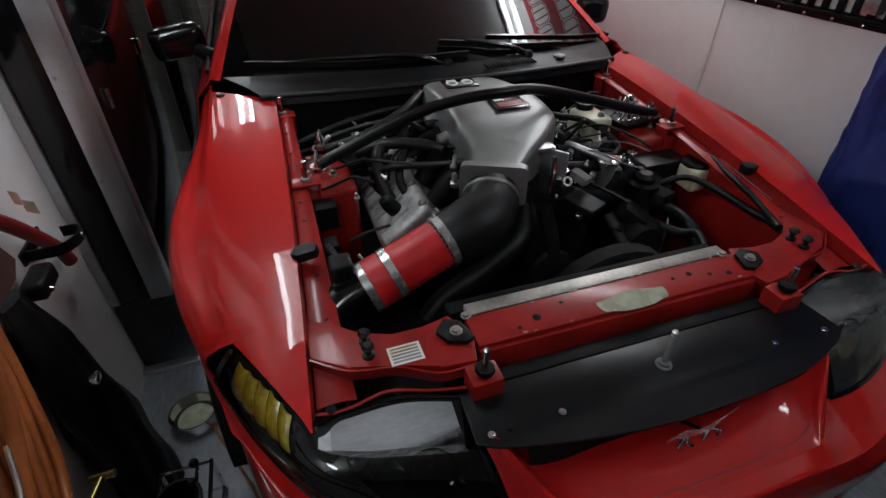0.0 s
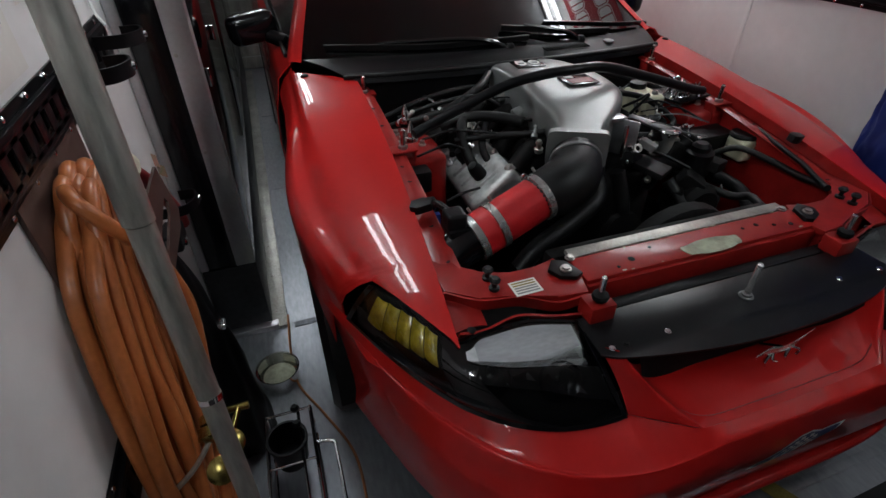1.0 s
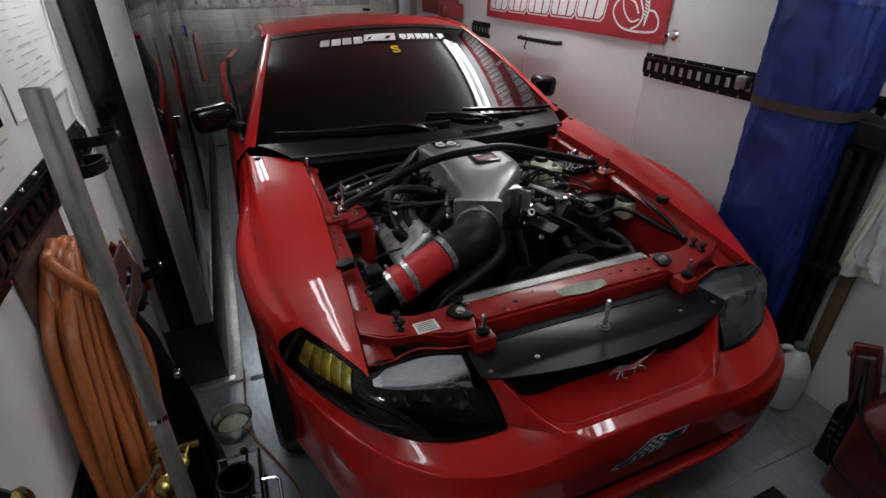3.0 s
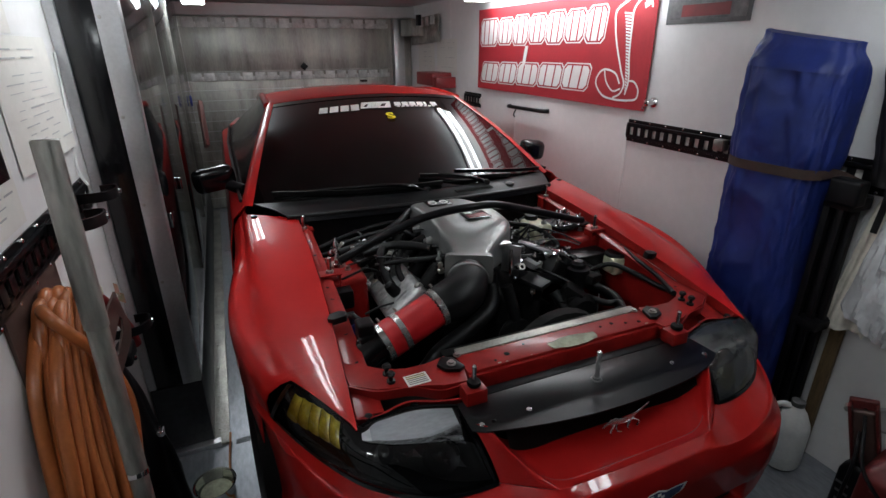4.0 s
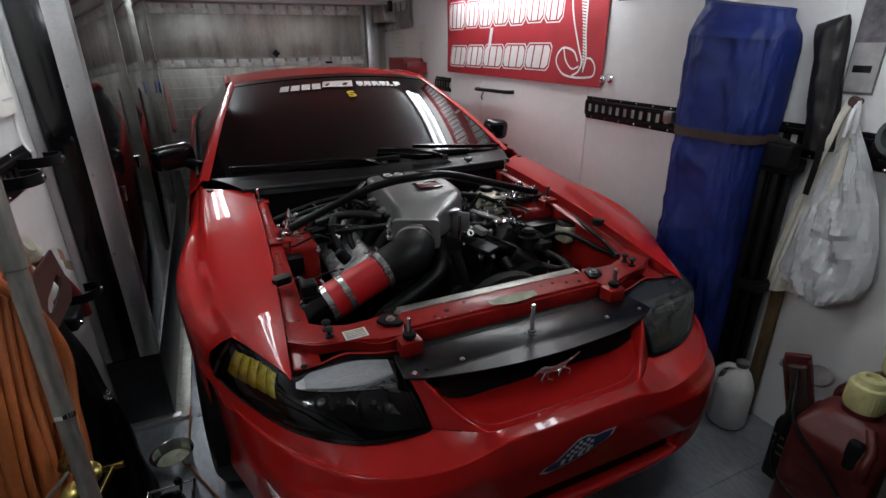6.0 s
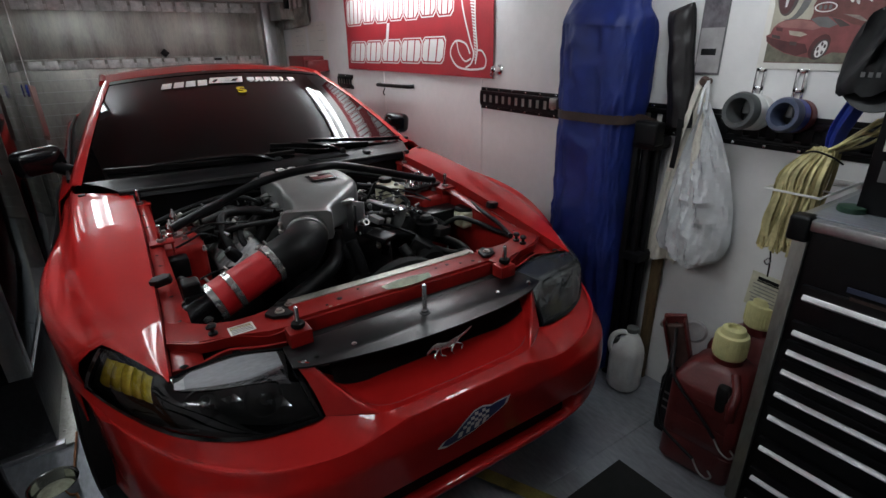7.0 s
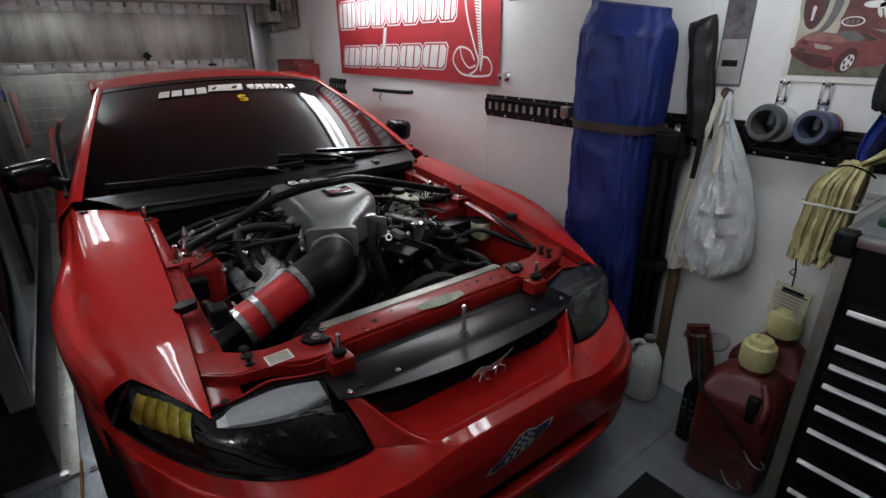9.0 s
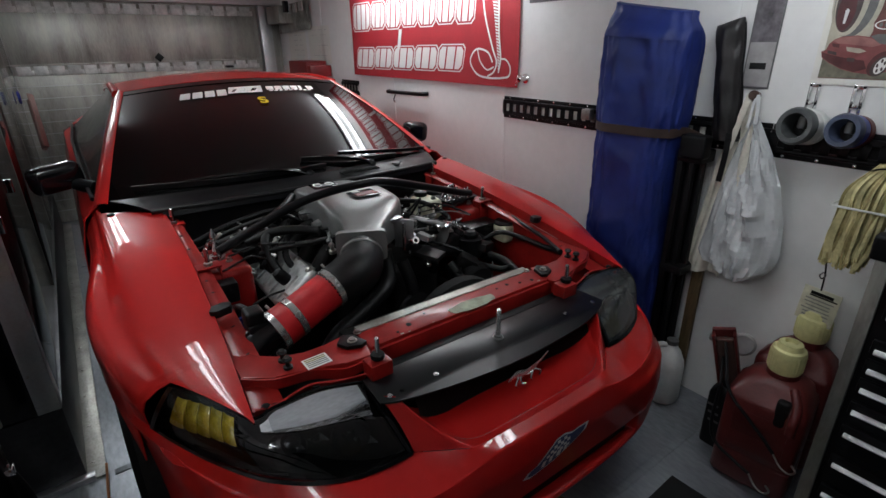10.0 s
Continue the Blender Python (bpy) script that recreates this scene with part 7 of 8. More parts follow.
part("buckle", box((XR - 0.03, 0.70, 1.195), (0.04, 0.05, 0.05), 0.006), STEEL, stp, "steel strap buckle")
part("ratchet", box((1.10, 0.10, 1.14), (0.06, 0.10, 0.09), 0.012, seg=3), BLACK, stp, "black ratchet")

# black sleeve, folded frame, wooden strip
SLEEVE = mat("black_vinyl", (0.014, 0.012, 0.013), 0.42, var=0.5, scale=7, bump=0.15, bscale=30)
sleeve = thing("black_sleeve_bag", "narrow black padded sleeve hanging on the wall", "bag", (1.19, 0.10, 1.25))


def sleeve_at(u, v):
    a = 2 * math.pi * u
    ca, sa = math.cos(a), math.sin(a)
    end = 1 - 0.55 * smooth(0.93, 1.0, v) ** 2
    px = 0.030 * math.copysign(abs(ca) ** 0.7, ca)
    py = 0.046 * math.copysign(abs(sa) ** 0.7, sa)
    q = Vector((1.5 * ca, 1.5 * sa, 5 * v))
    px += 0.007 * noise.noise(q * 1.3) - 0.008 * math.exp(-((sa - 0.1) / 0.2) ** 2)
    return Vector((1.182 + px * end, 0.030 + 0.062 * v + py * (0.94 + 0.06 * end) + 0.004 * noise.noise(q), 1.165 + 0.415 * v - 0.014 * (py / 0.046) * v))


bm = patch(sleeve_at, 48, 40)
bmesh.ops.remove_doubles(bm, verts=bm.verts[:], dist=1e-4)
bmesh.ops.holes_fill(bm, edges=[e for e in bm.edges if e.is_boundary], sides=0)
part("sleeve", bm, SLEEVE, sleeve, "creased black vinyl", 60)
part("piping", tube([sleeve_at(0.76, v) + Vector((-0.003, -0.001, 0)) for v in (0.02, 0.2, 0.4, 0.6, 0.8, 0.96)], 0.004, 8), BLACK, sleeve)
frame_ = thing("folded_frame", "folded black steel canopy frame standing by the wall", "frame", (1.15, 0.09, 0))
for x, y, r in ((1.10, 0.145, 0.014), (1.12, 0.11, 0.014), (1.15, 0.085, 0.014), (1.18, 0.12, 0.014), (1.145, 0.135, 0.012)):
    part("leg", box((x, y, 0.56), (0.024, 0.024, 1.12), 0.004), BLACK, frame_)
part("slider", box((1.14, 0.11, 1.10), (0.11, 0.10, 0.05), 0.01), BLACK, frame_)
part("slider", box((1.14, 0.11, 0.62), (0.11, 0.10, 0.04), 0.01), BLACK, frame_)
part("foot_plate", box((1.14, 0.11, 0.008), (0.12, 0.11, 0.012), 0.003), BLACK, frame_)
wood = thing("wooden_batten", "worn wooden batten leaning against the wall", "batten", (1.205, 0.04, 0))
part("batten", box((1.205, 0.045, 0.42), (0.02, 0.045, 0.84), 0.003), WOOD, wood)

# cloth and carrier bag on a hook
knob = thing("wall_hook", "dull round wall knob holding bags", "hook", (XR, -0.045, 1.335))
part("knob", lathe([(0.012, 0), (0.009, 0.015), (0.017, 0.022), (0.020, 0.034), (0.012, 0.046)], 16, align((XR, -0.030, 1.33), (XR - 1, -0.030, 1.33))), BROWN_PL, knob)
cl = thing("cream_cloth", "cream cloth tote hanging from the wall hook", "cloth", (1.16, 0.0, 0.62))


def cloth_at(u, v):
    z = 0.60 + 0.71 * v + 0.035 * math.sin(2.2 * u) * (1 - v) - 0.02 * (1 - u) * (1 - v)
    left, right = lerp([(0, 0.105), (0.36, 0.075), (0.72, 0.045), (0.80, 0.020), (1, -0.022)], v), lerp([(0, -0.06), (0.5, -0.07), (1, -0.045)], v)
    fold = math.sin(11 * u + 2 * v) * 0.014 + math.sin(23 * u - 4 * v) * 0.006
    return Vector((1.168 + fold * (1 - 0.7 * v) + 0.030 * v, left + (right - left) * u, z))


part("cloth_fold", thick(patch(cloth_at, 28, 24), 0.003), CANVAS, cl, "", 70)
part("cloth_loop", strip([(1.195, -0.02, 1.335), (1.175, -0.015, 1.28), (1.16, -0.004, 1.18), (1.15, 0.016, 1.06)], 0.022, 0.003, (0, 1, 0.3)), CANVAS, cl)
part("black_handle", strip([(1.14, 0.004, 1.20), (1.135, 0.0, 1.12), (1.135, 0.006, 1.015)], 0.020, 0.004, (0, 1, 0.2)), BLACK, cl)
pb = thing("carrier_bag", "white plastic carrier bag hanging from the wall hook", "bag", (1.10, -0.14, 0.66))


def carrier_at(u, v):
    """A flat bag, front face for u below one half and back face above; v from the foot to the peak."""
    front = u < 0.5
    t = u * 2 if front else 2 - u * 2
    left = lerp([(0, 0.020), (0.06, 0.045), (0.25, 0.032), (0.55, 0.018), (0.8, -0.012), (1, -0.048)], v)
    right = lerp([(0, -0.215), (0.05, -0.238), (0.15, -0.252), (0.36, -0.236), (0.60, -0.190), (0.78, -0.140), (1, -0.062)], v)
    y = left + (right - left) * t
    swell = (0.010 + 0.040 * math.sin(math.pi * min(1, 1.5 * v + 0.12)) * (1 - 0.5 * v)) * math.sin(math.pi * t) ** 0.6
    q = Vector((t * 2.6 + 0.8 * v, v * 2.3, 3.0 if front else 9.0))
    w = Vector((t * 1.5, v * 6.0 + 1.5 * t, 5.0))
    crush = 0.034 * (0.25 - abs(noise.noise(q))) + 0.016 * (0.25 - abs(noise.noise(q * 2.2))) + 0.018 * (0.25 - abs(noise.noise(w))) * (1 - v) + 0.005 * noise.noise(q * 6)
    fold = 0.014 * math.sin(9 * t + 1.2) * (1 - 0.5 * v) + 0.022 * math.exp(-((v - 0.36 - 0.12 * t) / 0.022) ** 2) * smooth(0.15, 0.35, t) * smooth(0.9, 0.6, t)
    x = 1.158 + 0.042 * v - (swell + (2.0 * crush + 0.7 * fold) * math.sin(math.pi * t) ** 0.5) * (1 if front else -0.35)
    return Vector((min(x, XR - 0.004), y, 0.672 + 0.588 * v + 0.014 * (1 - v) * math.sin(7 * t + 0.6) - 0.014 * (1 - v) * math.sin(math.pi * t)))


bm = patch(carrier_at, 52, 30)
part("bag_body", bm, BAG, pb, "crumpled white plastic", 16)
part("bag_handle", strip([(1.175, -0.066, 1.235), (1.18, -0.06, 1.29), (1.19, -0.048, 1.335)], 0.012, 0.003, (0, 1, 0.3)), BAG, pb)
part("bag_handle", strip([(1.165, -0.045, 1.22), (1.18, -0.042, 1.29), (1.19, -0.044, 1.335)], 0.010, 0.003, (0, 1, 0.3)), BAG, pb)

# two reels hung on spanner-like brackets
RIM_DARK = mat("dark_grey_plastic", (0.075, 0.08, 0.082), 0.45, var=0.25)
BLUE_GREY = mat("blue_grey_plastic", (0.055, 0.07, 0.12), 0.45, var=0.2)
for y, yy, ring, core, back in ((-0.204, -0.206, RIM_DARK, WHITE_PL, WHITE_PL), (-0.334, -0.330, BLUE_GREY, BLUE_PL, RED_CAN)):
    reel = thing("stacked_reel", "thick plastic reel with a grey rim hung on a bracket" if core is WHITE_PL else "blue and red plastic reel with a grey rim", "reel", (1.15, y, 1.235), "reels on the wall")
    m = align((XR - 0.008, y - 0.02, 1.237), (XR - 1.0, y + 0.12, 1.372)) @ Matrix.Scale(0.90 if core is WHITE_PL else 0.80, 4)
    part("reel_back", lathe([(0.060, 0.0), (0.066, 0.006), (0.066, 0.04), (0.060, 0.045), (0.048, 0.045), (0.048, 0.0)], 30, m, hollow=True), back, reel)
    part("reel_body", lathe([(0.060, 0.046), (0.066, 0.05), (0.066, 0.085), (0.046, 0.085), (0.046, 0.046)], 30, m, hollow=True), core, reel)
    part("reel_rim", lathe([(0.060, 0.086), (0.067, 0.09), (0.069, 0.11), (0.062, 0.125), (0.046, 0.124), (0.041, 0.11), (0.040, 0.04)], 36, m, hollow=True), ring, reel, "grey rim")
    # black disc added for the dark inside the open reel
    part("reel_shade", lathe([(0.049, 0.045), (0.02, 0.042), (0.004, 0.042)], 24, m), BLACK, reel)
    part("hanger_tongue", box((0, 0, 0), (0.028, 0.05, 0.04), 0.01, m @ Matrix.Translation((0.0, 0.016, 0.06)), seg=3), GREY_RING, reel)
    sp = thing("slotted_bracket", "bright slotted steel bracket on the wall", "bracket", (XR, y - 0.01, 1.30), "brackets above the reels")
    part("bar", box((XR - 0.006, yy - 0.012, 1.315), (0.006, 0.010, 0.13), 0.002), CHROME, sp)
    part("bar", box((XR - 0.006, yy + 0.012, 1.315), (0.006, 0.010, 0.13), 0.002), CHROME, sp)
    for dz in (0.06, 0.0, -0.05):
        part("bridge", box((XR - 0.006, yy, 1.315 + dz), (0.006, 0.034, 0.014), 0.002), CHROME, sp)

# fuel cans, jug
def loft_rect(rows, seg=36, m=None):
    """Stack rounded rectangles: (z, x, y, width, depth, power)."""
    bm = bmesh.new()
    rings = []
    for z, cx, cy, wx, wy, power in rows:
        ring = []
        for k in range(seg):
            ct, st = math.cos(2 * math.pi * k / seg), math.sin(2 * math.pi * k / seg)
            ring.append(bm.verts.new((cx + math.copysign(abs(ct) ** (2 / power), ct) * wx / 2, cy + math.copysign(abs(st) ** (2 / power), st) * wy / 2, z)))
        rings.append(ring)
    for a, b in zip(rings, rings[1:]):
        for k in range(seg):
            bm.faces.new((a[k], a[(k + 1) % seg], b[(k + 1) % seg], b[k]))
    bm.faces.new(rings[0][::-1])
    bm.faces.new(rings[-1])
    if m is not None:
        bmesh.ops.transform(bm, matrix=m, verts=bm.verts[:])
    return bm


def fuel_can(at, yaw, label, h=0.46, depth=0.22, tint=None):
    can = thing("fuel_can", label, "fuel can", at, "fuel cans")
    m = Matrix.Translation(at) @ Euler((0, 0, radians(yaw))).to_matrix().to_4x4()
    b = h * 0.745
    part("tank", loft_rect([(0.0, 0, 0, depth - 0.03, 0.22, 6), (0.006, 0, 0, depth - 0.01, 0.24, 7), (0.02, 0, 0, depth, 0.25, 8), (b * 0.33, 0, 0, depth, 0.25, 8), (b * 0.34, 0, 0, depth - 0.006, 0.244, 8), (b * 0.37, 0, 0, depth - 0.006, 0.244, 8), (b * 0.38, 0, 0, depth, 0.25, 8), (b - 0.02, 0, 0, depth, 0.25, 8), (b, 0.002, 0, depth - 0.008, 0.242, 7),
                            (b + 0.012, 0.004, -0.002, depth - 0.03, 0.222, 6), (h * 0.83, 0.012, -0.006, depth * 0.80, 0.195, 5), (h * 0.88, 0.016, -0.008, min(depth * 0.66, 0.14), 0.138, 3), (h * 0.895, 0.016, -0.008, 0.102, 0.102, 2), (h + 0.012, 0.016, -0.008, 0.096, 0.096, 2)], 48, m), RED_CAN, can, "faded red plastic tank", 40)
    n = m @ Matrix.Translation((0.016, -0.008, 0)) @ Matrix.Diagonal((0.90, 0.90, 1, 1))
    part("cap", lathe([(0.055, h - 0.034), (0.058, h - 0.028), (0.059, h + 0.044), (0.056, h + 0.052), (0.046, h + 0.056), (0.043, h + 0.064), (0.040, h + 0.074), (0.033, h + 0.078), (0.022, h + 0.078), (0.019, h + 0.066), (0.004, h + 0.064)], 40, n), CREAM, can, "cream ribbed screw cap")
    for k in range(30):
        a = 2 * math.pi * k / 30
        part("cap_rib", box((0.0585 * math.cos(a), 0.0585 * math.sin(a), h + 0.008), (0.0018, 0.005, 0.062), 0.0006, n), CREAM, can)
    if depth > 0.2:
        # raised dark slab in place of the shade inside the grip's recess
        part("grip_shade", box((-depth / 2 + 0.014, -0.050, b - 0.012), (0.034, 0.040, 0.105), 0.014, m, seg=3), DARK, can, "dark slab standing for the shaded hollow beside the grip")
        part("grip", tube([m @ Vector(q) for q in ((-depth / 2 - 0.002, -0.088, b - 0.070), (-depth / 2 - 0.006, -0.088, b - 0.02), (-0.086, -0.086, b + 0.022), (-0.045, -0.060, h * 0.87))], 0.015, 14), RED_CAN, can, "moulded carrying grip")
        for k in range(2):
            part("panel_bar", box((-depth / 2 + 0.0005, 0.0, b * (0.52 + 0.26 * k)), (0.004, 0.17, b * 0.17), 0.002, m), RED_CAN, can, "raised panel")
    return can


fuel_can((0.962, -0.405, 0.0), 8, "faded red plastic fuel can with a cream cap", 0.488)
fuel_can((1.150, -0.403, 0.0), 0, "narrow faded red fuel can with a yellowed cap", 0.545, 0.135)
holder = thing("red_spout_rack", "red plastic spout standing beside the fuel cans", "spout", (1.05, -0.22, 0))
lean = Matrix.Translation((1.085, -0.292, 0.004)) @ Euler((radians(-15), radians(-2), radians(24))).to_matrix().to_4x4()
part("spout_body", box((0, 0, 0.26), (0.020, 0.080, 0.50), 0.006, lean, seg=3), RED_CAN, holder, "red back plate")
for k in (-1, 1):
    part("spout_side", box((-0.022, 0.036 * k, 0.26), (0.044, 0.010, 0.48), 0.004, lean), RED_CAN, holder)
part("spout_face", box((-0.024, 0.0, 0.28), (0.022, 0.062, 0.40), 0.009, lean, seg=3), BROWN_PL, holder, "dull brown channel")
part("spout_disc", lathe([(0.044, 0), (0.047, 0.006), (0.037, 0.012), (0.028, 0.010)], 26, lean @ Matrix.Translation((0.02, -0.055, 0.43)) @ Euler((0, radians(-80), 0)).to_matrix().to_4x4()), PALE_PRINT, holder, "grey round disc")
part("spout_bolt", lathe([(0.012, 0), (0.012, 0.02), (0.006, 0.022)], 8, lean @ Matrix.Translation((-0.02, 0.040, 0.485)) @ Euler((0, radians(-90), 0)).to_matrix().to_4x4()), STEEL, holder)
bottle = thing("black_can", "small black oil can with pale print behind the bungee cord", "can", (0.985, -0.238, 0))
part("can_body", loft_rect([(0.0, 0.985, -0.238, 0.055, 0.075, 6), (0.01, 0.985, -0.238, 0.06, 0.08, 6), (0.24, 0.985, -0.238, 0.06, 0.08, 6), (0.265, 0.985, -0.238, 0.05, 0.065, 5), (0.275, 0.985, -0.238, 0.03, 0.03, 2), (0.29, 0.985, -0.238, 0.03, 0.03, 2)], 32), BLACK, bottle, "", 45)
for k in range(3):
    part("print_bar", box((0.9545, -0.238 + 0.006 * k, 0.12 + 0.035 * k), (0.001, 0.04, 0.010), 0), GREY_RING, bottle)
jug = thing("plastic_jug", "white plastic gallon jug on the floor", "jug", (1.10, 0.06, 0))
jx, jy = 1.080, 0.045
part("jug_body", loft_rect([(0.0, jx, jy, 0.115, 0.115, 2.2), (0.006, jx, jy, 0.132, 0.132, 2.3), (0.02, jx, jy, 0.140, 0.140, 2.4), (0.165, jx, jy, 0.140, 0.140, 2.4), (0.172, jx, jy, 0.137, 0.137, 2.4), (0.18, jx, jy, 0.139, 0.139, 2.4), (0.205, jx + 0.004, jy, 0.128, 0.124, 2.4), (0.245, jx + 0.014, jy, 0.088, 0.082, 2.2), (0.262, jx + 0.018, jy, 0.056, 0.056, 2), (0.278, jx + 0.018, jy, 0.046, 0.046, 2)], 40), WHITE_PL, jug, "", 45)
part("jug_cap", lathe([(0.025, 0), (0.025, 0.02), (0.02, 0.023)], 18, Matrix.Translation((jx + 0.018, jy, 0.277))), GREY_RING, jug, "dark screw cap")
part("jug_handle", tube([(jx + 0.004, jy + 0.012, 0.268), (jx - 0.020, jy + 0.032, 0.274), (jx - 0.042, jy + 0.050, 0.255), (jx - 0.052, jy + 0.056, 0.215), (jx - 0.044, jy + 0.050, 0.175)], 0.012, 12), WHITE_PL, jug)
# solid grey block standing for the shade in the handle's opening
part("hollow_shade", box((jx - 0.030, jy + 0.040, 0.222), (0.020, 0.026, 0.05), 0.008, seg=3), GREY_RING, jug)
cordset = thing("bungee_cord", "black bungee cord with wire hooks over the fuel can", "cord", (0.9, -0.4, 0.2))
for pts in ([(1.040, -0.175, 0.480), (0.940, -0.240, 0.420), (0.848, -0.305, 0.362), (0.836, -0.395, 0.293), (0.834, -0.448, 0.252), (0.834, -0.486, 0.216)], [(0.975, -0.215, 0.400), (0.890, -0.258, 0.33), (0.850, -0.272, 0.20), (0.838, -0.303, 0.133), (0.834, -0.375, 0.103), (0.832, -0.435, 0.085)]):
    part("cord", tube(pts, 0.006, 8), BLACK, cordset)
    e = Vector(pts[-1])
    part("wire_hook", tube([e, e + Vector((-0.006, -0.03, -0.03)), e + Vector((-0.01, -0.06, -0.035)), e + Vector((-0.01, -0.075, -0.015)), e + Vector((-0.008, -0.06, 0.0))], 0.0035, 8), STEEL, cordset, "bright wire hook")

# tool chest
chest = thing("tool_chest", "black rolling tool chest with bright drawer pulls", "tool chest", (0.98, -1.0, 0))
part("carcass", box((0.985, -0.985, 0.585), (0.49, 0.76, 0.91), 0.008), BLACK_SATIN, chest)
part("corner_post", box((0.742, -0.612, 0.585), (0.026, 0.034, 0.92), 0.004), ALU_WEATHER, chest, "grey corner post")
part("top_edge", box((0.985, -0.985, 1.048), (0.52, 0.80, 0.028), 0.006), ALU, chest, "bright top edge")
part("top_corner", box((0.745, -0.605, 1.035), (0.05, 0.05, 0.066), 0.010, seg=3), BLACK, chest, "black corner cap")
part("top_mat", box((0.985, -0.985, 1.064), (0.47, 0.75, 0.006), 0.002), GALV, chest)
for zc, top in ((0.865, 0.965), (0.762, 0.842), (0.702, 0.738), (0.64, 0.68), (0.566, 0.618), (0.487, 0.543), (0.376, 0.463), (0.262, 0.352), (0.17, 0.238)):
    zb = zc - 0.022
    dr = part("drawer", box((0.733, -1.0, (zb + zc + 0.0) / 2 + 0.02), (0.014, 0.71, max(0.03, zc - zb + 0.02)), 0.003), BLACK, chest, "black drawer front")
    part("drawer_pull", box((0, 0, 0), (0.015, 0.67, 0.015), 0.003, Matrix.Translation((0.720, -0.99, zc)) @ Euler((0, radians(38), 0)).to_matrix().to_4x4()), PULL, dr, "bright aluminium pull")
for k in range(2):
    part("badge_bar", box((0.7275, -0.80, 0.918 - 0.022 * k), (0.002, 0.13 - 0.02 * k, 0.013), 0), STRAP_B if k else BLUE_GREY, chest)
for x, y in ((0.80, -0.68), (0.80, -1.29), (1.17, -0.68), (1.17, -1.29)):
    part("castor", lathe([(0.05, -0.018), (0.055, -0.012), (0.055, 0.012), (0.05, 0.018)], 20, Matrix.Translation((x, y, 0.056)) @ Euler((0, radians(90), 0)).to_matrix().to_4x4()), RUBBER, chest)
    part("castor_fork", box((x, y, 0.105), (0.05, 0.06, 0.045), 0.006), STEEL, chest)
lid = thing("jar_lid", "dark green round lid on the chest", "lid", (0.86, -0.66, 1.067))
part("lid", lathe([(0.03, 0), (0.032, 0.004), (0.03, 0.014), (0.02, 0.016)], 20, Matrix.Translation((0.86, -0.66, 1.067))), mat("green_plastic", (0.02, 0.06, 0.035), 0.4), lid)
top = thing("top_chest", "black top chest with white stickers", "tool chest", (1.03, -1.02, 1.067))
part("top_body", box((1.03, -0.965, 1.25), (0.34, 0.60, 0.366), 0.008), BLACK_SATIN, top)
for y, z, w, h in ((-0.76, 1.265, 0.15, 0.085), (-0.82, 1.37, 0.18, 0.07)):
    b = part("sticker", box((0.8585, y, z), (0.002, w, h), 0), PAPER, top, "white sticker")
    part("sticker_blot", box((0.857, y, z), (0.001, w * 0.75, h * 0.5), 0), GREY_PRINT, b)
part("sticker", box((0.8585, -0.74, 1.325), (0.002, 0.06, 0.018), 0), YELLOW, top)
for k in range(4):
    part("letter_bar", box((0.8585, -0.705 - 0.035 * k, 1.175), (0.002, 0.026, 0.05), 0.001), GREY_RING, top)
# cap, blue cloth, chamois on a wire shelf
cap_ = thing("baseball_cap", "black cloth cap hanging on the chest corner", "cap", (1.05, -0.62, 1.25))
part("crown", patch(lambda u, v: Vector((1.02 + (0.070 * math.cos(math.pi * v * 0.5)) * math.cos(2 * math.pi * u), -0.605 + 0.100 * math.cos(math.pi * v * 0.5) ** 0.6 * math.sin(2 * math.pi * u) - 0.02 * v, 1.335 + 0.22 * math.sin(math.pi * v * 0.5))) + 0.035 * Vector((noise.noise(Vector((3 * math.cos(6.283 * u), 3 * math.sin(6.283 * u), 3 * v))), noise.noise(Vector((2 * math.cos(6.283 * u), 7, 2 * v))), noise.noise(Vector((9, 3 * math.sin(6.283 * u), 2.5 * v))))), 26, 12), BLACK, cap_, "", 70)
part("peak", thick(patch(lambda u, v: Vector((0.985 - 0.03 * v * math.sin(math.pi * u), -0.695 + 0.17 * u, 1.345 - 0.05 * v * math.sin(math.pi * u) ** 0.7)), 16, 6), 0.004), BLACK, cap_)
for k in range(5):
    part("stitch_bar", box((0.949, -0.575 - 0.016 * k, 1.385), (0.002, 0.009, 0.012), 0.0005), GREY_RING, cap_)
rag = thing("blue_cloth", "blue cloth strip hanging behind the chest", "cloth", (1.08, -0.53, 1.1))
part("fold", thick(patch(lambda u, v: Vector((1.08 + 0.01 * math.sin(8 * u), -0.495 - 0.04 * u - 0.02 * v + 0.012 * math.sin(5 * v), 1.15 + 0.22 * v - 0.03 * u)), 10, 8), 0.004), BLUE_PL, rag)
shelf = thing("wire_shelf", "small white wire shelf on the wall", "shelf", (1.05, -0.44, 1.06))
for k in range(4):
    part("wire", tube([(0.95 + 0.09 * k, -0.415, 1.060), (0.95 + 0.09 * k, -0.56, 1.060)], 0.0030, 6), WHITE_PL, shelf)
part("rim_wire", tube([(XR, -0.415, 1.060), (0.945, -0.415, 1.060), (0.945, -0.56, 1.060), (XR, -0.56, 1.060)], 0.0036, 8, smooth=False), WHITE_PL, shelf)
mop = thing("chamois_mop", "bundle of pale yellow chamois strips on the wire shelf", "mop", (1.03, -0.47, 0.86))
rnd = random.Random(8)
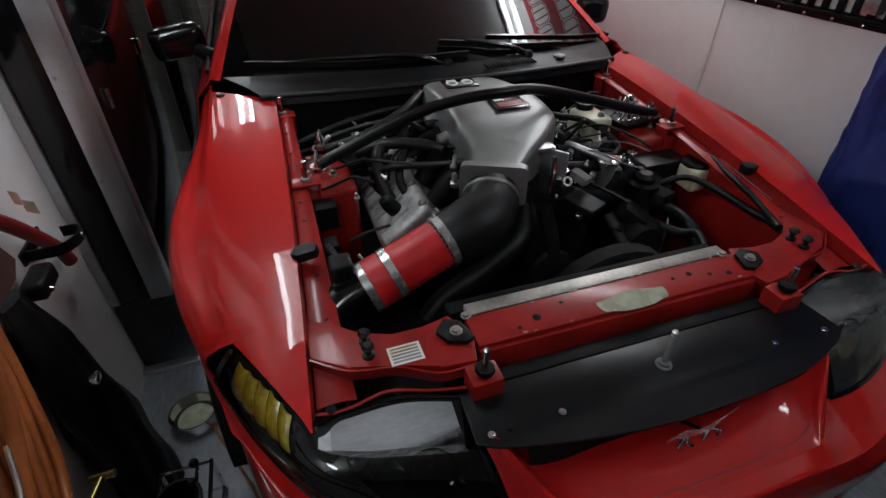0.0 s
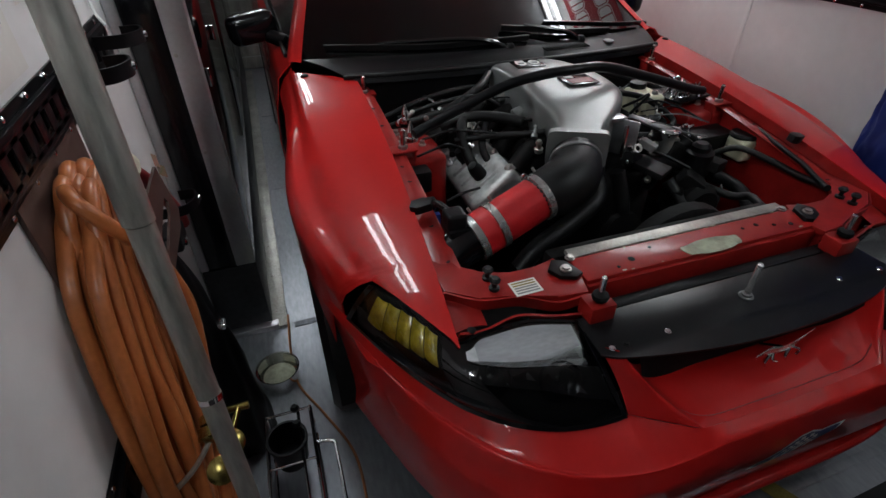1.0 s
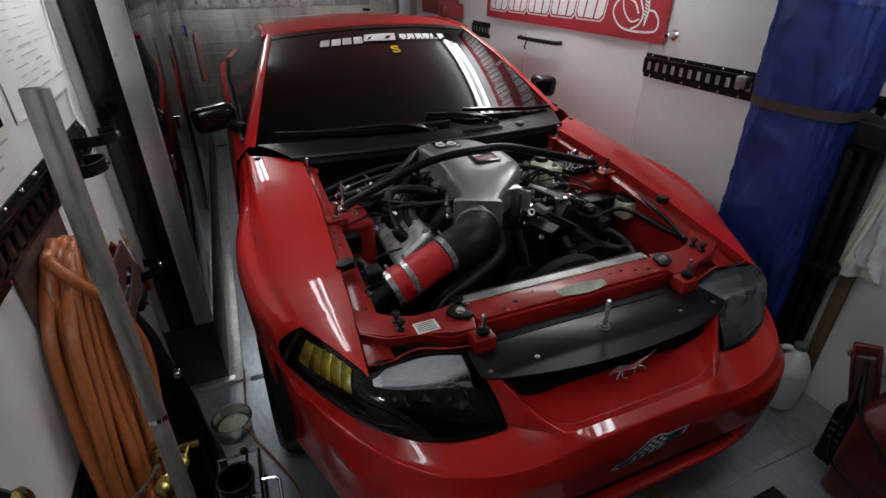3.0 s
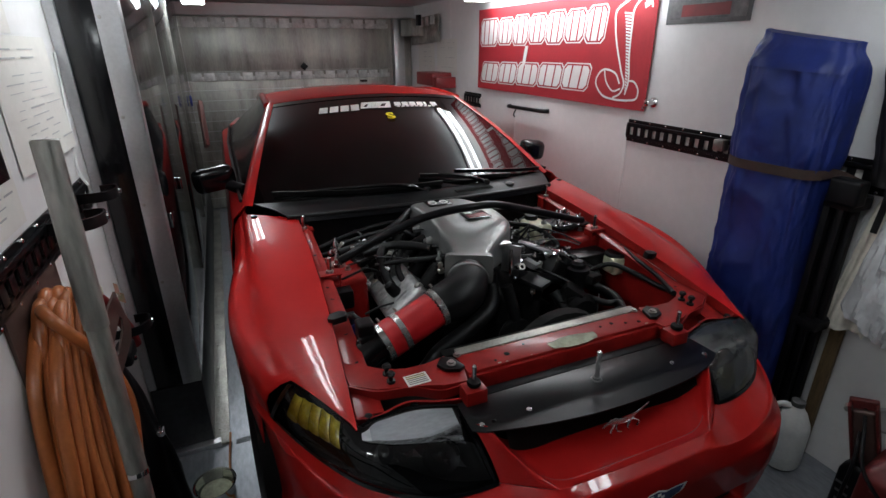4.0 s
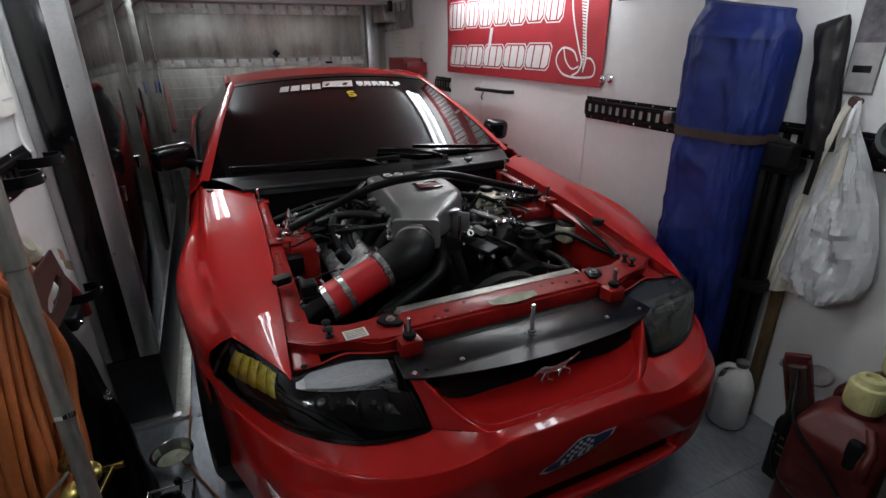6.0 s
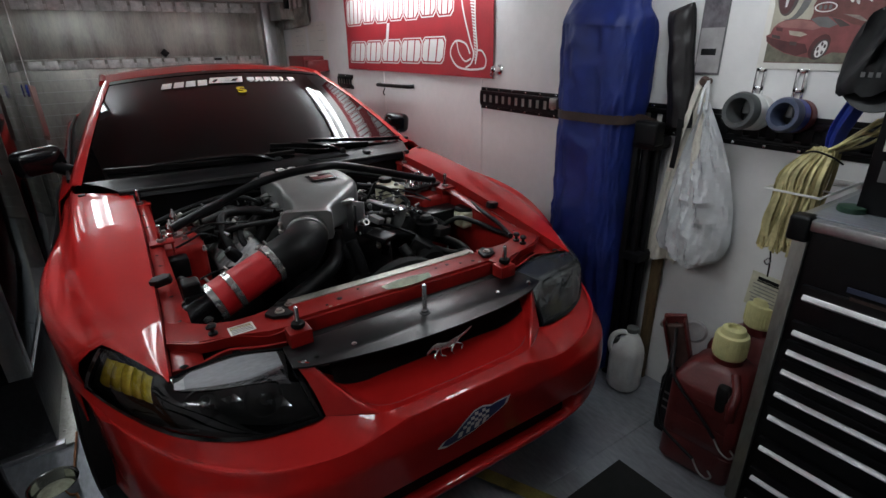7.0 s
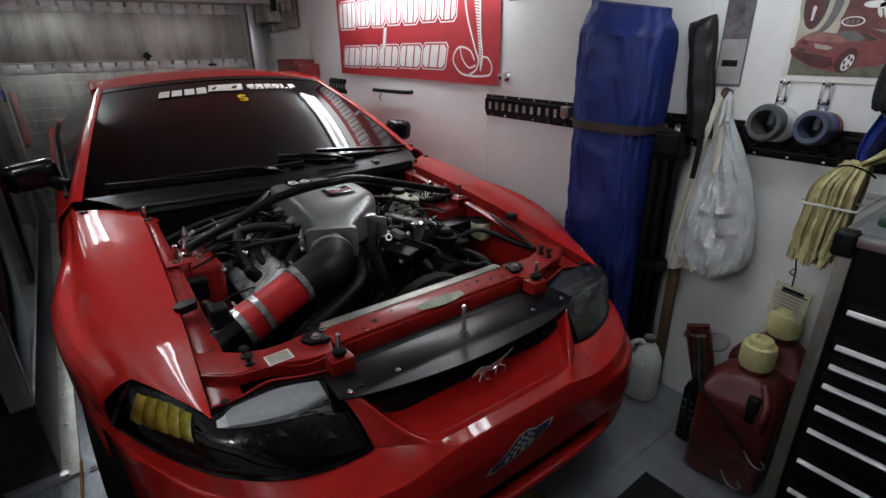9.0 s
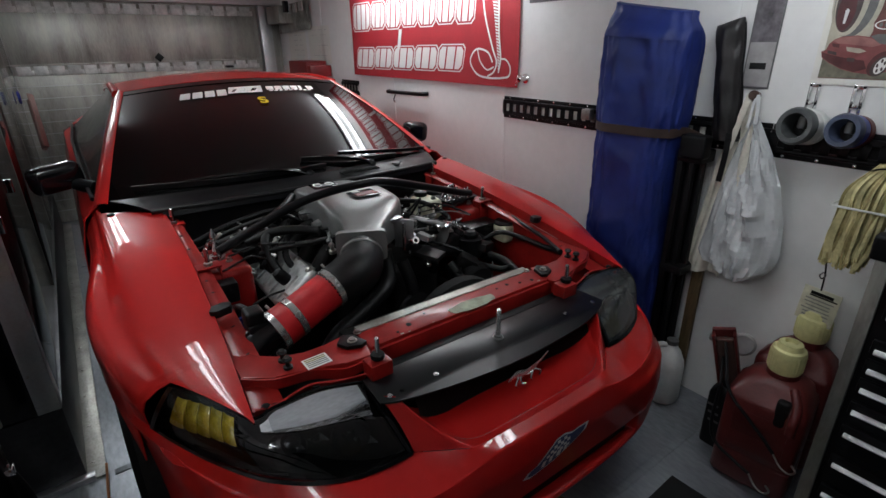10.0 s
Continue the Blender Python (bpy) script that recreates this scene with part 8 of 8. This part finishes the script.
for k in range(120):
    a = rnd.uniform(-1, 1)
    b = rnd.uniform(-1, 1) if k > 30 else rnd.uniform(-1, -0.7)
    dome = math.sqrt(max(0.0, 1 - 0.5 * a * a - 0.4 * b * b))
    crest = Vector((1.045 + 0.030 * b, -0.505 + 0.030 * a, 1.150 + 0.028 * dome + 0.006 * rnd.random()))
    mid = Vector((1.030 + 0.048 * b, -0.484 + 0.052 * a, 1.085 + 0.030 * dome + 0.01 * rnd.random()))
    low = Vector((1.015 + 0.040 * b, -0.470 + 0.045 * a + 0.008 * rnd.uniform(-1, 1), 0.855 + 0.05 * rnd.random()))
    bend = Vector((0.012 * rnd.uniform(-1, 1), 0.012 * rnd.uniform(-1, 1), 0))
    part("strand", strip([crest, mid, (mid * 2 + low) / 3 + bend * 0.5, (mid + low * 2) / 3 + bend, low], rnd.uniform(0.006, 0.011), 0.0026, (0.6 * rnd.uniform(-1, 1), 1, 0), 4), MOP if k % 3 else MOP_DARK, mop)
part("band", tube([(1.055, -0.555, 1.140), (1.00, -0.545, 1.165), (0.985, -0.505, 1.178), (1.02, -0.465, 1.160), (1.07, -0.455, 1.140)], 0.0028, 8), DARK, mop)
part("stick", tube([(1.05, -0.50, 1.15), (1.07, -0.58, 1.24), (1.09, -0.66, 1.31)], 0.006, 8), MOP, mop)
for k in range(12):
    part("strand", strip([(1.02 + 0.006 * k, -0.50 - 0.01 * (k % 3), 1.165), (1.03 + 0.006 * k, -0.545 - 0.004 * k, 1.195 + 0.006 * (k % 5)), (1.045 + 0.005 * k, -0.585 - 0.006 * k, 1.235 + 0.012 * (k % 4))], 0.010, 0.003, (1, 0.3, 0.2), 4), MOP if k % 2 else MOP_DARK, mop)
tagc = thing("hanging_tag", "pale printed paper tag hanging on a small chain", "tag", (1.14, -0.41, 0.58))
part("chain", tube([(1.105, -0.405, 0.900), (1.115, -0.404, 0.83), (1.128, -0.408, 0.775), (1.135, -0.409, 0.712)], 0.0026, 6), DARK, tagc)
part("clasp", tube([(1.116, -0.404, 0.785), (1.112, -0.398, 0.772), (1.120, -0.404, 0.760), (1.126, -0.411, 0.772), (1.118, -0.405, 0.785)], 0.0026, 8), CHROME, tagc)
sheet_m = Matrix.Translation((1.14, -0.412, 0.648)) @ Euler((radians(3), 0, radians(-4))).to_matrix().to_4x4()
packet = part("packet", box((0, 0, 0), (0.003, 0.116, 0.130), 0.001, sheet_m), OLD_WHITE, tagc, "faded paper tag")
part("print_bar", box((-0.0025, -0.002, 0.046), (0.001, 0.070, 0.012), 0, sheet_m), DARK, packet)
part("print_bar", box((-0.0025, -0.008, 0.036), (0.001, 0.085, 0.005), 0, sheet_m), DARK, packet)
for k in range(6):
    part("print_bar", box((-0.0025, 0.004 * (k % 2), 0.022 - 0.013 * k), (0.001, 0.088 - 0.008 * (k % 3), 0.0035), 0, sheet_m), GREY_PRINT, packet)

# floor mat and tie-down straps
fm = thing("floor_mat", "black rubber floor mat in front of the car", "mat", (0.33, -0.7, 0))
part("mat_sheet", outline([(-0.04, -0.265), (0.688, -0.243), (0.725, -1.2), (-0.02, -1.22)], 0.001, 0.008, 0.002), MAT_R, fm)
for a, b in (((0.18, 0.08, 0.012), (0.52, -0.60, 0.013)), ((-0.285, 0.10, 0.005), (-0.30, -0.55, 0.005))):
    sp = thing("tie_down_strap", "dirty yellow ratchet strap stretched over the floor", "strap", (a[0], a[1], 0), "tie-down straps")
    part("webbing", strip([a, ((a[0] + b[0]) / 2, (a[1] + b[1]) / 2, 0.012), b], 0.05, 0.003, (1, 0.5, 0)), STRAP_Y, sp)
    if a[0] > 0:
        for k in range(6):
            t = 0.52 + 0.032 * k
            c = Vector(a).lerp(Vector(b), t)
            part("print_bar", box((0, 0, 0), (0.030, 0.014, 0.0008), 0, Matrix.Translation(c + Vector((0, 0, 0.0030))) @ Euler((0, 0, math.atan2(b[1] - a[1], b[0] - a[0]) + 1.57)).to_matrix().to_4x4()), BLACK, sp)

# ---------- rear of the trailer ----------
door = thing("rear_door", "dull aluminium rear ramp door with rows of hinge tabs", "door", (0, YB - 0.03, 0))
part("upper_panel", box((-0.08, YB - 0.02, 1.60), (2.06, 0.03, 0.42), 0.004), ALU_WEATHER, door, "stained aluminium upper panel")
part("lower_panel", box((-0.08, YB - 0.02, 0.66), (2.06, 0.03, 1.30), 0.004), ALU_WEATHER, door, "dull aluminium lower panel")
for z, h, k0 in ((1.84, 0.085, 16), (1.345, 0.075, 17)):
    for k in range(k0):
        w = 2.02 / k0
        part("hinge_tab", box((-1.08 + w * (k + 0.5), YB - 0.045, z), (w * 0.80, 0.010, h), 0.001), TAB, door)
        part("hinge_clip", box((-1.08 + w * (k + 0.98), YB - 0.052, z - 0.2 * h), (w * 0.16, 0.014, h * 0.5), 0.001), TAB, door)
part("panel_rib", box((-0.08, YB - 0.04, 1.39), (2.06, 0.02, 0.012), 0.003), ALU_WEATHER, door)
part("lock_diamond", box((0.02, YB - 0.05, 1.43), (0.06, 0.01, 0.06), 0.004, Matrix.Translation((0.02, 0, 1.43)) @ Euler((0, radians(45), 0)).to_matrix().to_4x4() @ Matrix.Translation((-0.02, 0, -1.43))), BLACK, door, "black diamond reflector")
for k in range(12):
    part("board_line", box((-0.08, YB - 0.034, 0.12 + 0.1 * k), (2.04, 0.004, 0.006), 0.001), ALU, door)
post = tagged(part("door_post", box((1.06, YB - 0.05, 1.0), (0.12, 0.08, 2.0), 0.006), ALU), "aluminium rear door post", "post", kind="structure")
post = tagged(part("door_post", box((-1.13, YB - 0.05, 1.0), (0.06, 0.06, 2.0), 0.006), ALU), "aluminium rear door post", "post", kind="structure")
head = tagged(part("door_header", box((0.0, YB - 0.07, 1.955), (2.5, 0.12, 0.11), 0.008), WALL), "white header beam over the rear door", "beam", kind="structure")
notice("wall_notice", XR, 4.60, 4.15, 1.36, 1.64, "white printed sheets pinned beside the rear door", 5, -1)
notice("wall_notice", XR, 4.08, 3.60, 1.36, 1.68, "white printed sheets pinned beside the rear door", 6, -1)
case = thing("red_case", "dark red metal case on a wall bracket", "case", (1.12, 3.9, 1.26))
part("case_body", box((1.12, 3.92, 1.325), (0.20, 0.42, 0.12), 0.012, seg=3), DARKRED, case)
part("case_tray", box((1.12, 3.66, 1.30), (0.20, 0.10, 0.10), 0.008), DARKRED, case)
part("case_bracket", box((1.17, 3.85, 1.258), (0.12, 0.46, 0.012), 0.002), STEEL, case)
foil = thing("foil_insulation", "crinkled silver foil insulation on the wall by the door", "insulation", (XR, 4.35, 1.64))
part("foil_sheet", thick(patch(lambda u, v: Vector((XR - 0.03 - 0.022 * noise.noise(Vector((7 * u, 3 * v, 2))) - 0.014 * abs(noise.noise(Vector((15 * u, 8 * v, 5)))), 3.95 + 0.80 * u, 1.66 + 0.25 * v - 0.03 * u)), 50, 20), 0.004), ALU_WEATHER, foil, "", 25)
for k in range(5):
    part("light_tab", box((XR - 0.062, 4.05 + 0.15 * k, 1.855 - 0.006 * k), (0.006, 0.10, 0.075), 0.002), TAB, foil)
vent = thing("wall_niche_box", "small metal box high on the wall by the door", "box", (1.17, 4.6, 1.72))
part("box_shell", box((1.15, 4.55, 1.80), (0.16, 0.36, 0.16), 0.008), ALU_WEATHER, vent)
part("box_clip", box((1.10, 4.25, 1.86), (0.04, 0.06, 0.10), 0.006), BLACK, vent)
# added sheet that stands for the car's side reflected behind the mirror
bagr = thing("reflection_sheet", "pale red sheet standing for a reflection behind the door mirror", "cover", (-1.0, 3.6, 0.9))
part("cover", thick(patch(lambda u, v: Vector((-0.99 + 0.02 * math.sin(6 * u), 3.2 + 0.35 * u, 0.95 + 0.32 * v - 0.08 * u)), 8, 8), 0.01), PINK, bagr)

for ob in [o for o in scene.objects if o.type == "EMPTY"]:
    settle(ob)
